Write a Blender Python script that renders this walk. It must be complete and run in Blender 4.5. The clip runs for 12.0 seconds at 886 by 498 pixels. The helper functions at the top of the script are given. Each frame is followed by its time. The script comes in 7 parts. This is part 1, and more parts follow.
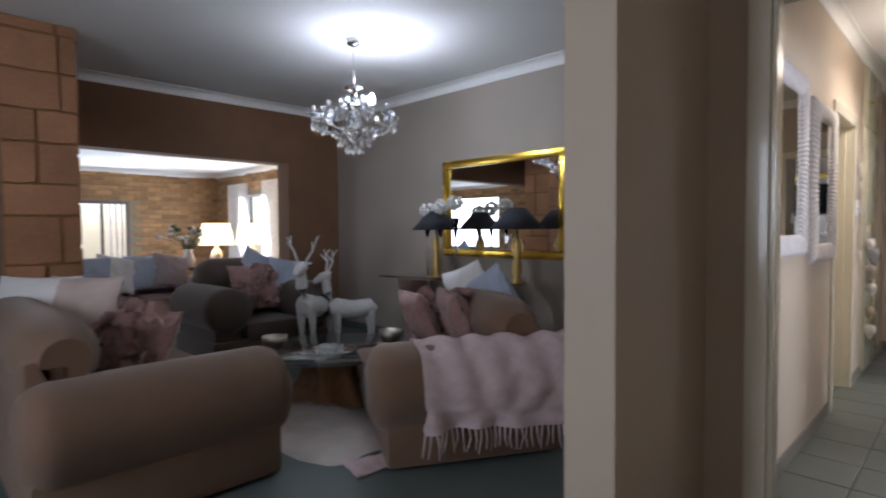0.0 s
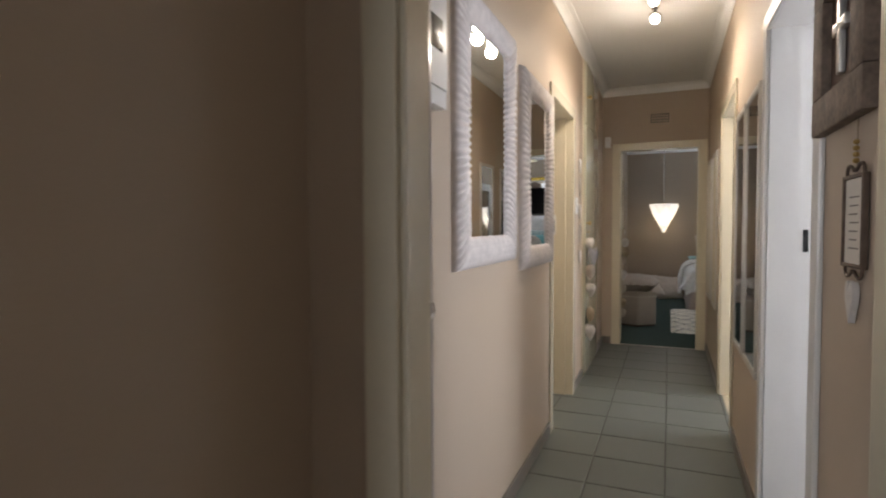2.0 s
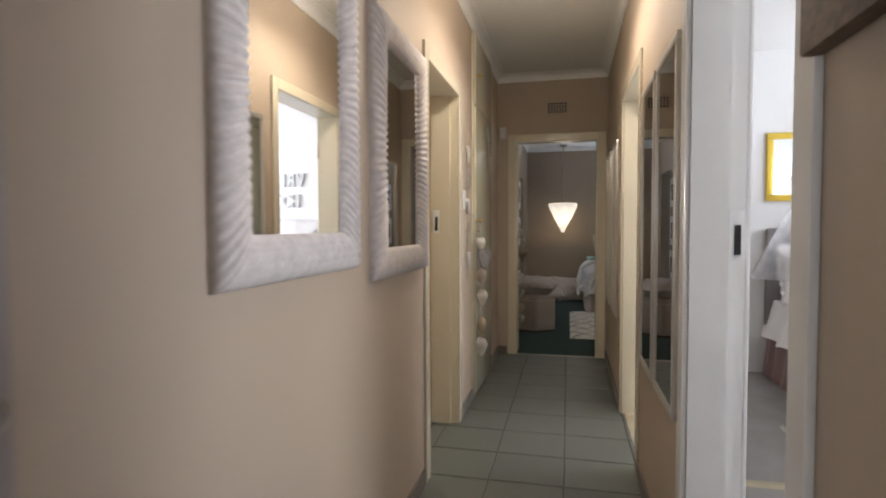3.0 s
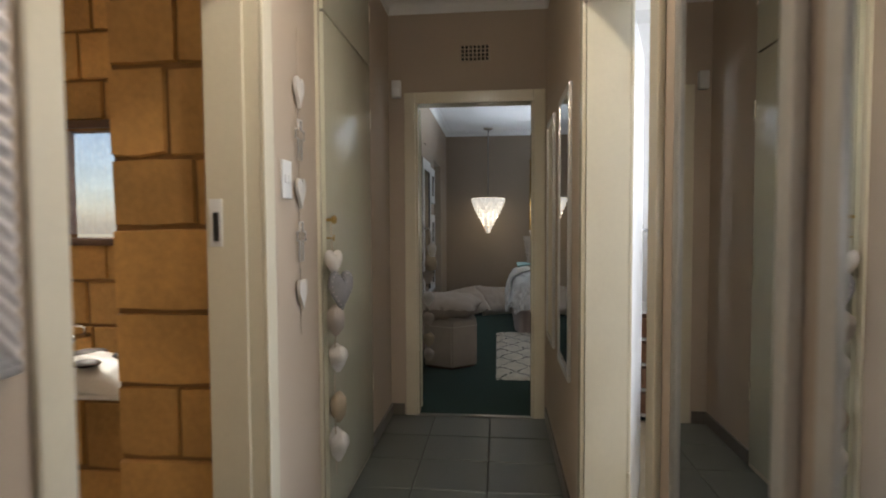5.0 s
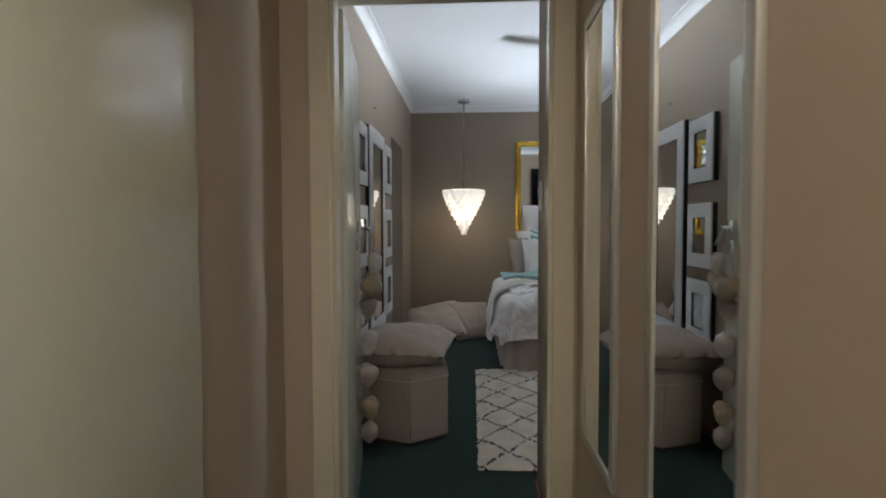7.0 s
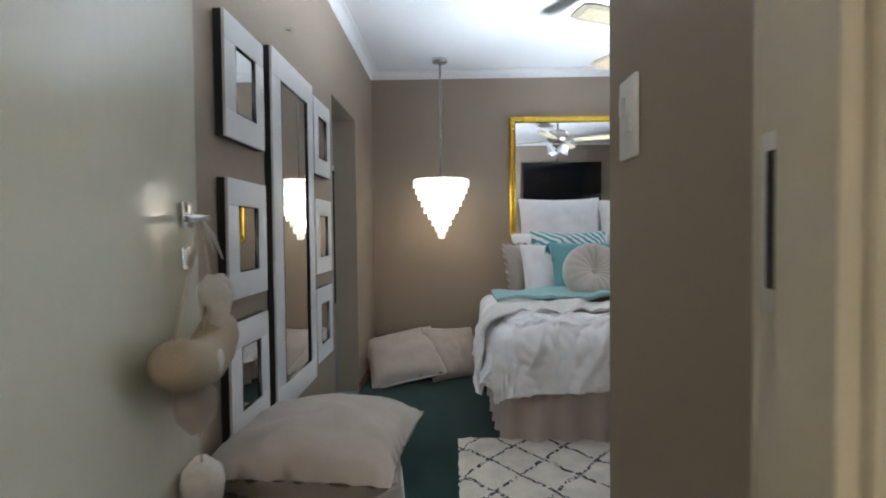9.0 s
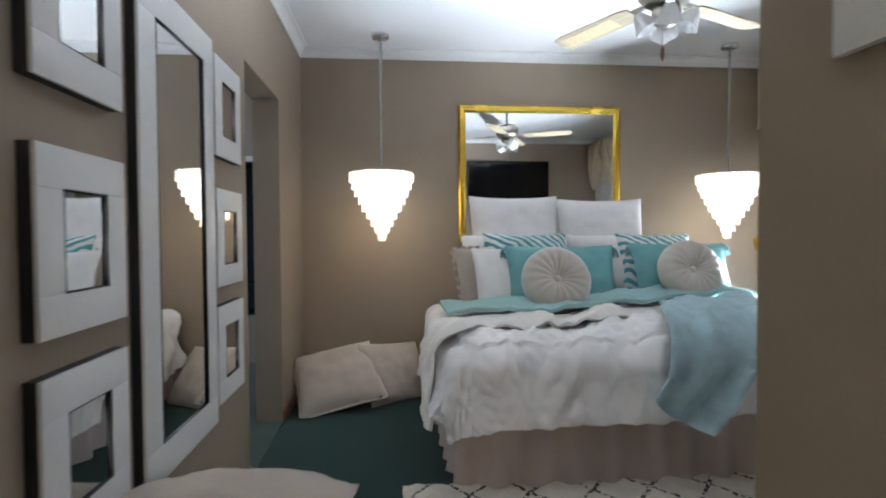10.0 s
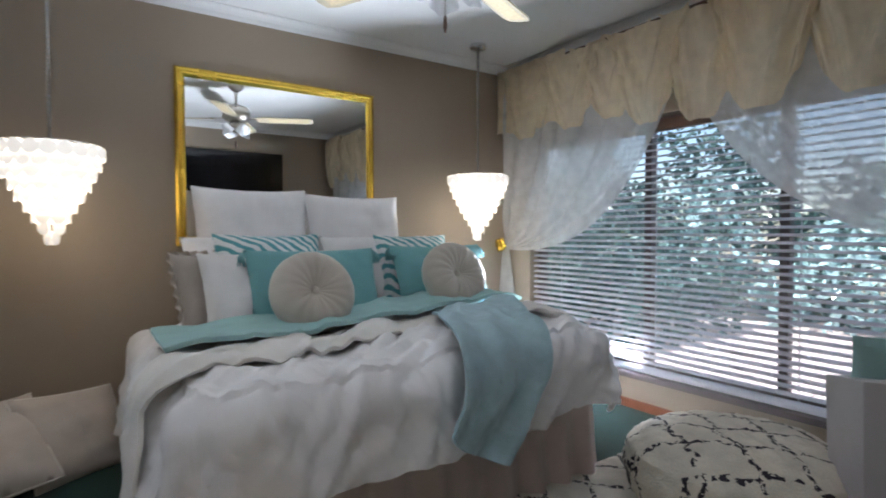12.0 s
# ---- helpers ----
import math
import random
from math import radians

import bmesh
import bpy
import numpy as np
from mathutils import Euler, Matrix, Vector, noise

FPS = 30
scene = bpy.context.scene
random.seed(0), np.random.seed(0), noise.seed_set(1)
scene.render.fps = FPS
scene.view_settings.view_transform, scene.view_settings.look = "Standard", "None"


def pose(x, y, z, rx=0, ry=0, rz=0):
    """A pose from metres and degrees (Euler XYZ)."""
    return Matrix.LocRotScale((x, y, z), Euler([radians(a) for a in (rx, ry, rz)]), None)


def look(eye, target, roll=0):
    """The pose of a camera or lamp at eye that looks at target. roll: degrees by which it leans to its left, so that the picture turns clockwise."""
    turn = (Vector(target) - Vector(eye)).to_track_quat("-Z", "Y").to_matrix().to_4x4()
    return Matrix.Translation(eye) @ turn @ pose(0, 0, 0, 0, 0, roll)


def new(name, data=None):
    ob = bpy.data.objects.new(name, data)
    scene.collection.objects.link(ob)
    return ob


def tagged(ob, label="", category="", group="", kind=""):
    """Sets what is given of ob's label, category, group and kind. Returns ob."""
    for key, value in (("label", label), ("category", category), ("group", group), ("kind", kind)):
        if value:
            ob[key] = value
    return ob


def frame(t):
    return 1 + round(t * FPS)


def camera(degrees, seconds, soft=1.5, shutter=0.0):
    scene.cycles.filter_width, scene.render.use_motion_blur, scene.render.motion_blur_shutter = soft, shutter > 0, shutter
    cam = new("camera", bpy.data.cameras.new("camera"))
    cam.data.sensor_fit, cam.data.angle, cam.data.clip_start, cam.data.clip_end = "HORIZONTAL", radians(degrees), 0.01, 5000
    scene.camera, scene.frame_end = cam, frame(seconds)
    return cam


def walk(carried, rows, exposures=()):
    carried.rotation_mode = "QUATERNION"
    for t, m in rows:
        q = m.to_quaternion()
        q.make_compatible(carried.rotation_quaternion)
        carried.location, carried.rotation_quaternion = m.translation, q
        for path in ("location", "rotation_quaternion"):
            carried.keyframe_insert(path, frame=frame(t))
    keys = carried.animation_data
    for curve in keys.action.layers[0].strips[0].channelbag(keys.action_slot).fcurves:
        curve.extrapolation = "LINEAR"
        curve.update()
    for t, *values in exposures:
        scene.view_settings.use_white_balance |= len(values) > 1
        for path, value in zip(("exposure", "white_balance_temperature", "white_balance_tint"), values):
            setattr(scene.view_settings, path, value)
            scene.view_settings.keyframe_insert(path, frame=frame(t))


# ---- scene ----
cam = camera(78.6, 12.0, soft=1.9, shutter=0.4)
PATH = [
    (0, (-0.117, 0.252, 1.242), (1.302, 1.659, 1.171), -0.4),
    (0.5, (0.161, 0.269, 1.234), (1.728, 1.511, 1.156), -0.6),
    (1, (0.437, 0.277, 1.24), (2.097, 1.39, 1.165), -0.5),
    (1.5, (0.758, 0.291, 1.232), (2.517, 1.24, 1.155), -0.4),
    (2, (1.053, 0.299, 1.238), (2.896, 1.069, 1.156), -0.3),
    (2.5, (1.412, 0.3, 1.236), (3.324, 0.88, 1.154), -0.3),
    (3, (1.791, 0.289, 1.217), (3.738, 0.741, 1.136), -0.2),
    (3.2, (1.975, 0.266, 1.233), (3.93, 0.681, 1.153), -0.3),
    (4.8, (3.323, 0.251, 1.247), (5.309, 0.471, 1.156), -0.4),
    (5, (3.501, 0.258, 1.241), (5.489, 0.458, 1.151), -0.3),
    (5.5, (3.923, 0.255, 1.236), (5.914, 0.424, 1.144), -0.4),
    (6, (4.32, 0.272, 1.214), (6.313, 0.422, 1.121), -0.5),
    (6.5, (4.723, 0.303, 1.234), (6.717, 0.428, 1.142), -0.4),
    (8.3, (6.153, 0.293, 1.189), (8.151, 0.356, 1.117), -0.3),
    (8.5, (6.303, 0.283, 1.189), (8.301, 0.342, 1.122), -0.6),
    (9, (6.621, 0.279, 1.176), (8.619, 0.322, 1.113), -0.6),
    (9.5, (6.907, 0.309, 1.179), (8.906, 0.268, 1.122), -0.5),
    (10, (7.175, 0.302, 1.172), (9.166, 0.121, 1.115), -0.3),
    (10.5, (7.384, 0.278, 1.173), (9.351, -0.08, 1.12), -0.2),
    (11, (7.538, 0.267, 1.179), (9.448, -0.324, 1.124), -0.2),
    (11.5, (7.693, 0.259, 1.177), (9.491, -0.615, 1.125), -0.2),
    (12, (7.819, 0.267, 1.174), (9.481, -0.844, 1.117), -0.1),
]
EXPOSURES = [(0.0, 0.5, 5950, 15), (1.0, 0.6, 6200, 15), (3.0, 0.28, 6450, 15), (5.0, 0.03, 6250, 12), (6.5, 0.15, 6200, 11), (8.5, 1.0, 6000, 12), (9.5, 1.12, 6050, 12), (10.5, 1.0, 6150, 13), (12.0, 0.7, 6150, 14)]
walk(cam, [(t, look(eye, target, roll)) for t, eye, target, roll in PATH], EXPOSURES)

# ---- daylight ----
world = bpy.data.worlds.new("daylight")
scene.world = world
world.use_nodes = True
wn = world.node_tree
sky = wn.nodes.new("ShaderNodeTexSky")
sky.sky_type = "NISHITA"
sky.sun_disc = False
sky.sun_elevation = radians(62)
sky.sun_rotation = radians(20)
wn.links.new(sky.outputs[0], wn.nodes["Background"].inputs[0])
wn.nodes["Background"].inputs[1].default_value = 0.15

sun_data = bpy.data.lights.new("sun", "SUN")
sun_data.energy, sun_data.angle, sun_data.color = 5.0, radians(0.5), (1.0, 0.95, 0.86)
sun = new("sun", sun_data)
sun.matrix_world = look((0, 0, 30), (-5.5, -15.0, 0.0))


def lamp(name, kind, where, energy, colour, size=0.05, target=None, size_y=None, spread=180):
    data = bpy.data.lights.new(name, kind)
    data.energy, data.color = energy, colour
    if kind == "AREA":
        data.shape, data.size, data.size_y = "RECTANGLE", size, size_y or size
        data.spread = radians(spread)
    else:
        data.shadow_soft_size = size
        if kind == "SPOT":
            data.spot_size, data.spot_blend = radians(165), 0.6
    ob = new(name, data)
    ob.matrix_world = look(where, target) if target else pose(*where)
    return ob


WARM, BULB, COOL = (1.0, 0.80, 0.56), (1.0, 0.88, 0.70), (0.80, 0.90, 1.0)
DAY = (0.90, 0.95, 1.0)
# the corridor's ceiling spots
for spot_x in (4.45, 4.75):
    lamp("corridor_bulb", "SPOT", (spot_x, 0.395, 2.46), 13.5, (1.0, 0.88, 0.70), 0.04, (spot_x + 0.001, 0.395, 0.0))
    lamp("corridor_bulb_glow", "POINT", (spot_x, 0.395, 2.46), 3.0, (1.0, 0.88, 0.70), 0.04)
# the two pendants beside the bed
lamp("pendant_bulb", "POINT", (11.065, 0.385, 1.42), 2.6, (1.0, 0.89, 0.72), 0.10)
lamp("pendant_bulb", "POINT", (11.065, -2.22, 1.42), 2.6, (1.0, 0.89, 0.72), 0.10)
# unseen fill lamp behind the bed, added to brighten the ceiling like window bounce
lamp("bedroom_ceiling_fill", "AREA", (10.50, -2.74, 0.36), 52, (0.84, 0.92, 1.0), 0.80, (9.2, 1.0, 2.40), 0.20, 90)
# chandelier bulb and table lamps of the living rooms
lamp("chandelier_bulb", "POINT", (2.54, 3.62, 2.36), 20, (0.86, 0.93, 1.0), 0.03)
lamp("table_lamp_bulb", "POINT", (3.18, 8.2, 1.25), 9, WARM, 0.04)
lamp("table_lamp_bulb", "POINT", (3.72, 8.2, 1.22), 9, WARM, 0.04)
# daylight in window openings; the entrance and ensuite lamps are added fill
lamp("sunroom_west_window_light", "AREA", (-2.38, 9.4, 1.42), 22, DAY, 1.5, (2.0, 9.2, 1.3), 1.2)
lamp("sunroom_door_light", "AREA", (2.38, 10.93, 1.15), 42, DAY, 0.8, (2.38, 5.0, 1.0), 1.2)
lamp("sunroom_window_light", "AREA", (4.33, 9.3, 1.35), 38, DAY, 1.0, (0.0, 9.3, 0.9), 1.0)
# unseen fill lamp before the closed entrance wall, brightens hall and corridor
lamp("entrance_fill", "AREA", (-2.35, 1.9, 1.4), 48, DAY, 1.6, (3.0, 0.6, 1.0), 1.4)
lamp("girl_room_window_light", "AREA", (3.5, -3.52, 1.45), 75, DAY, 1.6, (3.5, 0.0, 1.0), 1.2)
lamp("guest_room_window_light", "AREA", (5.9, -3.27, 1.5), 78, DAY, 1.6, (6.0, 0.0, 0.9), 1.2)
lamp("bathroom_window_light", "AREA", (6.14, 2.32, 1.47), 20, (1.0, 0.92, 0.76), 0.5, (4.0, 1.8, 1.0), 0.5)
# unseen fill lamp, added before the plain back wall of the ensuite
lamp("ensuite_fill", "AREA", (10.6, 3.02, 1.6), 10, COOL, 0.8, (10.8, 1.0, 0.8), 0.8)


# ---- materials ----
def mat(name, base, rough=0.6, metal=0.0, vary=0.12, scale=6.0, fine=90.0, bump=0.08, relief=0.002, spec=0.5, sheen=0.0, coat=0.0, stretch=(1, 1, 1), island=0.0, loose=False):
    """A surface with a base colour, broad stains, fine grain and relief."""
    m = bpy.data.materials.new(name)
    m.use_nodes = True
    nt = m.node_tree
    b = nt.nodes["Principled BSDF"]
    co = nt.nodes.new("ShaderNodeTexCoord")
    mp = nt.nodes.new("ShaderNodeMapping")
    mp.inputs["Scale"].default_value = stretch
    nt.links.new(co.outputs["Object"], mp.inputs["Vector"])
    big = nt.nodes.new("ShaderNodeTexNoise")
    big.inputs["Scale"].default_value, big.inputs["Detail"].default_value = scale, 5
    small = nt.nodes.new("ShaderNodeTexNoise")
    small.inputs["Scale"].default_value, small.inputs["Detail"].default_value = fine, 3
    for n in (big, small):
        nt.links.new(mp.outputs[0], n.inputs["Vector"])
    add = nt.nodes.new("ShaderNodeMath")
    add.operation = "MULTIPLY_ADD"
    nt.links.new(small.outputs[0], add.inputs[0])
    add.inputs[1].default_value = 0.45
    nt.links.new(big.outputs[0], add.inputs[2])
    rng = nt.nodes.new("ShaderNodeMapRange")
    rng.inputs["From Min"].default_value, rng.inputs["From Max"].default_value = 0.42, 1.02
    rng.inputs["To Min"].default_value, rng.inputs["To Max"].default_value = 1 - vary, 1 + vary
    nt.links.new(add.outputs[0], rng.inputs["Value"])
    mul = nt.nodes.new("ShaderNodeVectorMath")
    mul.operation = "SCALE"
    mul.inputs[0].default_value = base
    nt.links.new(rng.outputs[0], mul.inputs["Scale"])
    out = mul.outputs[0]
    if island:
        info = nt.nodes.new("ShaderNodeNewGeometry" if loose else "ShaderNodeObjectInfo")
        r2 = nt.nodes.new("ShaderNodeMapRange")
        r2.inputs["To Min"].default_value, r2.inputs["To Max"].default_value = 1 - island, 1 + island
        nt.links.new(info.outputs["Random Per Island" if loose else "Random"], r2.inputs["Value"])
        m2 = nt.nodes.new("ShaderNodeVectorMath")
        m2.operation = "SCALE"
        nt.links.new(out, m2.inputs[0])
        nt.links.new(r2.outputs[0], m2.inputs["Scale"])
        out = m2.outputs[0]
    nt.links.new(out, b.inputs["Base Color"])
    b.inputs["Metallic"].default_value = metal
    b.inputs["Specular IOR Level"].default_value = spec
    b.inputs["Sheen Weight"].default_value = sheen
    b.inputs["Coat Weight"].default_value = coat
    rr = nt.nodes.new("ShaderNodeMapRange")
    rr.inputs["To Min"].default_value, rr.inputs["To Max"].default_value = max(rough * 0.8, rough - 0.08), min(rough * 1.2, rough + 0.08, 1)
    nt.links.new(big.outputs[0], rr.inputs["Value"])
    nt.links.new(rr.outputs[0], b.inputs["Roughness"])
    if bump:
        bp = nt.nodes.new("ShaderNodeBump")
        bp.inputs["Strength"].default_value, bp.inputs["Distance"].default_value = bump, relief
        nt.links.new(add.outputs[0], bp.inputs["Height"])
        nt.links.new(bp.outputs[0], b.inputs["Normal"])
    return m


def glowing(name, colour, strength):
    m = mat(name, colour, 0.5)
    b = m.node_tree.nodes["Principled BSDF"]
    b.inputs["Emission Color"].default_value = (*colour, 1)
    b.inputs["Emission Strength"].default_value = strength
    return m


def glassy(name, tint=(1, 1, 1), rough=0.02, ior=1.45):
    m = bpy.data.materials.new(name)
    m.use_nodes = True
    b = m.node_tree.nodes["Principled BSDF"]
    b.inputs["Base Color"].default_value = (*tint, 1)
    b.inputs["Roughness"].default_value = rough
    b.inputs["Transmission Weight"].default_value = 1.0
    b.inputs["IOR"].default_value = ior
    return m


def sheer(name, colour, clear):
    """Thin cloth: part of the light passes straight, part is scattered through."""
    m = bpy.data.materials.new(name)
    m.use_nodes = True
    nt = m.node_tree
    nt.nodes.remove(nt.nodes["Principled BSDF"])
    d, t, p = nt.nodes.new("ShaderNodeBsdfDiffuse"), nt.nodes.new("ShaderNodeBsdfTranslucent"), nt.nodes.new("ShaderNodeBsdfTransparent")
    d.inputs[0].default_value = t.inputs[0].default_value = (*colour, 1)
    m1, m2 = nt.nodes.new("ShaderNodeMixShader"), nt.nodes.new("ShaderNodeMixShader")
    m1.inputs[0].default_value = 0.5
    co, w = nt.nodes.new("ShaderNodeTexCoord"), nt.nodes.new("ShaderNodeTexNoise")
    w.inputs["Scale"].default_value = 14
    nt.links.new(co.outputs["Object"], w.inputs["Vector"])
    r = nt.nodes.new("ShaderNodeMapRange")
    r.inputs["To Min"].default_value, r.inputs["To Max"].default_value = max(clear - 0.15, 0), clear + 0.15
    nt.links.new(w.outputs[0], r.inputs["Value"])
    nt.links.new(r.outputs[0], m2.inputs[0])
    nt.links.new(d.outputs[0], m1.inputs[1])
    nt.links.new(t.outputs[0], m1.inputs[2])
    nt.links.new(m1.outputs[0], m2.inputs[1])
    nt.links.new(p.outputs[0], m2.inputs[2])
    nt.links.new(m2.outputs[0], nt.nodes["Material Output"].inputs[0])
    return m


def lattice(name, light, dark, cell, width, wobble):
    """Shaggy pile with a dark diamond lattice woven in."""
    m = mat(name, light, 0.95, vary=0.18, scale=9, fine=120, bump=0.9, relief=0.012, spec=0.1)
    nt = m.node_tree
    b = nt.nodes["Principled BSDF"]
    old = b.inputs["Base Color"].links[0].from_socket
    co = nt.nodes.new("ShaderNodeTexCoord")
    no = nt.nodes.new("ShaderNodeTexNoise")
    no.inputs["Scale"].default_value = 7
    nt.links.new(co.outputs["Object"], no.inputs["Vector"])
    ma = nt.nodes.new("ShaderNodeVectorMath")
    ma.operation = "MULTIPLY_ADD"
    ma.inputs[1].default_value = (wobble,) * 3
    nt.links.new(no.outputs["Color"], ma.inputs[0])
    nt.links.new(co.outputs["Object"], ma.inputs[2])
    sp = nt.nodes.new("ShaderNodeSeparateXYZ")
    nt.links.new(ma.outputs[0], sp.inputs[0])
    found = None
    for sign in (1, -1):
        s = nt.nodes.new("ShaderNodeMath")
        s.operation = "MULTIPLY_ADD"
        nt.links.new(sp.outputs["Y"], s.inputs[0])
        s.inputs[1].default_value = 1.25 * sign
        nt.links.new(sp.outputs["X"], s.inputs[2])
        pp = nt.nodes.new("ShaderNodeMath")
        pp.operation = "PINGPONG"
        nt.links.new(s.outputs[0], pp.inputs[0])
        pp.inputs[1].default_value = cell
        lt = nt.nodes.new("ShaderNodeMath")
        lt.operation = "LESS_THAN"
        nt.links.new(pp.outputs[0], lt.inputs[0])
        lt.inputs[1].default_value = width
        if found is None:
            found = lt.outputs[0]
        else:
            mx = nt.nodes.new("ShaderNodeMath")
            mx.operation = "MAXIMUM"
            nt.links.new(found, mx.inputs[0])
            nt.links.new(lt.outputs[0], mx.inputs[1])
            found = mx.outputs[0]
    fl = nt.nodes.new("ShaderNodeTexNoise")
    fl.inputs["Scale"].default_value = 45
    nt.links.new(co.outputs["Object"], fl.inputs["Vector"])
    gt = nt.nodes.new("ShaderNodeMath")
    gt.operation = "GREATER_THAN"
    nt.links.new(fl.outputs[0], gt.inputs[0])
    gt.inputs[1].default_value = 0.47
    an = nt.nodes.new("ShaderNodeMath")
    an.operation = "MULTIPLY"
    nt.links.new(found, an.inputs[0])
    nt.links.new(gt.outputs[0], an.inputs[1])
    mix = nt.nodes.new("ShaderNodeMix")
    mix.data_type = "RGBA"
    nt.links.new(an.outputs[0], mix.inputs[0])
    nt.links.new(old, mix.inputs[6])
    mix.inputs[7].default_value = (*dark, 1)
    nt.links.new(mix.outputs[2], b.inputs["Base Color"])
    return m


def striped(name, light, dark, scale):
    m = mat(name, light, 0.9, bump=0.3)
    nt = m.node_tree
    b = nt.nodes["Principled BSDF"]
    old = b.inputs["Base Color"].links[0].from_socket
    co, w = nt.nodes.new("ShaderNodeTexCoord"), nt.nodes.new("ShaderNodeTexWave")
    w.bands_direction = "DIAGONAL"
    w.inputs["Scale"].default_value, w.inputs["Distortion"].default_value = scale, 2.5
    w.inputs["Detail Scale"].default_value = 1.5
    nt.links.new(co.outputs["Object"], w.inputs["Vector"])
    gt = nt.nodes.new("ShaderNodeMath")
    gt.operation = "GREATER_THAN"
    nt.links.new(w.outputs["Fac"], gt.inputs[0])
    gt.inputs[1].default_value = 0.55
    mix = nt.nodes.new("ShaderNodeMix")
    mix.data_type = "RGBA"
    nt.links.new(gt.outputs[0], mix.inputs[0])
    nt.links.new(old, mix.inputs[6])
    mix.inputs[7].default_value = (*dark, 1)
    nt.links.new(mix.outputs[2], b.inputs["Base Color"])
    return m


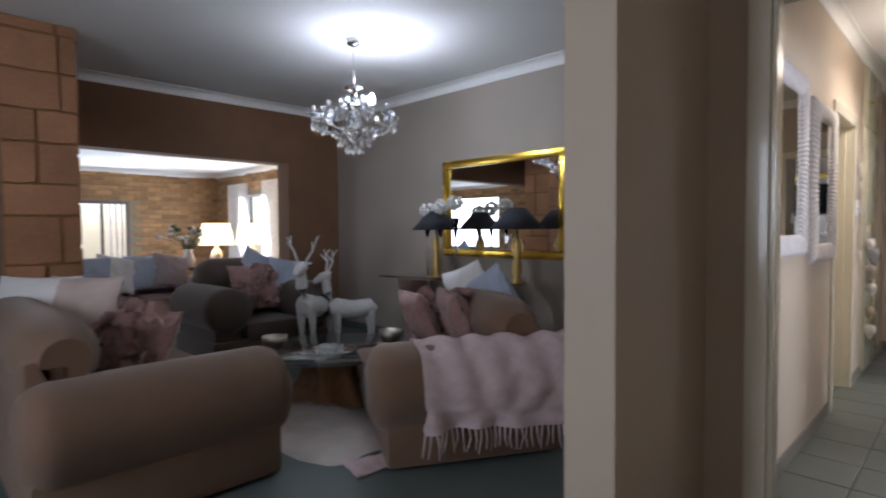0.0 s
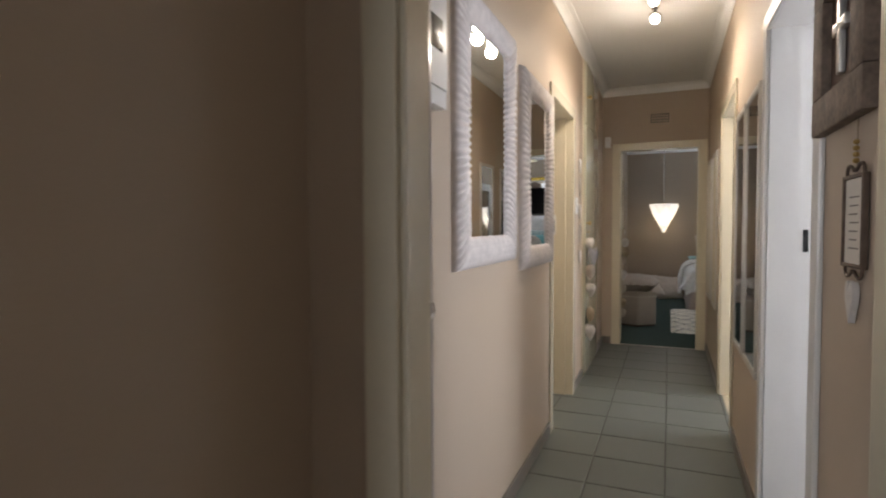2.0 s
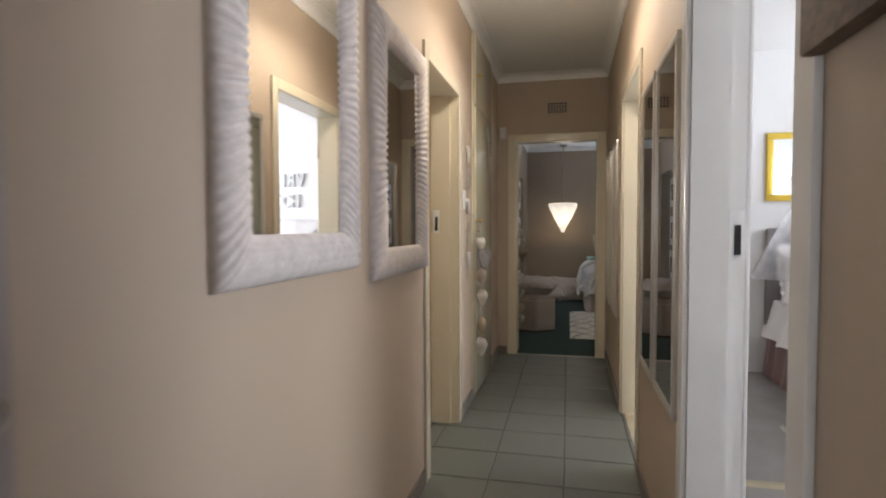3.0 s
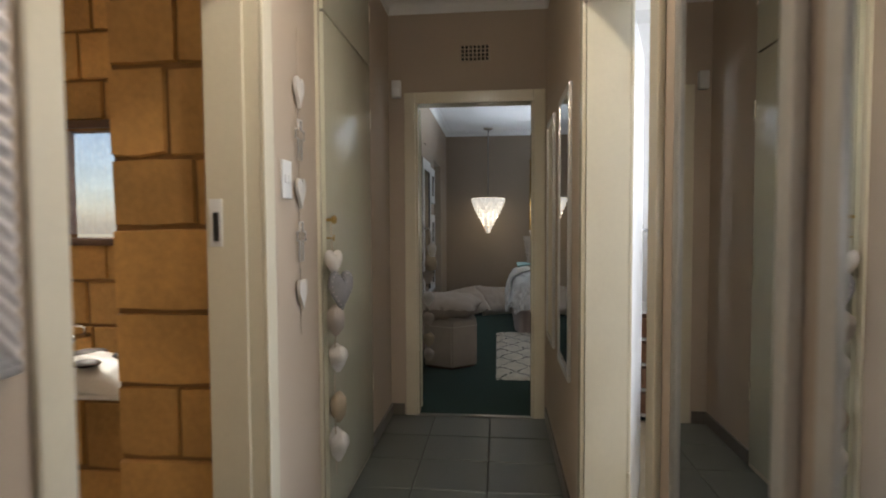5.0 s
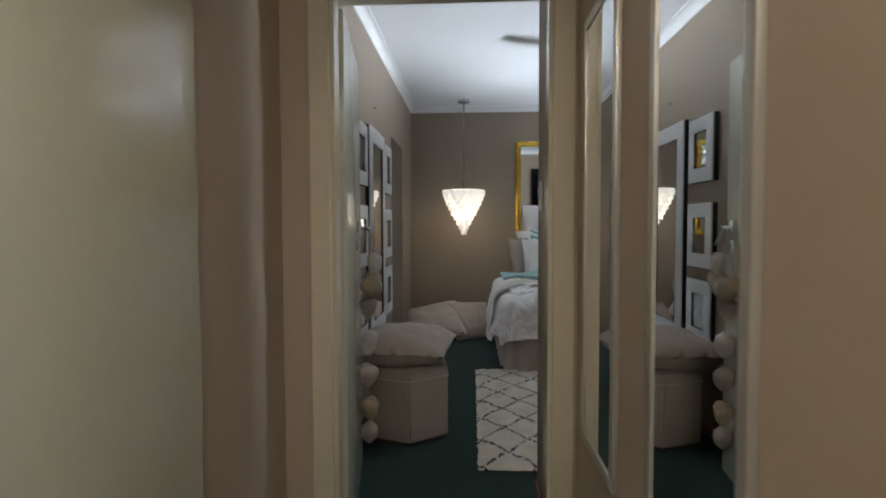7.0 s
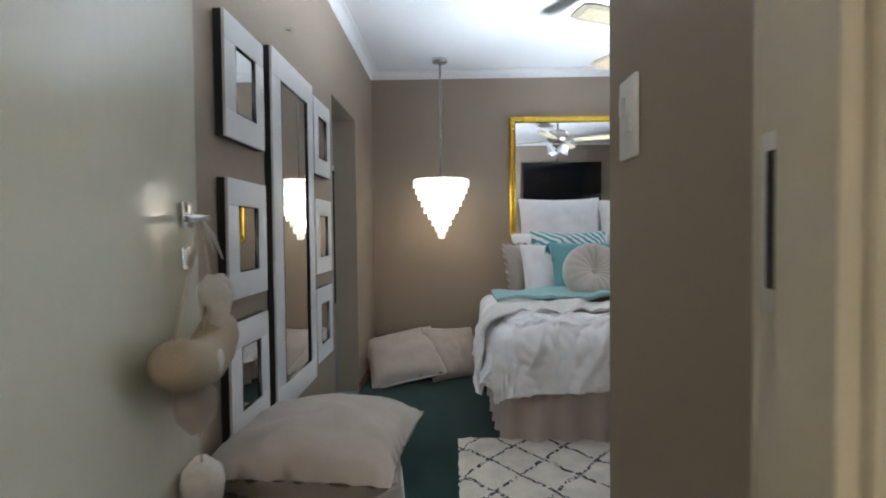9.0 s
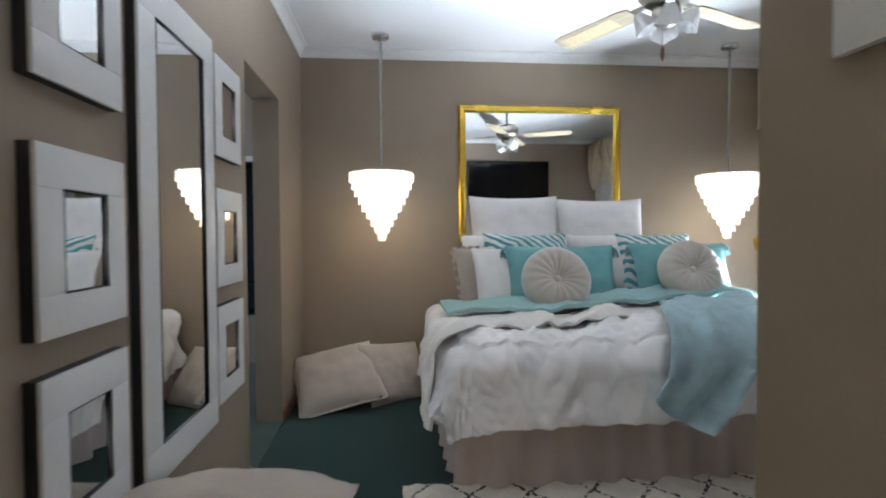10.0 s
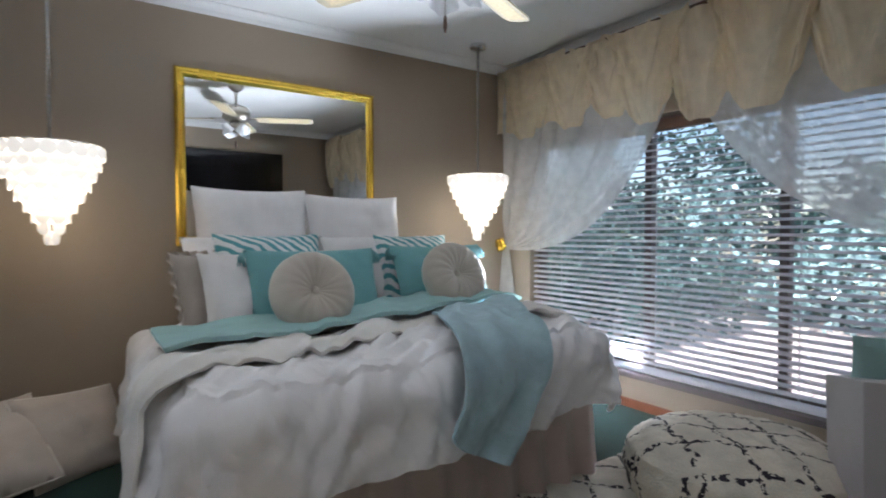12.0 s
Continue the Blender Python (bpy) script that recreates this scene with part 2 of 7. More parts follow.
M = {
    "plaster": mat("beige_plaster", (0.485, 0.395, 0.305), 0.62, vary=0.06, scale=1.6, fine=160, bump=0.25, relief=0.0015),
    "taupe": mat("taupe_plaster", (0.335, 0.268, 0.20), 0.6, vary=0.06, scale=1.5, fine=170, bump=0.25, relief=0.0015),
    "grey_plaster": mat("grey_taupe_plaster", (0.36, 0.31, 0.265), 0.65, vary=0.06, scale=1.5, fine=150, bump=0.2),
    "white_plaster": mat("white_plaster", (0.78, 0.78, 0.78), 0.7, vary=0.03, scale=2, fine=150, bump=0.15),
    "ceiling": mat("ceiling_paint", (0.80, 0.80, 0.79), 0.8, vary=0.03, scale=1.2, fine=120, bump=0.1),
    "cornice": mat("cornice_paint", (0.84, 0.84, 0.83), 0.6, vary=0.03),
    "enamel": mat("cream_enamel", (0.70, 0.64, 0.50), 0.22, vary=0.05, scale=3, fine=60, bump=0.08, relief=0.001, coat=0.3),
    "white_enamel": mat("white_enamel", (0.80, 0.79, 0.77), 0.25, vary=0.03, bump=0.05, coat=0.2),
    "door_paint": mat("greenish_cream_gloss_paint", (0.60, 0.585, 0.455), 0.2, vary=0.05, scale=2.5, fine=45, bump=0.10, relief=0.0012, coat=0.35, stretch=(1, 1, 0.35)),
    "tile": mat("grey_floor_tile", (0.135, 0.145, 0.128), 0.42, vary=0.05, scale=3, fine=70, bump=0.12, island=0.06),
    "grout": mat("dark_grout", (0.10, 0.10, 0.09), 0.9),
    "carpet": mat("bottle_green_carpet", (0.010, 0.036, 0.029), 0.95, vary=0.22, scale=5, fine=260, bump=0.7, relief=0.005, spec=0.12, sheen=0.12),
    "lounge_floor": mat("slate_green_floor", (0.10, 0.125, 0.12), 0.5, vary=0.12, scale=4),
    "beige_carpet": mat("beige_carpet", (0.50, 0.43, 0.31), 0.95, vary=0.12, fine=200, bump=0.4, spec=0.1),
    "grey_carpet": mat("grey_carpet", (0.30, 0.29, 0.28), 0.95, vary=0.12, fine=200, bump=0.4, spec=0.1),
    "skirting_tile": mat("dark_skirting_tile", (0.17, 0.15, 0.13), 0.4),
    "stone": mat("ochre_sandstone", (0.50, 0.275, 0.085), 0.8, vary=0.28, scale=3.5, fine=40, bump=0.5, relief=0.006, island=0.18),
    "stone_joint": mat("stone_joint", (0.26, 0.14, 0.05), 0.9),
    "lounge_stone": mat("red_sandstone", (0.40, 0.20, 0.105), 0.85, vary=0.22, scale=3.5, fine=40, bump=0.5, relief=0.006, island=0.14),
    "rust_plaster": mat("rust_brown_plaster", (0.20, 0.105, 0.055), 0.8, vary=0.18, scale=2.5, fine=60, bump=0.4, relief=0.004),
    "brick": mat("brown_facebrick", (0.32, 0.175, 0.075), 0.85, vary=0.25, scale=9, fine=60, bump=0.4, relief=0.004, island=0.32, loose=True),
    "mortar": mat("sandy_mortar", (0.24, 0.19, 0.125), 0.9, vary=0.12),
    "wicker": mat("whitewashed_wicker", (0.66, 0.61, 0.59), 0.7, vary=0.18, scale=30, fine=200, bump=0.3),
    "mirror": mat("mirror_silver", (0.86, 0.87, 0.87), 0.004, metal=1.0, vary=0.0, bump=0.0),
    "white_frame": mat("white_frame_paint", (0.74, 0.74, 0.74), 0.4, vary=0.04),
    "dark_edge": mat("black_frame_edge", (0.02, 0.02, 0.022), 0.5),
    "silver_frame": mat("champagne_silver_frame", (0.62, 0.60, 0.56), 0.35, metal=0.6, vary=0.08),
    "gold": mat("bright_gold_leaf", (0.83, 0.56, 0.09), 0.26, metal=1.0, vary=0.12, scale=8, bump=0.15),
    "chrome": mat("chrome", (0.72, 0.72, 0.72), 0.12, metal=1.0, vary=0.05),
    "nickel": mat("brushed_nickel", (0.45, 0.42, 0.37), 0.3, metal=1.0, vary=0.08),
    "brass": mat("aged_brass", (0.48, 0.34, 0.13), 0.35, metal=1.0, vary=0.15),
    "black": mat("black_plastic", (0.012, 0.012, 0.013), 0.2, vary=0.05),
    "white_plastic": mat("white_plastic", (0.78, 0.78, 0.77), 0.35, vary=0.02),
    "linen_white": mat("white_cotton", (0.78, 0.76, 0.755), 0.9, vary=0.05, scale=4, fine=300, bump=0.25, relief=0.002, spec=0.2, sheen=0.2),
    "duvet_cream": mat("cream_cotton", (0.72, 0.685, 0.64), 0.9, vary=0.05, scale=4, fine=300, bump=0.3, relief=0.002, spec=0.2, sheen=0.2),
    "bedskirt": mat("blush_bed_skirt", (0.52, 0.435, 0.395), 0.9, vary=0.08, fine=250, bump=0.25, spec=0.2),
    "teal": mat("teal_linen", (0.17, 0.38, 0.39), 0.9, vary=0.1, fine=260, bump=0.4, spec=0.2, sheen=0.15),
    "teal_pale": mat("pale_teal_knit", (0.32, 0.49, 0.48), 0.95, vary=0.1, fine=220, bump=0.5, relief=0.003, spec=0.1),
    "aqua": mat("aqua_chenille", (0.36, 0.50, 0.54), 0.95, vary=0.16, scale=14, fine=180, bump=0.9, relief=0.006, spec=0.1, sheen=0.2),
    "stripe": striped("teal_striped_cotton", (0.72, 0.74, 0.73), (0.10, 0.33, 0.36), 9.0),
    "velvet": mat("oatmeal_velvet", (0.50, 0.445, 0.38), 0.8, vary=0.1, fine=220, bump=0.25, sheen=0.4),
    "linen": mat("stone_linen", (0.47, 0.41, 0.355), 0.9, vary=0.08, scale=8, fine=320, bump=0.35, spec=0.15),
    "linen_piping": mat("pale_linen_piping", (0.62, 0.58, 0.52), 0.9),
    "rug": lattice("berber_pile", (0.66, 0.61, 0.52), (0.06, 0.055, 0.06), 0.17, 0.016, 0.05),
    "pouf": lattice("berber_pouf_pile", (0.66, 0.60, 0.50), (0.05, 0.042, 0.05), 0.15, 0.017, 0.16),
    "capiz": glowing("lit_capiz_shell", (1.0, 0.95, 0.85), 0.40),
    "capiz_dim": glowing("capiz_shell", (1.0, 0.95, 0.87), 0.20),
    "shade_glow": glowing("lit_lamp_shade", (1.0, 0.80, 0.48), 1.3),
    "bulb": glowing("lit_bulb", (1.0, 0.90, 0.72), 14.0),
    "bulb_cool": glowing("lit_cool_bulb", (0.86, 0.93, 1.0), 14.0),
    "crystal": glassy("cut_crystal", (0.93, 0.97, 1.0), 0.03, 1.5),
    "frost": mat("frosted_glass", (0.80, 0.81, 0.82), 0.3, vary=0.05),
    "glass": glassy("clear_glass", (0.97, 1.0, 0.99), 0.01, 1.45),
    "sheer": sheer("white_voile", (0.95, 0.94, 0.92), 0.30),
    "swag": sheer("cream_voile_swag", (0.93, 0.81, 0.62), 0.12),
    "net": sheer("white_net", (0.85, 0.85, 0.87), 0.6),
    "slat": mat("pale_lilac_grey_slat", (0.74, 0.74, 0.80), 0.35, vary=0.05, bump=0.05),
    "dark_wood": mat("dark_brown_wood", (0.10, 0.055, 0.035), 0.45, vary=0.2, scale=5, stretch=(1, 12, 12)),
    "red_wood": mat("reddish_skirting_wood", (0.20, 0.065, 0.03), 0.4, vary=0.2, scale=6, stretch=(1, 10, 10)),
    "worn_wood": mat("distressed_brown_wood", (0.20, 0.15, 0.115), 0.75, vary=0.45, scale=22, fine=90, bump=0.5, relief=0.004),
    "window_frame": mat("dark_window_frame", (0.11, 0.085, 0.085), 0.5),
    "straw": mat("straw_fabric", (0.44, 0.38, 0.28), 0.95, vary=0.2, fine=300, bump=0.5),
    "burlap": mat("natural_burlap", (0.42, 0.345, 0.25), 0.95, vary=0.18, fine=320, bump=0.7, relief=0.003, spec=0.1),
    "grey_wood": mat("grey_painted_wood", (0.24, 0.235, 0.245), 0.8, vary=0.18, scale=20),
    "heart_white": mat("whitewashed_wood", (0.64, 0.61, 0.575), 0.75, vary=0.12, scale=25, bump=0.25),
    "wire": mat("bright_wire", (0.70, 0.67, 0.62), 0.4, metal=0.5),
    "string": mat("jute_string", (0.45, 0.38, 0.29), 0.9),
    "rust_metal": mat("brown_iron", (0.14, 0.10, 0.075), 0.6, metal=0.4, vary=0.3, scale=25),
    "card": mat("off_white_card", (0.70, 0.66, 0.60), 0.6, vary=0.05),
    "ink": mat("grey_ink", (0.22, 0.20, 0.18), 0.8),
    "suede": mat("brown_suede", (0.155, 0.088, 0.052), 0.85, vary=0.14, scale=5, fine=120, bump=0.25, sheen=0.25),
    "suede_dark": mat("dark_taupe_suede", (0.085, 0.062, 0.050), 0.85, vary=0.14, scale=5, fine=120, bump=0.25, sheen=0.25),
    "mauve": mat("mauve_suede", (0.24, 0.145, 0.135), 0.85, vary=0.1, sheen=0.3),
    "rose": mat("dusty_rose_petals", (0.34, 0.20, 0.185), 0.85, vary=0.2, scale=20, sheen=0.3),
    "throw_pink": mat("pale_pink_throw", (0.56, 0.44, 0.445), 0.95, vary=0.15, scale=20, fine=200, bump=0.6, relief=0.004),
    "grey_blue": mat("grey_blue_cotton", (0.40, 0.46, 0.56), 0.9),
    "fur": mat("cream_fur_rug", (0.52, 0.46, 0.42), 0.95, vary=0.15, fine=150, bump=0.9, relief=0.01),
    "stump": mat("polished_stump_wood", (0.20, 0.09, 0.035), 0.4, vary=0.3, scale=6, stretch=(8, 8, 1)),
    "deer": mat("white_glitter", (0.70, 0.70, 0.70), 0.45, vary=0.2, scale=50, fine=250, bump=0.6, relief=0.004),
    "black_shade": mat("black_lamp_shade", (0.016, 0.018, 0.026), 0.7),
    "pedestal": mat("pink_marble_pedestal", (0.20, 0.125, 0.105), 0.4, vary=0.3, scale=8),
    "petal": mat("white_petals", (0.68, 0.66, 0.64), 0.8),
    "leaf": mat("green_leaf", (0.06, 0.10, 0.045), 0.6, vary=0.3, scale=4),
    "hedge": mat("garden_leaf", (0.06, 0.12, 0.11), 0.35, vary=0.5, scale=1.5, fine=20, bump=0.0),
    # lit copy of the garden leaf: sunlight put into a far paler colour
    "hedge_lit": mat("leaf_with_painted_sun", (0.40, 0.58, 0.58), 0.3, vary=0.5, scale=1.5, fine=20, bump=0.0),
    "bark": mat("bark", (0.09, 0.06, 0.045), 0.9, vary=0.3),
    "paving": mat("pinkish_paving", (0.66, 0.55, 0.53), 0.85, vary=0.15, scale=2),
    "ground": mat("dry_ground", (0.30, 0.26, 0.19), 0.9, vary=0.25, scale=0.8),
    "roof_dark": mat("dark_green_marble_tile", (0.065, 0.10, 0.085), 0.3, vary=0.4, scale=9),
    "cow_white": mat("white_enamel_print", (0.75, 0.73, 0.70), 0.4),
    "cow_dark": mat("dark_brown_print", (0.035, 0.022, 0.018), 0.5),
    "headboard": mat("grey_upholstery", (0.24, 0.22, 0.22), 0.9),
    "yellow": mat("yellow_gold_frame", (0.75, 0.52, 0.07), 0.35, metal=0.5),
    "lilac": mat("lilac_throw", (0.42, 0.37, 0.39), 0.9),
    "navy": mat("charcoal_print", (0.07, 0.07, 0.085), 0.9),
    "blue_glass": mat("dark_blue_tile", (0.03, 0.06, 0.09), 0.2, vary=0.3),
    "screen": mat("tv_screen", (0.004, 0.004, 0.005), 0.08, vary=0.0, bump=0.0),
    # gloss frame paint with the shade put into a lilac grey
    "nib_paint": mat("shaded_frame_paint", (0.36, 0.32, 0.33), 0.3, vary=0.06, coat=0.3),
    "basket": mat("brown_wicker_basket", (0.22, 0.11, 0.06), 0.8, vary=0.3, scale=60, bump=0.5),
    "cane": mat("woven_cane", (0.55, 0.45, 0.28), 0.7, vary=0.2, scale=60),
}


# ---- builders ----
def box(bm, x0, x1, y0, y1, z0, z1, bevel=0.0):
    made = bmesh.ops.create_cube(bm, size=1.0, matrix=Matrix.Translation(((x0 + x1) / 2, (y0 + y1) / 2, (z0 + z1) / 2)) @ Matrix.Diagonal((x1 - x0, y1 - y0, z1 - z0, 1)))
    if bevel:
        edges = {e for v in made["verts"] for e in v.link_edges}
        bmesh.ops.bevel(bm, geom=list(edges), offset=bevel, segments=2, affect="EDGES", profile=0.6)
    return bm


def lathe(bm, profile, turns=24, m=Matrix()):
    """Turns (radius, height) pairs about z."""
    rings = []
    for r, z in profile:
        rings.append([bm.verts.new(m @ Vector((r * math.cos(2 * math.pi * k / turns), r * math.sin(2 * math.pi * k / turns), z))) for k in range(turns)])
    for a, b in zip(rings, rings[1:]):
        for k in range(turns):
            bm.faces.new((a[k], a[(k + 1) % turns], b[(k + 1) % turns], b[k]))
    for ring, flip in ((rings[0], True), (rings[-1], False)):
        if (ring[0].co - ring[turns // 2].co).length > 1e-4:
            bm.faces.new(ring[::-1] if flip else ring)
    return bm


def tube(bm, points, radius, sides=8, closed=False):
    pts = [Vector(p) for p in points]
    rings = []
    for k, p in enumerate(pts):
        a = pts[k - 1] if (k or closed) else p
        b = pts[(k + 1) % len(pts)] if (k + 1 < len(pts) or closed) else p
        way = (b - a).normalized()
        side = way.cross(Vector((0, 0, 1)) if abs(way.z) < 0.9 else Vector((1, 0, 0))).normalized()
        up = side.cross(way)
        r = radius[k] if isinstance(radius, (list, tuple)) else radius
        rings.append([bm.verts.new(p + r * (math.cos(2 * math.pi * j / sides) * side + math.sin(2 * math.pi * j / sides) * up)) for j in range(sides)])
    pairs = list(zip(rings, rings[1:])) + ([(rings[-1], rings[0])] if closed else [])
    for a, b in pairs:
        for j in range(sides):
            bm.faces.new((a[j], a[(j + 1) % sides], b[(j + 1) % sides], b[j]))
    if not closed:
        bm.faces.new(rings[0][::-1])
        bm.faces.new(rings[-1])
    return bm


def sheet(bm, f, nu, nv):
    """A grid of points f(u, v), u and v from 0 to 1."""
    grid = [[bm.verts.new(f(i / nu, j / nv)) for j in range(nv + 1)] for i in range(nu + 1)]
    for i in range(nu):
        for j in range(nv):
            bm.faces.new((grid[i][j], grid[i + 1][j], grid[i + 1][j + 1], grid[i][j + 1]))
    return bm


def thicken(bm, depth):
    bmesh.ops.recalc_face_normals(bm, faces=bm.faces)
    bmesh.ops.solidify(bm, geom=list(bm.faces), thickness=depth)
    return bm


def ball(bm, centre, size, rings=10, turns=16):
    bmesh.ops.create_uvsphere(bm, u_segments=turns, v_segments=rings, radius=1.0, matrix=Matrix.Translation(centre) @ Matrix.Diagonal((*size, 1)))
    return bm


def place(bm, m):
    bmesh.ops.transform(bm, matrix=m, verts=bm.verts)
    return bm


def cushion(w, h, t, ears=0.06, nu=22, seed=0.0):
    """A filled cushion in the xz plane, its face towards -y, its middle at the origin."""
    bm = bmesh.new()
    for side in (1, -1):
        def f(u, v):
            a, b = 2 * u - 1, 2 * v - 1
            pinch = 1 - ears * (1 - a * a) * abs(b) ** 4
            pinch2 = 1 - ears * (1 - b * b) * abs(a) ** 4
            puff = ((1 - abs(a) ** 2.6) * (1 - abs(b) ** 2.6)) ** 0.55
            wr = 0.02 * noise.noise(Vector((a * 2.2 + seed, b * 2.2, side * 3.1))) * puff + 0.008 * noise.noise(Vector((a * 7 + seed, b * 7, side)))
            return Vector((a * w / 2 * pinch2, -side * (puff * t / 2 + 0.004) + wr, b * h / 2 * pinch))
        sheet(bm, f, nu, nu)
    bmesh.ops.remove_doubles(bm, verts=bm.verts, dist=0.009)
    bmesh.ops.recalc_face_normals(bm, faces=bm.faces)
    return bm


def heart_outline(w, h, n=26):
    pts = []
    for k in range(n):
        a = 2 * math.pi * k / n
        pts.append((w / 2 * math.sin(a) ** 3, h / 2 * (13 * math.cos(a) - 5 * math.cos(2 * a) - 2 * math.cos(3 * a) - math.cos(4 * a)) / 14.5))
    return pts


def heart(bm, w, h, t, centre, puff=0.0):
    """A heart in the xz plane round a centre, t thick along y."""
    c = Vector(centre)
    pts = heart_outline(w, h)
    rim_a = [bm.verts.new(c + Vector((x, -t / 2, z))) for x, z in pts]
    rim_b = [bm.verts.new(c + Vector((x, t / 2, z))) for x, z in pts]
    for rim, s in ((rim_a, -1), (rim_b, 1)):
        inner = [bm.verts.new(c + Vector((x * 0.55, s * (t / 2 + puff), z * 0.55))) for x, z in pts]
        mid = bm.verts.new(c + Vector((0, s * (t / 2 + puff * 1.2), 0)))
        n = len(pts)
        for k in range(n):
            bm.faces.new((rim[k], rim[(k + 1) % n], inner[(k + 1) % n], inner[k]))
            bm.faces.new((inner[k], inner[(k + 1) % n], mid))
    n = len(pts)
    for k in range(n):
        bm.faces.new((rim_a[k], rim_b[k], rim_b[(k + 1) % n], rim_a[(k + 1) % n]))
    bmesh.ops.recalc_face_normals(bm, faces=bm.faces)
    return bm


def finish(name, bm, material, smooth=True):
    if smooth:
        for f in bm.faces:
            f.smooth = True
        for e in bm.edges:
            if len(e.link_faces) == 2 and e.calc_face_angle(0) > 0.75:
                e.smooth = False
    me = bpy.data.meshes.new(name)
    bm.to_mesh(me)
    bm.free()
    me.materials.append(M[material] if isinstance(material, str) else material)
    return new(name, me)


def part(name, bm, material, parent, label="", smooth=True):
    ob = finish(name, bm, material, smooth)
    ob.parent = parent
    return tagged(ob, label) if label else ob


def thing(name, label, category, at=(0, 0, 0), rz=0.0, group=""):
    ob = new(name)
    ob.empty_display_size = 0.1
    ob.matrix_basis = pose(*at, 0, 0, rz)
    return tagged(ob, label, category, group)


def solid(name, bm, material, label, category, group="", smooth=True):
    """A thing that is one mesh."""
    return tagged(finish(name, bm, material, smooth), label, category, group)


def structure(name, bm, material, label, category="wall", smooth=False):
    return tagged(finish(name, bm, material, smooth), label, category, kind="structure")


def wall(name, material, label, axis, near, far, a0, a1, z0, z1, holes=()):
    """A wall between two planes of an axis, running from a0 to a1 along the other, with rectangular holes (a, b, low, high)."""
    bm = bmesh.new()
    cuts_a = sorted({a0, a1, *[h[0] for h in holes], *[h[1] for h in holes]})
    cuts_z = sorted({z0, z1, *[h[2] for h in holes], *[h[3] for h in holes]})
    for a, b in zip(cuts_a, cuts_a[1:]):
        for lo, hi in zip(cuts_z, cuts_z[1:]):
            ma, mz = (a + b) / 2, (lo + hi) / 2
            if any(h[0] < ma < h[1] and h[2] < mz < h[3] for h in holes):
                continue
            if axis == "y":
                box(bm, a, b, near, far, lo, hi)
            else:
                box(bm, near, far, a, b, lo, hi)
    bmesh.ops.remove_doubles(bm, verts=bm.verts, dist=1e-4)
    seen = {}
    for f in bm.faces:
        seen.setdefault(tuple(round(v, 3) for v in f.calc_center_median()), []).append(f)
    bmesh.ops.delete(bm, geom=[f for fs in seen.values() if len(fs) > 1 for f in fs], context="FACES")
    return structure(name, bm, material, label)


def slab(name, material, label, x0, x1, y0, y1, z0, z1, category):
    return structure(name, box(bmesh.new(), x0, x1, y0, y1, z0, z1), material, label, category)


def cornice(name, x0, x1, y0, y1, z, size=0.075, material="cornice"):
    """A coved cornice round the inside of a room."""
    bm = bmesh.new()
    prof = [(0.0, -size), (0.006, -size), (0.010, -size * 0.82)] + [(0.010 + (size - 0.02) * (1 - math.cos(a)), -size * 0.82 + (size * 0.72) * math.sin(a)) for a in (0.4, 0.8, 1.2, 1.57)] + [(size, -0.006), (size, 0.0)]
    rings = []
    for d, h in prof:
        rings.append([bm.verts.new((x, y, z + h)) for x, y in ((x0 + d, y0 + d), (x1 - d, y0 + d), (x1 - d, y1 - d), (x0 + d, y1 - d))])
    for a, b in zip(rings, rings[1:]):
        for k in range(4):
            bm.faces.new((a[k], a[(k + 1) % 4], b[(k + 1) % 4], b[k]))
    return structure(name, bm, material, "white coved plaster cornice under the ceiling", "cornice")

# ---- large structure ----
LW, RW, EW = 0.95, -0.052, 6.955          # corridor: left wall, right wall, end wall
CH, BH = 2.64, 2.58                        # corridor and bedroom ceilings

# corridor and entrance
wall("wall_corridor_left", "plaster", "beige painted plaster wall of the corridor", "y", LW, LW + 0.16, 1.25, EW, 0, CH, [(4.29, 5.05, 0, 2.02)])
wall("wall_corridor_right", "plaster", "beige painted plaster wall with two doorways", "y", RW - 0.15, RW, -2.4, EW, 0, CH, [(2.70, 3.50, 0, 2.02), (4.60, 5.47, 0, 2.02)])
wall("wall_corridor_end", "plaster", "beige plaster wall round the bedroom door", "x", EW, EW + 0.11, RW, 1.0, 0, CH, [(0.02, 0.79, 0, 2.02)])
wall("wall_partition", "plaster", "plaster partition with a steel door frame", "x", 1.93, 2.05, RW, LW, 0, CH, [(0.0, 0.76, 0, 2.02)])
wall("wall_entrance_back", "plaster", "plain plaster wall closing the entrance hall", "x", -2.55, -2.4, RW, 6.4, 0, 2.74)
slab("corridor_ceiling", "ceiling", "white painted corridor ceiling", -2.55, EW + 0.11, RW - 0.15, LW + 0.16, CH, CH + 0.08, "ceiling")
cornice("cornice_corridor", 2.05, EW, RW, LW, CH, 0.07)

# living room and sunroom
LC = 2.74
wall("wall_lounge_mirror_side", "grey_plaster", "grey taupe plaster wall behind the console", "x", 3.95, 4.10, 1.11, 6.2, 0, LC)
wall("wall_lounge_beam", "rust_plaster", "rust brown textured plaster wall with a wide opening", "y", 6.2, 6.45, -2.4, 4.55, 0, LC, [(-0.6, 3.23, 0, 2.05)])
slab("lounge_ceiling", "ceiling", "white painted living room ceiling", -2.55, 4.10, LW + 0.16, 6.2, LC, LC + 0.08, "ceiling")
cornice("cornice_lounge", -2.4, 3.95, LW + 0.16, 6.2, LC, 0.085)
slab("lounge_floor", "lounge_floor", "dull slate green living room floor", -2.55, 4.55, LW + 0.16, 11.2, -0.10, 0.0, "floor")
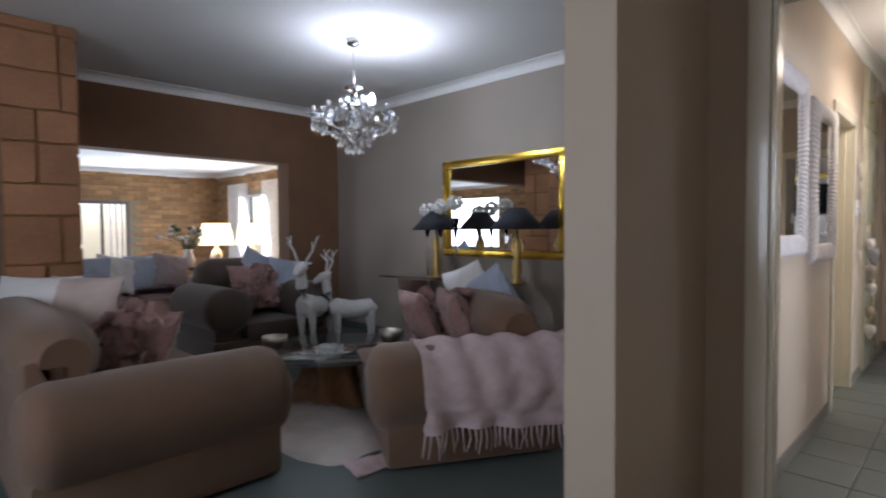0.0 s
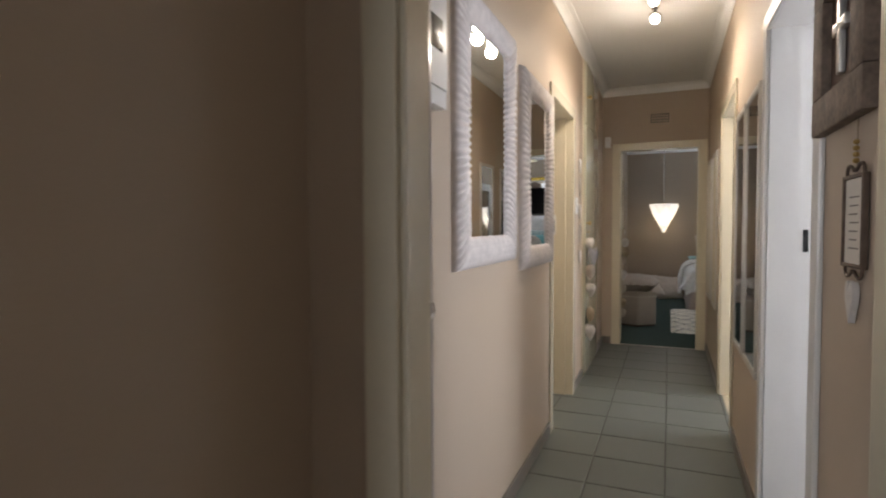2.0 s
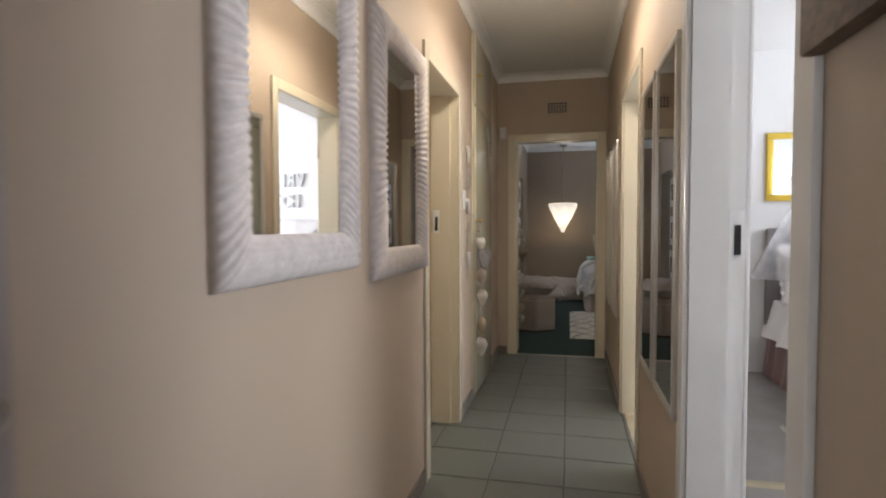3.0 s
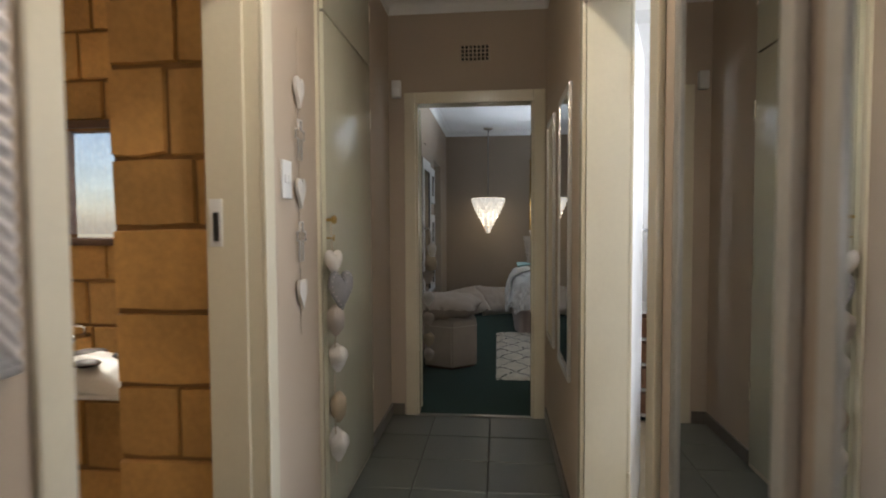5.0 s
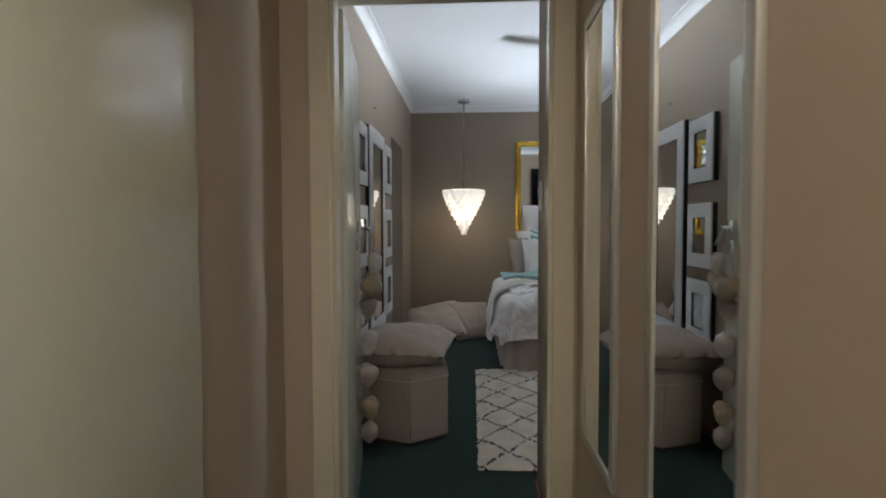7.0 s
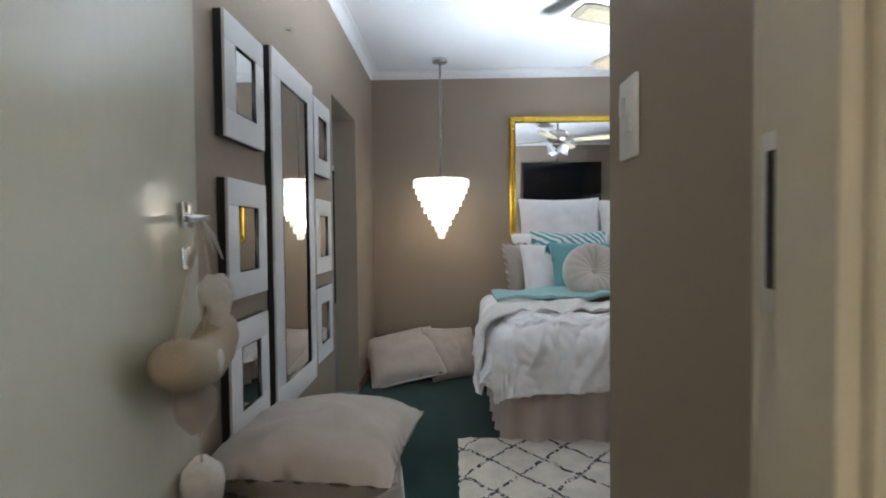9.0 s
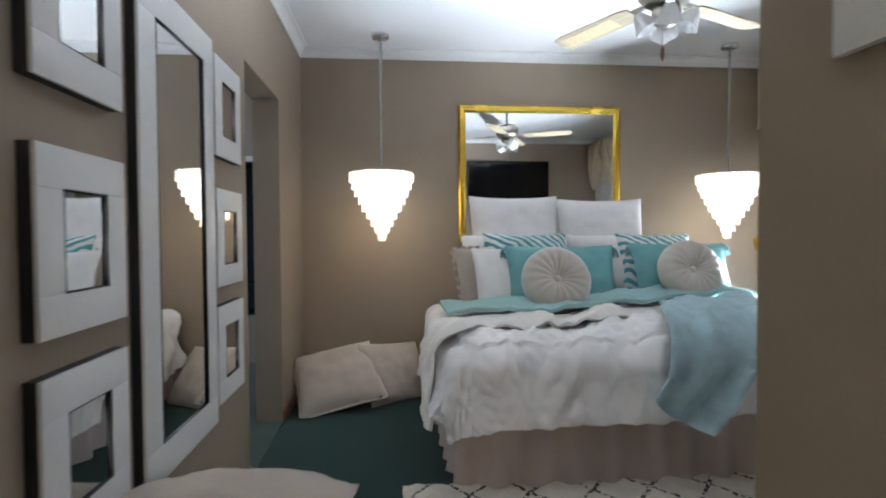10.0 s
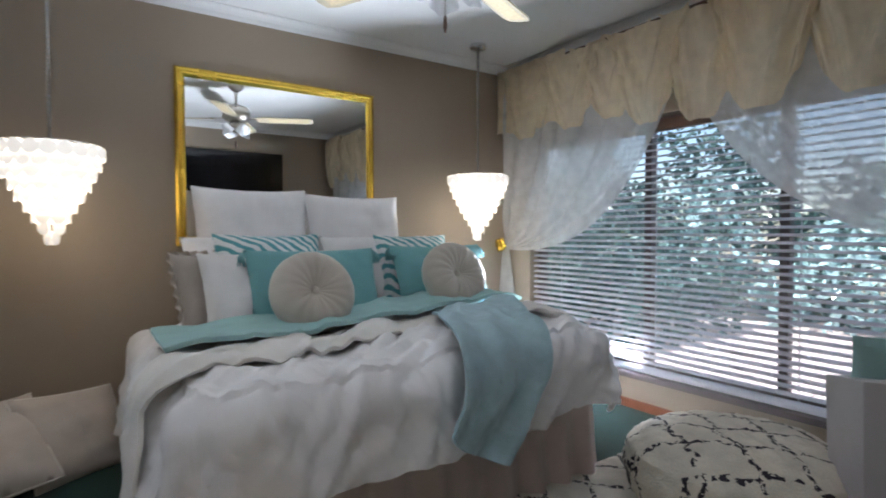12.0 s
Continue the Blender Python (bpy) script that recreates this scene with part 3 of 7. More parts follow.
wall("wall_sunroom_back", "mortar", "yellow face brick wall of the sunroom", "y", 11.0, 11.2, -2.4, 4.55, 0, 2.42, [(1.95, 2.80, 0.35, 1.78)])
wall("wall_sunroom_side", "mortar", "yellow face brick wall with a curtained window", "x", 4.40, 4.55, 6.45, 11.0, 0, 2.42, [(8.75, 9.85, 0.80, 1.90)])
wall("wall_sunroom_far_side", "mortar", "yellow face brick wall closing the sunroom", "x", -2.55, -2.4, 6.4, 11.0, 0, 2.42, [(8.60, 10.20, 0.80, 2.05)])
slab("sunroom_ceiling", "ceiling", "white painted sunroom ceiling", -2.55, 4.55, 6.45, 11.2, 2.34, 2.42, "ceiling")
cornice("cornice_sunroom", -2.4, 4.40, 6.45, 11.0, 2.34, 0.08)



def brickwork(parent, origin, along, out, length, height, hole=None):
    """Stretcher-bond bricks standing proud of a mortar wall."""
    rnd_ = random.Random(int(length * 100))
    o, d, n = Vector(origin), Vector(along), Vector(out)
    verts, faces = [], []
    row = 0
    while row * 0.082 + 0.07 < height:
        z0 = row * 0.082 + 0.006
        x = -0.115 * (row % 2)
        while x < length:
            a, b = max(x, 0.0), min(x + 0.22, length)
            x += 0.23
            mid = (a + b) / 2
            if b - a < 0.04 or (hole and hole[0] < b and a < hole[1] and hole[2] < z0 + 0.07 and z0 < hole[3]):
                continue
            t = 0.008 + rnd_.uniform(0, 0.006)
            i = len(verts)
            for dd, ins in ((0.0, 0.0), (t, 0.004)):
                for p, q in ((a + ins, z0 + ins), (b - ins, z0 + ins), (b - ins, z0 + 0.071 - ins), (a + ins, z0 + 0.071 - ins)):
                    verts.append(tuple(o + d * p + n * dd + Vector((0, 0, q))))
            faces += [(i + 4, i + 5, i + 6, i + 7)] + [(i + k, i + (k + 1) % 4, i + 4 + (k + 1) % 4, i + 4 + k) for k in range(4)]
        row += 1
    me = bpy.data.meshes.new("bricks")
    me.from_pydata(verts, [], faces)
    me.materials.append(M["brick"])
    ob = new("bricks", me)
    ob.parent = bpy.data.objects[parent]
    return tagged(ob, "brown and ochre face bricks in rows", kind="stuff")


brickwork("wall_sunroom_back", (-2.4, 11.0, 0), (1, 0, 0), (0, -1, 0), 6.8, 2.34, (4.35, 5.20, 0.35, 1.78))
brickwork("wall_sunroom_far_side", (-2.4, 6.4, 0), (0, 1, 0), (1, 0, 0), 4.6, 2.34, (2.20, 3.80, 0.80, 2.05))
brickwork("wall_sunroom_side", (4.40, 6.45, 0), (0, 1, 0), (-1, 0, 0), 4.55, 2.34, (2.30, 3.40, 0.80, 1.90))

# bathroom off the corridor
wall("wall_bathroom_far", "stone_joint", "stone clad bathroom wall with a small window", "x", 6.2, 6.34, 1.11, 3.2, 0, 2.5, [(2.05, 2.62, 1.18, 1.76)])
wall("wall_bathroom_back", "plaster", "plain bathroom wall", "y", 3.2, 3.3, 4.1, 6.34, 0, 2.5)
wall("wall_bathroom_side", "plaster", "plain bathroom wall", "x", 4.05, 4.2, 1.11, 3.3, 0, 2.5)
slab("bathroom_floor", "tile", "grey bathroom floor", 4.05, 6.34, LW + 0.16, 3.3, -0.08, 0.0, "floor")
slab("bathroom_ceiling", "ceiling", "white bathroom ceiling", 4.05, 6.34, LW + 0.16, 3.3, 2.5, 2.56, "ceiling")

# two rooms on the other side of the corridor
wall("wall_girl_room_west", "white_plaster", "white wall behind the bed", "x", 2.25, 2.40, -3.6, RW - 0.15, 0, CH)
wall("wall_rooms_between", "white_plaster", "white wall between the two rooms", "x", 4.582, 4.606, -3.6, RW - 0.15, 0, CH)
wall("wall_rooms_outer", "white_plaster", "white outer wall with window openings", "y", -3.75, -3.6, 2.25, 4.59, 0, CH, [(2.7, 4.3, 0.85, 2.05)])
wall("wall_guest_outer", "white_plaster", "white outer wall with a window opening", "y", -3.45, -3.3, 4.56, 7.5, 0, CH, [(5.1, 6.7, 0.9, 2.1)])
wall("wall_guest_head", "white_plaster", "white wall behind the guest bed", "x", 7.30, 7.45, -3.3, RW - 0.15, 0, CH)
wall("wall_bedroom_stub", "taupe", "taupe plaster wall beside the bedroom door", "y", RW - 0.15, 0.0, EW + 0.11, 7.60, 0, BH)
slab("girl_room_floor", "grey_carpet", "grey carpet", 2.25, 4.53, -3.75, RW - 0.02, -0.08, 0.0, "floor")
slab("guest_room_floor", "beige_carpet", "beige carpet", 4.53, EW + 0.018, -3.45, RW - 0.02, -0.08, 0.0, "floor")
slab("rooms_ceiling", "ceiling", "white ceiling", 2.25, 7.45, -3.75, RW - 0.15, CH, CH + 0.08, "ceiling")

# main bedroom
BX, BL, BR = 11.41, 1.0, -2.80
wall("wall_bedroom_head", "taupe", "taupe plaster wall behind the bed", "x", BX, BX + 0.15, BR - 0.2, BL, 0, BH)
wall("wall_bedroom_left", "taupe", "taupe plaster wall with an open passage to the ensuite", "y", BL, BL + 0.16, EW, BX + 0.15, 0, BH, [(9.83, 10.60, 0, 2.0)])
wall("wall_bedroom_window", "taupe", "taupe plaster wall with a wide low window", "y", BR - 0.2, BR, 7.45, BX, 0, BH, [(8.02, 11.12, 0.24, 1.93)])
wall("wall_bedroom_screen", "taupe", "dark taupe plaster wall with the television", "x", 7.45, 7.60, BR, RW - 0.15, 0, BH)
slab("bedroom_ceiling", "ceiling", "white painted bedroom ceiling", EW + 0.11, BX + 0.15, BR - 0.2, BL + 0.16, BH, BH + 0.08, "ceiling")
cornice("cornice_bedroom", 7.60, BX, BR, BL, BH, 0.065)
slab("bedroom_floor", "carpet", "bottle green fitted carpet", EW + 0.02, BX, BR - 0.1, BL, -0.08, 0.0, "floor")
slab("threshold", "nickel", "brushed metal threshold strip", EW - 0.012, EW + 0.022, 0.02, 0.79, -0.05, 0.006, "threshold")
slab("ensuite_floor", "roof_dark", "green marble tiled floor", 9.2, 12.3, BL - 0.004, 3.2, -0.08, 0.004, "floor")
wall("wall_ensuite_back", "white_plaster", "plain ensuite wall", "y", 3.1, 3.2, 9.2, 12.3, 0, 2.5)
wall("wall_ensuite_far", "grey_plaster", "plain ensuite wall", "x", 12.2, 12.3, BL + 0.16, 3.1, 0, 2.5)
wall("wall_ensuite_near", "white_plaster", "plain ensuite wall", "x", 9.2, 9.3, BL + 0.16, 3.1, 0, 2.5)
slab("ensuite_ceiling", "ceiling", "white ensuite ceiling", 9.2, 12.3, BL + 0.16, 3.2, 2.5, 2.56, "ceiling")

# skirtings
def skirting(name, material, runs, high):
    bm = bmesh.new()
    for x0, x1, y0, y1 in runs:
        box(bm, x0, x1, y0, y1, 0, high, 0.003)
    return structure(name, bm, material, "low skirting along the wall", "skirting")


skirting("baseboard_corridor", "skirting_tile", [(2.20, 4.22, LW - 0.012, LW), (5.12, 5.52, LW - 0.012, LW), (6.37, EW, LW - 0.012, LW), (EW - 0.012, EW, 0.86, LW - 0.012), (3.6, 4.60, RW, RW + 0.012), (5.56, EW, RW, RW + 0.012), (1.26, 1.92, LW - 0.012, LW)], 0.075)
skirting("baseboard_bedroom", "red_wood", [(7.61, BX, BR, BR + 0.014), (7.1, 7.59, 0.0, 0.012), (8.0, 9.82, BL - 0.014, BL), (10.61, BX, BL - 0.012, BL), (BX - 0.012, BX, BR, BL)], 0.06)
skirting("baseboard_lounge", "lounge_floor", [(3.935, 3.95, 1.2, 6.2)], 0.09)


def door_frame(name, axis, plane0, plane1, a0, a1, top, width=0.06, proud=0.014, material="enamel", label="cream enamelled steel door frame", lock=None):
    """A steel frame that lines an opening from a0 to a1 in a wall between two planes."""
    root = tagged(new(name), label, "door frame", kind="structure")
    lo, hi = plane0 - proud, plane1 + proud
    for nm, a, b, z0, z1 in (("jamb", a0 - width, a0 + 0.012, 0, top + width), ("jamb", a1 - 0.012, a1 + width, 0, top + width), ("head", a0 + 0.0121, a1 - 0.0121, top - 0.012, top + width)):
        bm = bmesh.new()
        for p, q, aa, bb in ((lo, plane0 + 0.0, a, b), (plane1, hi, a, b)):
            if axis == "y":
                box(bm, aa, bb, p, q, z0, z1, 0.005)
            else:
                box(bm, p, q, aa, bb, z0, z1, 0.005)
        if nm == "jamb":
            ia, ib = (a0 - 0.002, a0 + 0.012) if a < (a0 + a1) / 2 - 0.2 else (a1 - 0.012, a1 + 0.002)
            sa, sb = (ib, ib + 0.014) if a < (a0 + a1) / 2 - 0.2 else (ia - 0.014, ia)
            if axis == "y":
                box(bm, ia, ib, plane0, plane1, 0, top)
                box(bm, sa, sb, plane0 + 0.045, plane1, 0, top - 0.012)
            else:
                box(bm, plane0, plane1, ia, ib, 0, top)
                box(bm, plane0, plane1 - 0.045, sa, sb, 0, top - 0.012)
        else:
            if axis == "y":
                box(bm, a0 + 0.012, a1 - 0.012, plane0, plane1, top - 0.012, top + 0.002)
            else:
                box(bm, plane0, plane1, a0 + 0.012, a1 - 0.012, top - 0.012, top + 0.002)
        part(nm, bm, material, root, smooth=False)
    if lock:
        la, side, z, face = lock
        bm = bmesh.new()
        if axis == "y":
            box(bm, la - 0.003, la + 0.003, face - 0.02, face + 0.02, z - 0.09, z + 0.05, 0.001)
            plate = part("strike_plate", bm, "white_enamel", root)
            bm = box(bmesh.new(), la - 0.006, la + 0.006, face - 0.011, face + 0.006, z - 0.075, z + 0.01)
            part("latch_hole", bm, "black", plate)
        else:
            box(bm, face - 0.02, face + 0.02, la - 0.003, la + 0.003, z - 0.09, z + 0.05, 0.001)
            plate = part("strike_plate", bm, "white_enamel", root)
            bm = box(bmesh.new(), face - 0.002, face + 0.010, la - 0.001, la + 0.0045, z - 0.07, z + 0.035)
            part("latch_hole", bm, "black", plate)
    return root


door_frame("door_frame_bathroom", "y", LW, LW + 0.16, 4.29, 5.05, 2.02, lock=(5.021, 0, 1.27, LW + 0.132))
door_frame("door_frame_girl_room", "y", RW - 0.15, RW, 2.70, 3.50, 2.0, material="white_enamel", label="white enamelled steel door frame with a lock plate", lock=(3.485, 0, 1.21, RW - 0.125))
door_frame("door_frame_guest_room", "y", RW - 0.15, RW, 4.60, 5.47, 2.02, 0.05)
door_frame("door_frame_bedroom", "x", EW, EW + 0.11, 0.02, 0.79, 2.02, lock=(0.035, 0, 1.20, EW + 0.078))
door_frame("door_frame_hall", "x", 1.93, 2.05, 0.0, 0.76, 2.02, label="cream enamelled steel door frame of the hall")


# far side of the hall frame; lilac grey colour holds its shade
post = thing("frame_nib", "far side of the hall frame, its shade put into lilac grey", "gate post", (2.066, 0, 0))
part("channel", box(bmesh.new(), 0.0, 0.128, 0.80, 0.949, 0.0, CH - 0.002, 0.008), "nib_paint", post)
for z in (0.95, 1.22):
    part("catch", box(bmesh.new(), 0.02, 0.07, 0.782, 0.80, z, z + 0.07, 0.004), "rust_metal", post)
part("ring", tube(bmesh.new(), [(0.09 + 0.02 * math.cos(k * math.pi / 6), 0.79, 1.05 + 0.02 * math.sin(k * math.pi / 6)) for k in range(12)], 0.003, 6, True), "nickel", post)


# ---- corridor things ----
def wicker_bar(bm, length, width, m, along):
    """A half-round bar with woven strands, from 0 to length along x."""
    def f(u, v):
        x, a = u * length, math.pi * v
        cut = width * (1 - math.cos(a)) / 2
        x = cut + (length - 2 * cut) * u
        ribs = 0.0045 * math.sin(2 * math.pi * u * length / (0.030 if along else 0.016)) * (1 if along else math.copysign(1, math.sin(v * 26)))
        r = 0.040 * math.sin(a) ** 0.7 + ribs * math.sin(a) ** 0.5
        return m @ Vector((x, -r, cut))
    sheet(bm, f, int(length / 0.006), 22)
    return bm


def wicker_mirror(x0, x1, z0, z1, label):
    root = thing("wicker_mirror", label, "mirror", (x0, LW, z0), group="wicker mirrors in the corridor")
    w, h, b = x1 - x0, z1 - z0, 0.115
    turn = {"bottom": (Matrix(), w), "top": (pose(w, 0, h, 0, 180, 0), w), "left": (pose(0, 0, h, 0, 90, 0), h), "right": (pose(w, 0, 0, 0, -90, 0), h)}
    for k in ("bottom", "top", "left", "right"):
        m, n = turn[k]
        part("frame_bar", wicker_bar(bmesh.new(), n, b, m, k in ("left", "right")), "wicker", root)
    part("backing", box(bmesh.new(), 0.006, w - 0.006, -0.010, -0.001, 0.006, h - 0.006), "wicker", root)
    part("mirror_glass", box(bmesh.new(), b - 0.012, w - b + 0.012, -0.018, -0.0105, b - 0.012, h - b + 0.012), "mirror", root, "clear mirror glass")
    return root


wicker_mirror(2.68, 3.38, 1.09, 2.05, "whitewashed woven wicker mirror hung on the beige wall")
wicker_mirror(3.53, 4.20, 1.03, 1.985, "whitewashed woven wicker mirror beside the bathroom door")


def slim_mirror(x0, x1, z0, z1):
    root = thing("tall_mirror", "tall narrow mirror in a slim champagne silver frame", "mirror", (x0, RW, z0), group="tall corridor mirrors")
    w, h, b = x1 - x0, z1 - z0, 0.030
    for a in ((0, w, 0, b), (0, w, h - b, h), (0, b, b, h - b), (w - b, w, b, h - b)):
        part("frame_bar", box(bmesh.new(), a[0], a[1], 0.001, 0.017, a[2], a[3], 0.004), "silver_frame", root)
    part("mirror_glass", box(bmesh.new(), b, w - b, 0.004, 0.012, b, h - b), "mirror", root)
    return root


for x0, x1 in ((3.62, 4.03), (4.08, 4.45), (5.80, 6.19), (6.43, 6.80)):
    slim_mirror(x0, x1, 0.57 if x0 > 5 else 0.59, 1.83)

# cupboard with lower and upper door
cup = thing("wall_cupboard", "built-in cupboard with glossy greenish cream doors", "cupboard", (5.535, LW, 0.0))
bm = bmesh.new()
for a in ((-0.004, 0.024, 0.0, 2.57), (0.796, 0.824, 0.0, 2.57)):
    box(bm, a[0], a[1], -0.012, 0.0, a[2], a[3], 0.002)
box(bm, 0.024, 0.796, -0.012, 0.0, 0.0, 0.03)
part("cupboard_frame", bm, "enamel", cup)
low = part("lower_door", box(bmesh.new(), 0.027, 0.793, -0.026, -0.001, 0.035, 2.062, 0.003), "door_paint", cup)
up = part("upper_door", box(bmesh.new(), 0.027, 0.793, -0.026, -0.001, 2.072, 2.56, 0.003), "door_paint", cup)


def knob(m):
    return lathe(bmesh.new(), [(0.006, 0.0), (0.007, 0.012), (0.006, 0.02), (0.016, 0.026), (0.018, 0.034), (0.012, 0.041), (0.0, 0.043)], 18, m)


part("door_knob", knob(pose(0.030, -0.026, 1.262, 90)), "brass", low)
part("door_knob", knob(pose(0.030, -0.026, 2.27, 90)), "brass", up)
for z in (0.35, 1.75):
    part("hinge", box(bmesh.new(), 0.786, 0.806, -0.031, -0.012, z, z + 0.09, 0.003), "enamel", low)
part("hinge", box(bmesh.new(), 0.786, 0.806, -0.031, -0.012, 2.3, 2.38, 0.003), "enamel", up)
part("key", tube(bmesh.new(), [(0.033, -0.026, 1.19), (0.033, -0.05, 1.19), (0.043, -0.052, 1.20), (0.043, -0.052, 1.18), (0.033, -0.05, 1.19)], 0.004), "brass", low)


def hanging_hearts(name, label, at, rz, items, cord):
    """A cord with stuffed and wooden hearts. items: (dx, dy, z, width, height, thickness, puff, turn, material, word)."""
    root = thing(name, label, "ornament", at, rz)
    part("cord", tube(bmesh.new(), cord, 0.0025, 5), "string", root)
    for dx, dy, z, w, h, t, puff, turn, material, label2 in items:
        bm = heart(bmesh.new(), w, h, t, (0, 0, 0), puff)
        place(bm, Matrix.Translation((dx, dy, z)) @ pose(0, 0, 0, 0, 0, turn))
        part("heart", bm, material, root, label2)
    return root


hanging_hearts("heart_garland", "string of fabric hearts and shells hanging from a knob", (5.560, LW - 0.026, 1.25), 0, [
    (-0.02, -0.035, -0.15, 0.075, 0.11, 0.012, 0.022, -40, "heart_white", "white fabric heart"),
    (-0.012, -0.06, -0.255, 0.105, 0.17, 0.016, 0.020, -42, "grey_wood", "grey heart with a stitched edge"),
    (-0.02, -0.04, -0.37, 0.11, 0.12, 0.014, 0.024, 20, "linen", "linen heart"),
    (-0.01, -0.045, -0.52, 0.11, 0.11, 0.014, 0.022, 35, "heart_white", "white shell heart"),
    (0.0, -0.040, -0.72, 0.09, 0.12, 0.012, 0.022, 10, "burlap", "burlap heart"),
    (0.0, -0.040, -0.87, 0.11, 0.13, 0.014, 0.024, 40, "heart_white", "white fabric heart"),
], [(0, -0.02, 0.0), (-0.015, -0.03, -0.15), (0.01, -0.045, -0.3), (-0.01, -0.03, -0.5), (-0.01, -0.03, -0.75), (0, -0.03, -1.0)])

stitch = pose(5.560 - 0.012, LW - 0.086, 0.995, 0, 0, -42)
garland = bpy.data.objects["heart_garland"]
for k, (x, z) in enumerate(heart_outline(0.090, 0.150, 30)):
    bead = ball(bmesh.new(), (x, -0.014, z), (0.0022, 0.002, 0.0022), 4, 6)
    part("stitch", place(bead, garland.matrix_basis.inverted() @ stitch), "heart_white", garland)

# wooden hearts and wire crosses on one string
chain = thing("heart_and_cross_garland", "string of whitewashed wooden hearts and wire crosses", "ornament", (5.325, LW - 0.008, 0.0))
part("cord", tube(bmesh.new(), [(0, 0, 1.92), (0.002, 0, 1.4), (0, 0, 0.86)], 0.0015, 5), "string", chain)
for z in (1.705, 1.36, 1.01):
    part("heart", heart(bmesh.new(), 0.075, 0.105, 0.012, (0, -0.006, z), 0.002), "heart_white", chain)
for z in (1.535, 1.185):
    bm = bmesh.new()
    s = 0.016
    pts = [(-s, -0.068), (s, -0.068), (s, s * 0.2), (0.040, s * 0.2), (0.040, 0.034), (s, 0.034), (s, 0.068), (-s, 0.068), (-s, 0.034), (-0.040, 0.034), (-0.040, s * 0.2), (-s, s * 0.2)]
    tube(bm, [(x, -0.006, z + y) for x, y in pts], 0.0035, 6, True)
    for y in (-0.03, 0.05):
        tube(bm, [(-s, -0.006, z + y), (s, -0.006, z + y)], 0.0012, 5)
    part("wire_cross", bm, "heart_white", chain, "white wire cross")


def switch_plate(name, label, m, w, h, rockers):
    root = new(name)
    root.matrix_basis = m
    tagged(root, label, "light switch")
    part("plate", box(bmesh.new(), -w / 2, w / 2, -0.009, -0.001, -h / 2, h / 2, 0.004), "white_plastic", root)
    for x, z in rockers:
        part("rocker", box(bmesh.new(), x - 0.010, x + 0.010, -0.014, -0.008, z - 0.014, z + 0.014, 0.002), "white_plastic", root)
    return root


switch_plate("light_switch", "white two-gang light switch on the corridor wall", pose(5.222, LW, 1.392), 0.078, 0.125, [(-0.015, 0.0), (0.015, 0.0)])
switch_plate("light_switch", "white double light switch beside the bedroom door", pose(7.478, 0.0, 1.350, 0, 0, 180), 0.078, 0.125, [(-0.015, 0.02), (0.015, -0.01)])

# distribution box, alarm sensor and air vent
fuse = thing("fuse_box", "white metal fuse box on the corridor wall", "fuse box", (2.33, LW, 1.58))
part("box_body", box(bmesh.new(), 0.0, 0.21, -0.045, -0.001, 0.0, 0.36, 0.006), "white_plastic", fuse)
part("cover", box(bmesh.new(), 0.012, 0.198, -0.052, -0.044, 0.05, 0.35, 0.003), "white_plastic", fuse)
part("window", box(bmesh.new(), 0.05, 0.16, -0.055, -0.051, 0.15, 0.24, 0.002), "black", fuse)

pir = thing("motion_sensor", "small white alarm sensor high in the corner", "alarm sensor", (EW, 0.895, 2.10))
part("housing", box(bmesh.new(), -0.045, -0.001, -0.030, 0.030, -0.055, 0.055, 0.012), "white_plastic", pir)
part("lens", box(bmesh.new(), -0.050, -0.043, -0.020, 0.020, -0.042, 0.005, 0.004), "frost", pir)

vent = thing("air_vent", "small plaster air brick with square holes", "air vent", (EW, 0.398, 2.316))
part("vent_plate", box(bmesh.new(), -0.006, -0.001, -0.098, 0.098, -0.056, 0.056, 0.002), "plaster", vent)
for i in range(7):
    for j in range(4):
        part("hole", box(bmesh.new(), -0.0075, -0.005, -0.085 + i * 0.0255, -0.085 + i * 0.0255 + 0.016, -0.046 + j * 0.0245, -0.046 + j * 0.0245 + 0.017), "black", vent)

# ceiling spots
spot = thing("ceiling_spotlights", "ceiling light bar with two small spotlights", "ceiling light", (4.60, 0.395, CH))
part("bar", box(bmesh.new(), -0.22, 0.22, -0.025, 0.025, -0.028, -0.001, 0.006), "chrome", spot)
for dx in (-0.15, 0.15):
    head = part("spot_head", lathe(bmesh.new(), [(0.012, -0.028), (0.014, -0.06), (0.034, -0.075), (0.036, -0.085)], 16, Matrix.Translation((dx, 0, 0))), "chrome", spot)
    part("bulb", ball(bmesh.new(), (dx, 0, -0.108), (0.030, 0.030, 0.030)), "bulb", head, "lit bulb")

# things on the right wall by the first door
pic = thing("carved_picture", "distressed wooden frame with a carved cross", "picture", (2.27, RW, 1.45))
for a in ((0, 0.38, 0, 0.085), (0, 0.38, 0.30, 0.38), (0, 0.085, 0.085, 0.30), (0.295, 0.38, 0.085, 0.30)):
    part("frame_bar", box(bmesh.new(), a[0], a[1], 0.001, 0.030, a[2], a[3], 0.006), "worn_wood", pic)
part("panel", box(bmesh.new(), 0.08, 0.30, 0.001, 0.010, 0.08, 0.30), "dark_wood", pic)
bm = bmesh.new()
box(bm, 0.178, 0.202, 0.010, 0.024, 0.11, 0.28, 0.005)
box(bm, 0.14, 0.24, 0.010, 0.024, 0.20, 0.225, 0.005)
part("cross", bm, "silver_frame", pic)

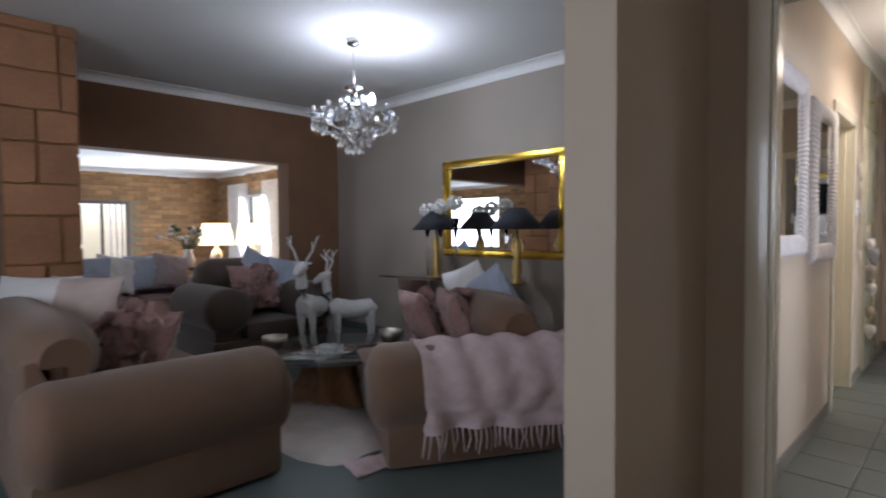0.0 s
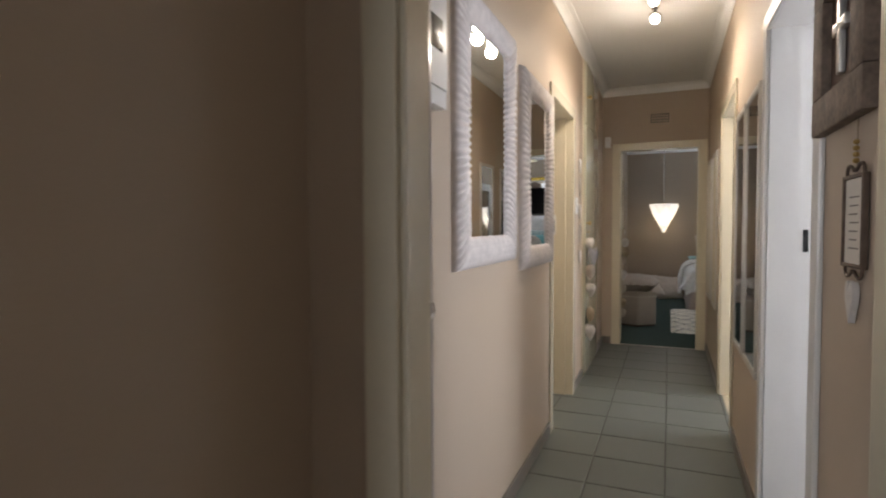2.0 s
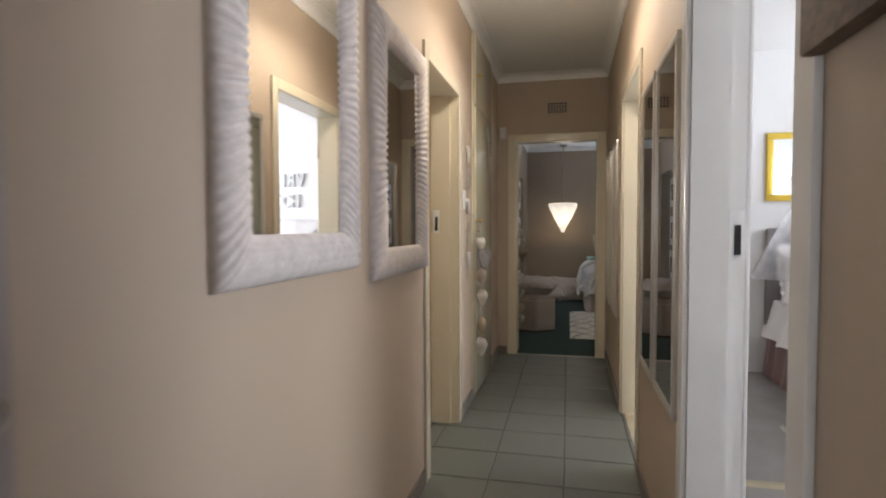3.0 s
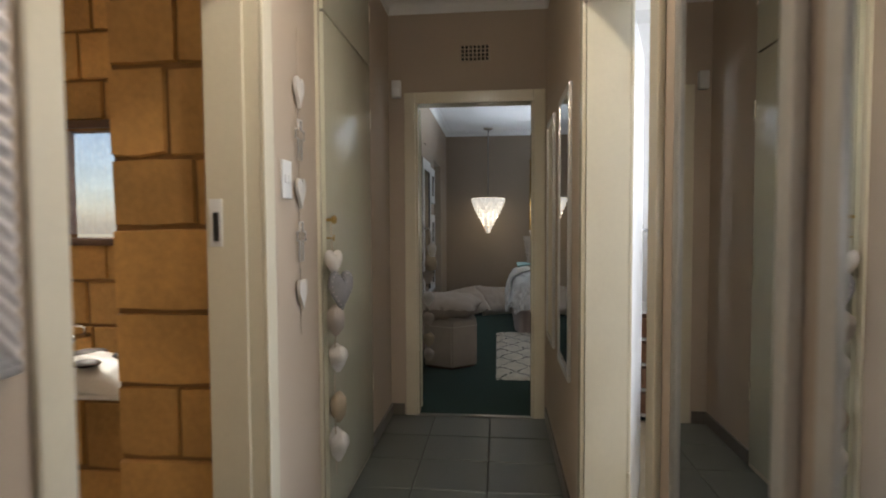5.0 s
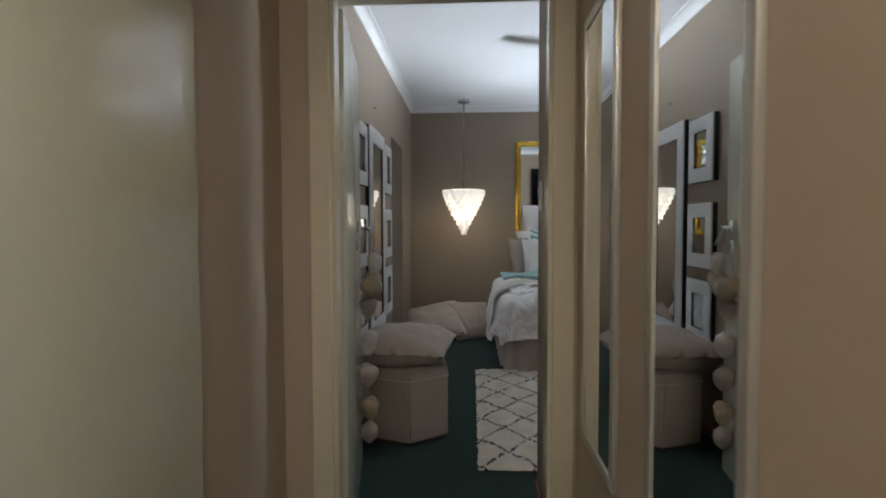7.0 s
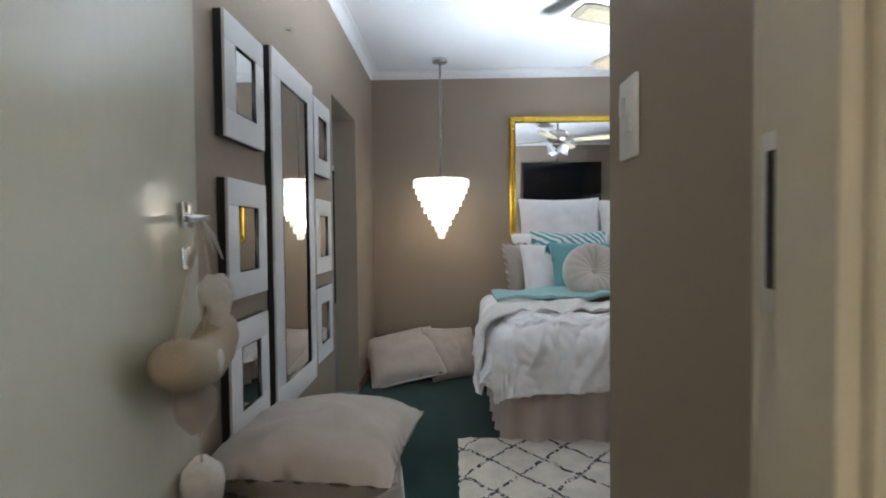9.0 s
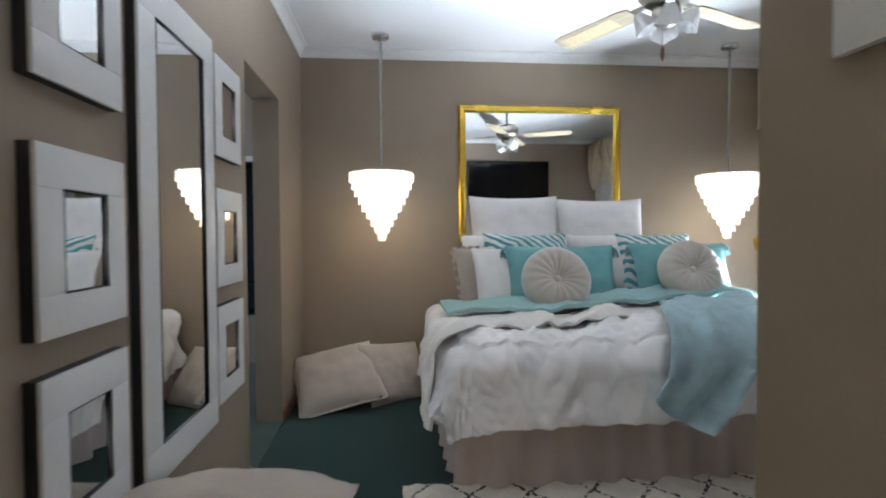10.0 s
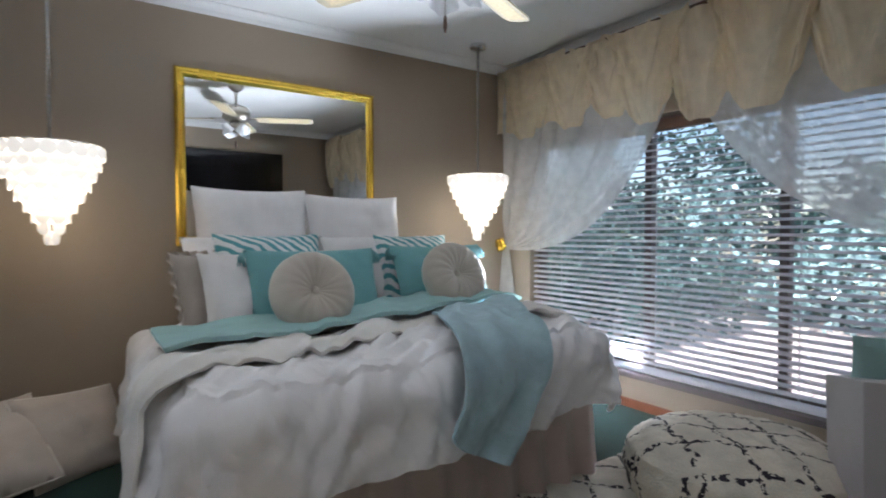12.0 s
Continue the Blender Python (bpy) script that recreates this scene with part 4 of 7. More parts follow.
sign = thing("scroll_sign", "small verse plaque in a scrolled iron frame", "wall sign", (2.375, RW, 1.245))
sign.scale = (0.85, 1.0, 0.78)
for a in ((-0.078, -0.068, -0.12, 0.12), (0.068, 0.078, -0.12, 0.12), (-0.068, 0.068, 0.110, 0.12), (-0.068, 0.068, -0.12, -0.110)):
    part("frame_bar", box(bmesh.new(), a[0], a[1], 0.002, 0.014, a[2], a[3], 0.002), "rust_metal", sign)
part("card", box(bmesh.new(), -0.068, 0.068, 0.004, 0.009, -0.110, 0.110), "card", sign)
for k in range(7):
    part("line_of_writing", box(bmesh.new(), -0.036 + 0.006 * (k % 3), 0.038 - 0.007 * (k % 2), 0.0092, 0.0098, 0.06 - k * 0.022, 0.064 - k * 0.022), "ink", sign)
for s in (1, -1):
    for side in (1, -1):
        pts = [(side * (0.006 + 0.058 * math.sin(a * 0.45)), 0.008, s * (0.120 + 0.018 * math.sin(a) + 0.008)) for a in np.linspace(0, 4.6, 22)]
        part("scroll", tube(bmesh.new(), pts, 0.0035, 6), "rust_metal", sign)
part("hanger", tube(bmesh.new(), [(0, 0.006, 0.13), (0.002, 0.006, 0.30)], 0.0015, 5), "string", sign)
for k in range(4):
    part("bead", ball(bmesh.new(), (0, 0.008, 0.155 + k * 0.016), (0.006, 0.006, 0.007), 8, 10), "brass", sign)
part("heart", heart(bmesh.new(), 0.062, 0.11, 0.012, (0.0, 0.009, -0.20), 0.003), "heart_white", sign, "white enamel heart")
part("nail", ball(bmesh.new(), (0.002, 0.006, 0.302), (0.004, 0.006, 0.004), 6, 8), "nickel", sign)


# ---- main bedroom ----
# door leaf, standing open against the wall
leaf = thing("bedroom_door", "glossy cream door standing open into the bedroom", "door", (7.075, 0.80, 0.0), 7.6)
slab_ = part("door_leaf", box(bmesh.new(), 0.0, 0.765, -0.04, 0.0, 0.012, 2.0, 0.003), "door_paint", leaf)
part("handle_rose", box(bmesh.new(), 0.655, 0.705, -0.050, -0.0405, 1.190, 1.245, 0.003), "chrome", slab_)
part("key_rose", box(bmesh.new(), 0.655, 0.705, -0.047, -0.0405, 1.103, 1.150, 0.003), "chrome", slab_)
bm = tube(bmesh.new(), [(0.68, -0.048, 1.212), (0.68, -0.085, 1.210), (0.665, -0.092, 1.209), (0.535, -0.090, 1.206)], [0.009, 0.009, 0.009, 0.007], 10)
part("lever", bm, "chrome", slab_)
part("edge_lock", box(bmesh.new(), 0.7645, 0.7675, -0.031, -0.009, 1.05, 1.25), "nickel", slab_)
swing = hanging_hearts("door_heart_garland", "stuffed burlap bolster and hearts hanging from the door handle", (7.075 + 0.66 * math.cos(radians(7.6)) - 0.03, 0.80 + 0.66 * math.sin(radians(7.6)) - 0.09, 1.205), 7.6, [
    (0.015, -0.03, -0.155, 0.060, 0.11, 0.016, 0.024, -20, "heart_white", "white fabric heart"),
    (-0.03, 0.0, -0.36, 0.085, 0.11, 0.02, 0.026, 30, "linen", "linen heart"),
    (0.0, 0.0, -0.535, 0.085, 0.12, 0.02, 0.028, 25, "heart_white", "white shell heart"),
    (0.01, 0.0, -0.70, 0.10, 0.11, 0.02, 0.028, 30, "linen", "linen heart"),
    (0.0, 0.0, -0.86, 0.10, 0.11, 0.02, 0.028, -20, "burlap", "burlap heart"),
    (0.0, 0.0, -0.98, 0.09, 0.10, 0.02, 0.026, 10, "linen", "linen heart"),
], [(0.0, -0.01, 0.005), (0.01, -0.02, -0.12), (-0.01, 0.005, -0.3), (0, 0.0, -0.5), (0.0, 0.0, -0.75), (0, 0.0, -0.95)])
for dx in (0.02, 0.075):
    part("ribbon", tube(bmesh.new(), [(0.0, -0.012, 0.0), (dx * 0.6, -0.02, -0.035), (dx + 0.02, -0.022, -0.06 - dx * 0.3)], [0.003, 0.005, 0.002], 6), "heart_white", swing)
roll = part("burlap_bolster", tube(bmesh.new(), [(-0.205, -0.018, -0.238), (-0.195, -0.018, -0.243), (-0.17, -0.018, -0.253), (-0.11, -0.02, -0.270), (-0.05, -0.02, -0.276), (0.01, -0.02, -0.266), (0.06, -0.018, -0.243), (0.085, -0.016, -0.222), (0.098, -0.015, -0.205)], [0.026, 0.038, 0.046, 0.047, 0.048, 0.046, 0.044, 0.036, 0.018], 20), "burlap", swing, "curved stuffed burlap bolster")
part("lace_patch", ball(bmesh.new(), (-0.085, -0.064, -0.268), (0.018, 0.006, 0.024), 10, 14), "heart_white", roll, "white lace patch")
for x0, z0 in ((-0.18, -0.21), (0.07, -0.20)):
    part("string", tube(bmesh.new(), [(x0, -0.018, z0), (x0 * 0.35, -0.012, -0.07), (0.0, -0.005, 0.008)], 0.002, 5), "string", swing)


def flat_frame(name, label, x0, x1, z0, z1, b, group):
    """A broad white frame with a dark edge, on the left wall."""
    root = thing(name, label, "mirror", (x0, BL, z0), group=group)
    w, h = x1 - x0, z1 - z0
    part("dark_back", box(bmesh.new(), 0, w, -0.026, -0.001, 0, h), "dark_edge", root, "black frame edge")
    for a in ((0, w, 0, b), (0, w, h - b, h), (0, b, b, h - b), (w - b, w, b, h - b)):
        part("frame_bar", box(bmesh.new(), a[0], a[1], -0.036, -0.0262, a[2], a[3], 0.002), "white_frame", root)
    part("inner_lip", tube(bmesh.new(), [(b, -0.034, b), (w - b, -0.034, b), (w - b, -0.034, h - b), (b, -0.034, h - b)], 0.004, 4, True), "dark_edge", root)
    part("mirror_glass", box(bmesh.new(), b, w - b, -0.030, -0.0263, b, h - b), "mirror", root)
    return root


for x0 in (8.25, 9.29):
    for z0, z1 in ((1.475, 1.855), (0.970, 1.350), (0.52, 0.895)):
        flat_frame("square_frame_mirror", "small mirror in a broad white frame with black edge", x0, x0 + 0.335, z0, z1 , 0.085, "square mirrors on the bedroom wall")
flat_frame("long_frame_mirror", "tall mirror in a broad white frame with black edge", 8.675, 9.265, 0.467, 1.89, 0.105, "")
part("hook", tube(bmesh.new(), [(8.98, BL, 2.06), (8.98, BL - 0.02, 2.055), (8.98, BL - 0.022, 2.07)], 0.003, 5), "nickel", thing("wall_hook", "small metal hook in the plaster", "hook"))

# gilt mirror over the bed
gm = thing("gilt_mirror", "large mirror in a bright gold moulded frame", "mirror", (BX, -0.86, 1.10))
GW, GH = 0.655, 1.075
for k in range(4):
    bm = bmesh.new()
    prof = [(0.0, 0.0), (0.0, 0.018), (0.010, 0.028), (0.022, 0.030), (0.030, 0.022), (0.040, 0.024), (0.052, 0.016), (0.060, 0.010), (0.060, 0.0)]
    ends = []
    for s in (-1, 1):
        ends.append([])
        for d, out in prof:
            y, z = {0: (s * (GW - d), d), 1: (s * (GW - d), GH - d), 2: (-GW + d, d if s < 0 else GH - d), 3: (GW - d, d if s < 0 else GH - d)}[k]
            ends[-1].append(bm.verts.new((-out - 0.001, y, z)))
    for a, b, c, d in zip(ends[0], ends[0][1:], ends[1][1:], ends[1]):
        bm.faces.new((a, b, c, d))
    bmesh.ops.recalc_face_normals(bm, faces=bm.faces)
    part("frame_bar", bm, "gold", gm, "bright gold moulding")
part("mirror_glass", box(bmesh.new(), -0.012, -0.002, -GW + 0.055, GW - 0.055, 0.055, GH - 0.055), "mirror", gm)

# bed
HX, FX, YL, YR, TOP = 11.36, 9.60, 0.00, -1.86, 0.61
bed = thing("bed", "double bed with a pleated blush skirt below white bedding", "bed", (0, 0, 0))
part("mattress", box(bmesh.new(), FX + 0.05, HX, YR + 0.04, YL - 0.04, 0.33, TOP - 0.03, 0.05), "linen_white", bed)
part("base", box(bmesh.new(), FX + 0.06, HX, YR + 0.05, YL - 0.05, 0.06, 0.33, 0.01), "linen", bed)


def pleats(path, z0, z1, amp, wave, n):
    """Hanging cloth along a path of (x, y), pleated."""
    bm = bmesh.new()
    pts = [Vector(p) for p in path]
    lens = [0.0]
    for a, b in zip(pts, pts[1:]):
        lens.append(lens[-1] + (b - a).length)

    def f(u, v):
        s = u * lens[-1]
        k = max(i for i in range(len(pts) - 1) if lens[i] <= s + 1e-9)
        a, b = pts[k], pts[k + 1]
        p = a + (b - a) * ((s - lens[k]) / max(lens[k + 1] - lens[k], 1e-6))
        way = (b - a).normalized()
        out = Vector((way.y, -way.x))
        d = amp * (1 - 0.5 * v) * (math.sin(s * 2 * math.pi / wave + 2.2 * noise.noise(Vector((s * 3, 0.3, 0)))) + 0.6 * noise.noise(Vector((s * 9, v * 1.5, 2))))
        flare = 0.035 * (1 - v)
        p = p + out * (d + flare)
        return Vector((p.x, p.y, z0 + (z1 - z0) * v))
    return sheet(bm, f, n, 8)


part("bed_skirt", pleats([(HX, YL), (FX + 0.1, YL), (FX + 0.03, YL - 0.03), (FX, YL - 0.10), (FX, YR + 0.10), (FX + 0.03, YR + 0.03), (FX + 0.1, YR), (HX, YR)], 0.012, 0.42, 0.024, 0.17, 460), "bedskirt", bed, "pleated blush pink bed skirt")


def drape(x, y, lift=0.0, r=0.10, top=TOP):
    """Where a point of a cloth laid out flat over the bed comes to lie."""
    cx, cy = max(x, FX + 0.06), min(max(y, YR + 0.06), YL - 0.06)
    top = top + 0.07 * min(max((-0.6 - cy) / 1.1, 0.0), 1.0)
    d = Vector((x - cx, y - cy))
    n = d.length
    if n < 1e-6:
        return Vector((x, y, top + lift)), Vector((0, 0, 1)), 0.0
    way = d / n
    q = r * math.pi / 2
    if n < q:
        a = n / r
        out, drop = r * math.sin(a), r * (1 - math.cos(a))
        nor = Vector((way.x * math.sin(a), way.y * math.sin(a), math.cos(a)))
    else:
        out, drop = r + 0.14 * (n - q), r + 0.985 * (n - q)
        nor = Vector((way.x, way.y, 0.1))
    p = Vector((cx + way.x * out, cy + way.y * out, top - drop))
    return p + nor * lift, nor, n


def wrinkle(x, y, n):
    bend = 0.35 * noise.noise(Vector((x * 1.3, y * 1.3, 11.0)))
    w = 0.020 * noise.noise(Vector((x * 1.9, y * 1.9, 0.0)))
    w += 0.085 * (0.17 - abs(noise.noise(Vector((x * 1.3 - y * 0.9 + bend, y * 3.9 + x * 3.0 + 2 * bend, 3.0)))))
    w += 0.040 * (0.17 - abs(noise.noise(Vector((x * 3.2 - y * 2.0, y * 9.0 + x * 6.5 + 3 * bend, 6.0)))))
    w += 0.016 * (0.17 - abs(noise.noise(Vector((x * 9 + y * 4, y * 13 - x * 8, 8.0))))) + 0.003 * noise.noise(Vector((x * 26, y * 26, 5.0)))
    if n > 0:
        s = (y * 1.0 if x < FX + 0.06 else x) + 0.25 * noise.noise(Vector((x * 1.5, y * 1.5, 7)))
        w += min(n, 0.45) * (0.030 * math.sin(s * 13) + 0.045 * math.sin(s * 7.3 + 1.0) + 0.05 * noise.noise(Vector((s * 6, n * 2, 1))))
    return w


def duvet_point(u, v):
    y = YL + 0.37 - u * (YL - YR + 0.74)
    hem = 0.37 + 0.035 * math.sin(y * 5 + 1) + 0.03 * noise.noise(Vector((y * 3, 1, 1)))
    x = FX - hem + v * (10.62 - FX + hem)
    corner = Vector((min(x - FX - 0.06, 0.0), max(y - YL + 0.06, 0.0) + min(y - YR - 0.06, 0.0)))
    if corner.length > 0.34:
        extra = corner * (0.65 * (1 - 0.34 / corner.length))
        x, y = x - extra.x, y - extra.y
    p, nor, n = drape(x, y, 0.03)
    hang = wrinkle(x, y, n)
    p += nor * hang + Vector((0, 0, 0.03 * math.exp(-((x - 9.95) ** 2) * 6) if n < 0.02 else 0))
    return p


bm = sheet(bmesh.new(), duvet_point, 250, 170)
duvet = thing("duvet", "rumpled white cotton duvet with a cream fold-back", "duvet")
part("duvet_cover", thicken(bm, 0.018), "linen_white", duvet)


def fold_point(u, v):
    y = YL + 0.38 - u * (YL - YR + 0.76)
    side = abs(2 * u - 1)
    x0 = 9.90 + 0.12 * math.sin(u * 3.1) - 0.20 * side ** 3
    a = math.pi * 1.15 * v
    x = x0 + 0.30 * v
    p, nor, n = drape(max(x, FX + 0.07), y, 0.066 + 0.028 * math.sin(math.pi * min(v * 1.2, 1)) ** 0.6)
    return p + nor * (0.8 * wrinkle(x + 0.2, y, n) + 0.012 * noise.noise(Vector((x * 6, y * 6, 9))))


bm = sheet(bmesh.new(), fold_point, 130, 26)
part("duvet_fold", thicken(bm, 0.02), "duvet_cream", duvet, "cream underside folded back")


def head_sheet(u, v):
    y = YL + 0.40 - u * (YL - YR + 0.80)
    x = 10.35 + v * (HX - 10.36)
    p, nor, n = drape(x, y, 0.035)
    return p + nor * wrinkle(x + 3, y, n)


solid("bed_sheet", thicken(sheet(bmesh.new(), head_sheet, 110, 40), 0.012), "linen_white", "white cotton sheet at the head of the bed", "bed sheet")


def runner_point(u, v):
    y = YL - 0.03 - u * (YL - YR - 0.04)
    x = 10.14 + 0.10 * u + 0.46 * v + 0.02 * noise.noise(Vector((y * 4, v * 3, 0)))
    p, nor, n = drape(x, y, 0.15)
    return p + nor * 0.5 * wrinkle(x + 6, y, n)


solid("bed_runner", thicken(sheet(bmesh.new(), runner_point, 90, 16), 0.022), "teal_pale", "folded pale teal knitted runner across the bed", "bed runner")


def throw_point(u, v):
    """The loose blanket: laid from the top of the bed over its foot."""
    ay, ax = -1.18 - 0.60 * u, 10.08 + 0.18 * u
    by, bx = -0.80 - 0.26 * u, 9.42 - 0.18 * u ** 0.7
    x, y = ax + (bx - ax) * v, ay + (by - ay) * v ** 1.3 - 0.05 * math.sin(v * math.pi) * u
    p, nor, n = drape(x, y, 0.115)
    ridge = 0.035 * math.sin(u * math.pi * 1.6 + v * 1.5) * (0.3 + v) + 0.022 * math.sin(u * 13 + v * 2) * v
    return p + nor * (0.6 * wrinkle(x, y, min(n, 0.1)) + 0.03 + ridge * 0.7)


solid("throw_blanket", thicken(sheet(bmesh.new(), throw_point, 46, 90), 0.014), "aqua", "aqua chenille throw draped over the foot of the bed", "blanket")


def lean(x, y, z, tilt, turn=0.0):
    """A cushion's pose: face towards -x, leaning back by tilt degrees."""
    return Matrix.Translation((x, y, z)) @ pose(0, 0, 0, 0, 0, -90 + turn) @ pose(0, 0, 0, -tilt, 0, 0)


def pillow(name, label, m, w, h, t, material, group="", piping=None, tassels=False, ruffle=False, seed=0.0):
    root = tagged(new(name), label, "cushion", group)
    root.matrix_basis = m
    body = part("cushion_body", cushion(w, h, t, seed=seed), material, root)
    if piping:
        rim = [(a * w / 2 * (1 - 0.06 * (1 - b * b) * abs(a) ** 4), 0, b * h / 2 * (1 - 0.06 * (1 - a * a) * abs(b) ** 4)) for a, b in [(-1 + k / 8, -1) for k in range(16)] + [(1, -1 + k / 8) for k in range(16)] + [(1 - k / 8, 1) for k in range(16)] + [(-1, 1 - k / 8) for k in range(16)]]
        part("piping", tube(bmesh.new(), rim, 0.006, 6, True), piping, root, "pale piped edge")
    if tassels:
        for sx in (-1, 1):
            for sz in (-1, 1):
                bm = bmesh.new()
                for k in range(9):
                    a = k * 0.7
                    tube(bm, [(sx * w / 2 * 0.97, 0, sz * h / 2 * 0.97), (sx * (w / 2 + 0.012) + 0.012 * math.cos(a), 0.012 * math.sin(a), sz * h / 2 * 0.97 - 0.03), (sx * (w / 2 + 0.012) + 0.020 * math.cos(a), 0.020 * math.sin(a), sz * h / 2 * 0.97 - 0.085)], 0.004, 5)
                part("tassel", bm, material, root)
    if ruffle:
        def f(u, v):
            a = u * 4
            k, s = int(min(a, 3.999)), a - int(min(a, 3.999))
            px, pz = [(-1 + 2 * s, -1), (1, -1 + 2 * s), (1 - 2 * s, 1), (-1, 1 - 2 * s)][k]
            d = 0.96 + 0.10 * v
            return Vector((px * w / 2 * d, 0.016 * math.sin(u * 190) * v, pz * h / 2 * d))
        part("ruffle", thicken(sheet(bmesh.new(), f, 240, 3), 0.003), material, root)
    return root


E1 = "euro pillows against the mirror"
pillow("euro_pillow", "large square white pillow leaning on the wall", lean(11.16, -0.60, 1.13, 12), 0.68, 0.66, 0.20, "linen_white", E1, seed=1)
pillow("euro_pillow", "large square white pillow leaning on the wall", lean(11.16, -1.27, 1.12, 12), 0.68, 0.64, 0.20, "linen_white", E1, seed=4)
pillow("bed_pillow", "plump white bed pillow", lean(11.00, -0.58, 0.94, 25), 0.80, 0.48, 0.20, "linen_white", "white bed pillows", seed=7)
pillow("bed_pillow", "plump white bed pillow", lean(11.00, -1.38, 0.94, 25), 0.80, 0.48, 0.20, "linen_white", "white bed pillows", seed=9)
pillow("linen_cushion", "stone linen cushion with a frilled edge", lean(10.90, -0.31, 0.86, 18, 25), 0.40, 0.44, 0.12, "linen", ruffle=True, seed=11)
pillow("white_cushion", "white cotton cushion at the side", lean(10.78, -0.46, 0.86, 22, 8), 0.46, 0.46, 0.13, "linen_white", seed=13)
pillow("striped_cushion", "white cushion with teal zigzag stripes", lean(10.86, -0.62, 0.92, 20), 0.60, 0.54, 0.14, "stripe", "striped cushions", seed=15)
pillow("striped_cushion", "white cushion with teal zigzag stripes", lean(10.90, -1.58, 0.93, 20), 0.56, 0.50, 0.14, "stripe", "striped cushions", seed=17)
pillow("teal_cushion", "long teal linen cushion with tassels", lean(10.70, -0.82, 0.865, 22), 0.76, 0.48, 0.15, "teal", "teal cushions", tassels=True, seed=19)
pillow("teal_cushion", "long teal linen cushion with tassels", lean(10.74, -1.68, 0.885, 22), 0.70, 0.46, 0.15, "teal", "teal cushions", tassels=True, seed=21)


def round_cushion(m, r):
    root = tagged(new("round_cushion"), "round tufted oatmeal velvet cushion with pleated face", "cushion", "round tufted cushions")
    root.matrix_basis = m
    bm = bmesh.new()
    turns = 72
    prof = [(0.0, 0.030), (0.10, 0.038), (0.22, 0.062), (0.45, 0.088), (0.70, 0.088), (0.88, 0.066), (0.97, 0.035), (1.0, 0.0)]
    prof = prof + [(a, -b) for a, b in prof[-2::-1]]
    rings = []
    for a, b in prof:
        ring = []
        for k in range(turns):
            t = 2 * math.pi * k / turns
            w = 1 + 0.055 * math.cos(t * 18) * (1 - abs(a - 0.6)) * (0.3 if a < 0.05 else 1)
            ring.append(bm.verts.new((r * a * math.cos(t), -b * w, r * a * math.sin(t))))
        rings.append(ring)
    for p, q in zip(rings, rings[1:]):
        for k in range(turns):
            bm.faces.new((p[k], p[(k + 1) % turns], q[(k + 1) % turns], q[k]))
    bmesh.ops.remove_doubles(bm, verts=bm.verts, dist=1e-5)
    bmesh.ops.recalc_face_normals(bm, faces=bm.faces)
    part("cushion_body", bm, "velvet", root)
    part("button", ball(bmesh.new(), (0, -0.036, 0), (0.022, 0.012, 0.022)), "velvet", root)
    return root


round_cushion(lean(10.42, -0.69, 0.880, 24), 0.215)
round_cushion(lean(10.45, -1.57, 0.924, 24), 0.205)

# floor cushions in the corner
def set_up(centre, across, up):
    """A pose from the directions of a cushion's width and height."""
    ax_, az_ = Vector(across).normalized(), Vector(up)
    az_ = (az_ - az_.project(ax_)).normalized()
    ay_ = az_.cross(ax_)
    return Matrix.Translation(centre) @ Matrix((ax_, ay_, az_)).transposed().to_4x4()


pillow("floor_cushion", "stone linen floor cushion with piped edge", set_up((10.95, 0.70, 0.175), (0.10, -0.49, 0.09), (0.45, 0, 0.27)), 0.58, 0.58, 0.19, "linen", "floor cushions", "linen_piping", seed=31)
pillow("floor_cushion", "stone linen floor cushion with piped edge", set_up((11.10, 0.30, 0.165), (0.28, -0.43, -0.05), (0.25, 0.08, 0.33)), 0.52, 0.48, 0.16, "linen", "floor cushions", "linen_piping", seed=33)

# hexagonal stool with a cushion
stool = thing("stool", "six-sided upholstered stone linen stool", "stool", (8.30, 0.68, 0.0), 8)
bm = lathe(bmesh.new(), [(0.255, 0.02), (0.262, 0.03), (0.262, 0.405), (0.25, 0.43), (0.22, 0.436)], 6)
bmesh.ops.bevel(bm, geom=[e for e in bm.edges if e.calc_length() > 0.2], offset=0.012, segments=2, affect="EDGES")
part("seat_body", bm, "linen", stool)
part("base", lathe(bmesh.new(), [(0.24, 0.0), (0.24, 0.022)], 6), "dark_wood", stool)
part("lid_seam", tube(bmesh.new(), [(0.264 * math.cos(k * math.pi / 3), 0.264 * math.sin(k * math.pi / 3), 0.365) for k in range(6)], 0.004, 5, True), "linen_piping", stool)
pillow("stool_cushion", "plump stone linen cushion lying on the stool", Matrix.Translation((8.30, 0.70, 0.52)) @ pose(0, 0, 0, 0, 0, -5) @ pose(0, 0, 0, -90, 0, 0), 0.60, 0.56, 0.21, "linen", seed=37)

# rug
def rug_point(u, v):
    x, y = 7.78 + u * 1.88, 0.27 - v * 2.9
    edge = min(u, 1 - u, v, 1 - v)
    z = 0.020 * min(1, edge * 40) + 0.007 * noise.noise(Vector((x * 22, y * 22, 0))) + 0.004
    return Vector((x + 0.008 * noise.noise(Vector((y * 20, x, 1))), y + 0.010 * noise.noise(Vector((x * 20, y, 2))), max(z, 0.003)))


solid("shaggy_rug", sheet(bmesh.new(), rug_point, 150, 220), "rug", "cream shaggy rug with dark diamond lattice", "rug")

# round pouf in the same weave
pouf = thing("pouf", "round shaggy cream pouf with dark woven lines", "pouf", (9.02, -2.03, 0.022))
pouf.scale = (1, 1, 0.93)
bm = bmesh.new()


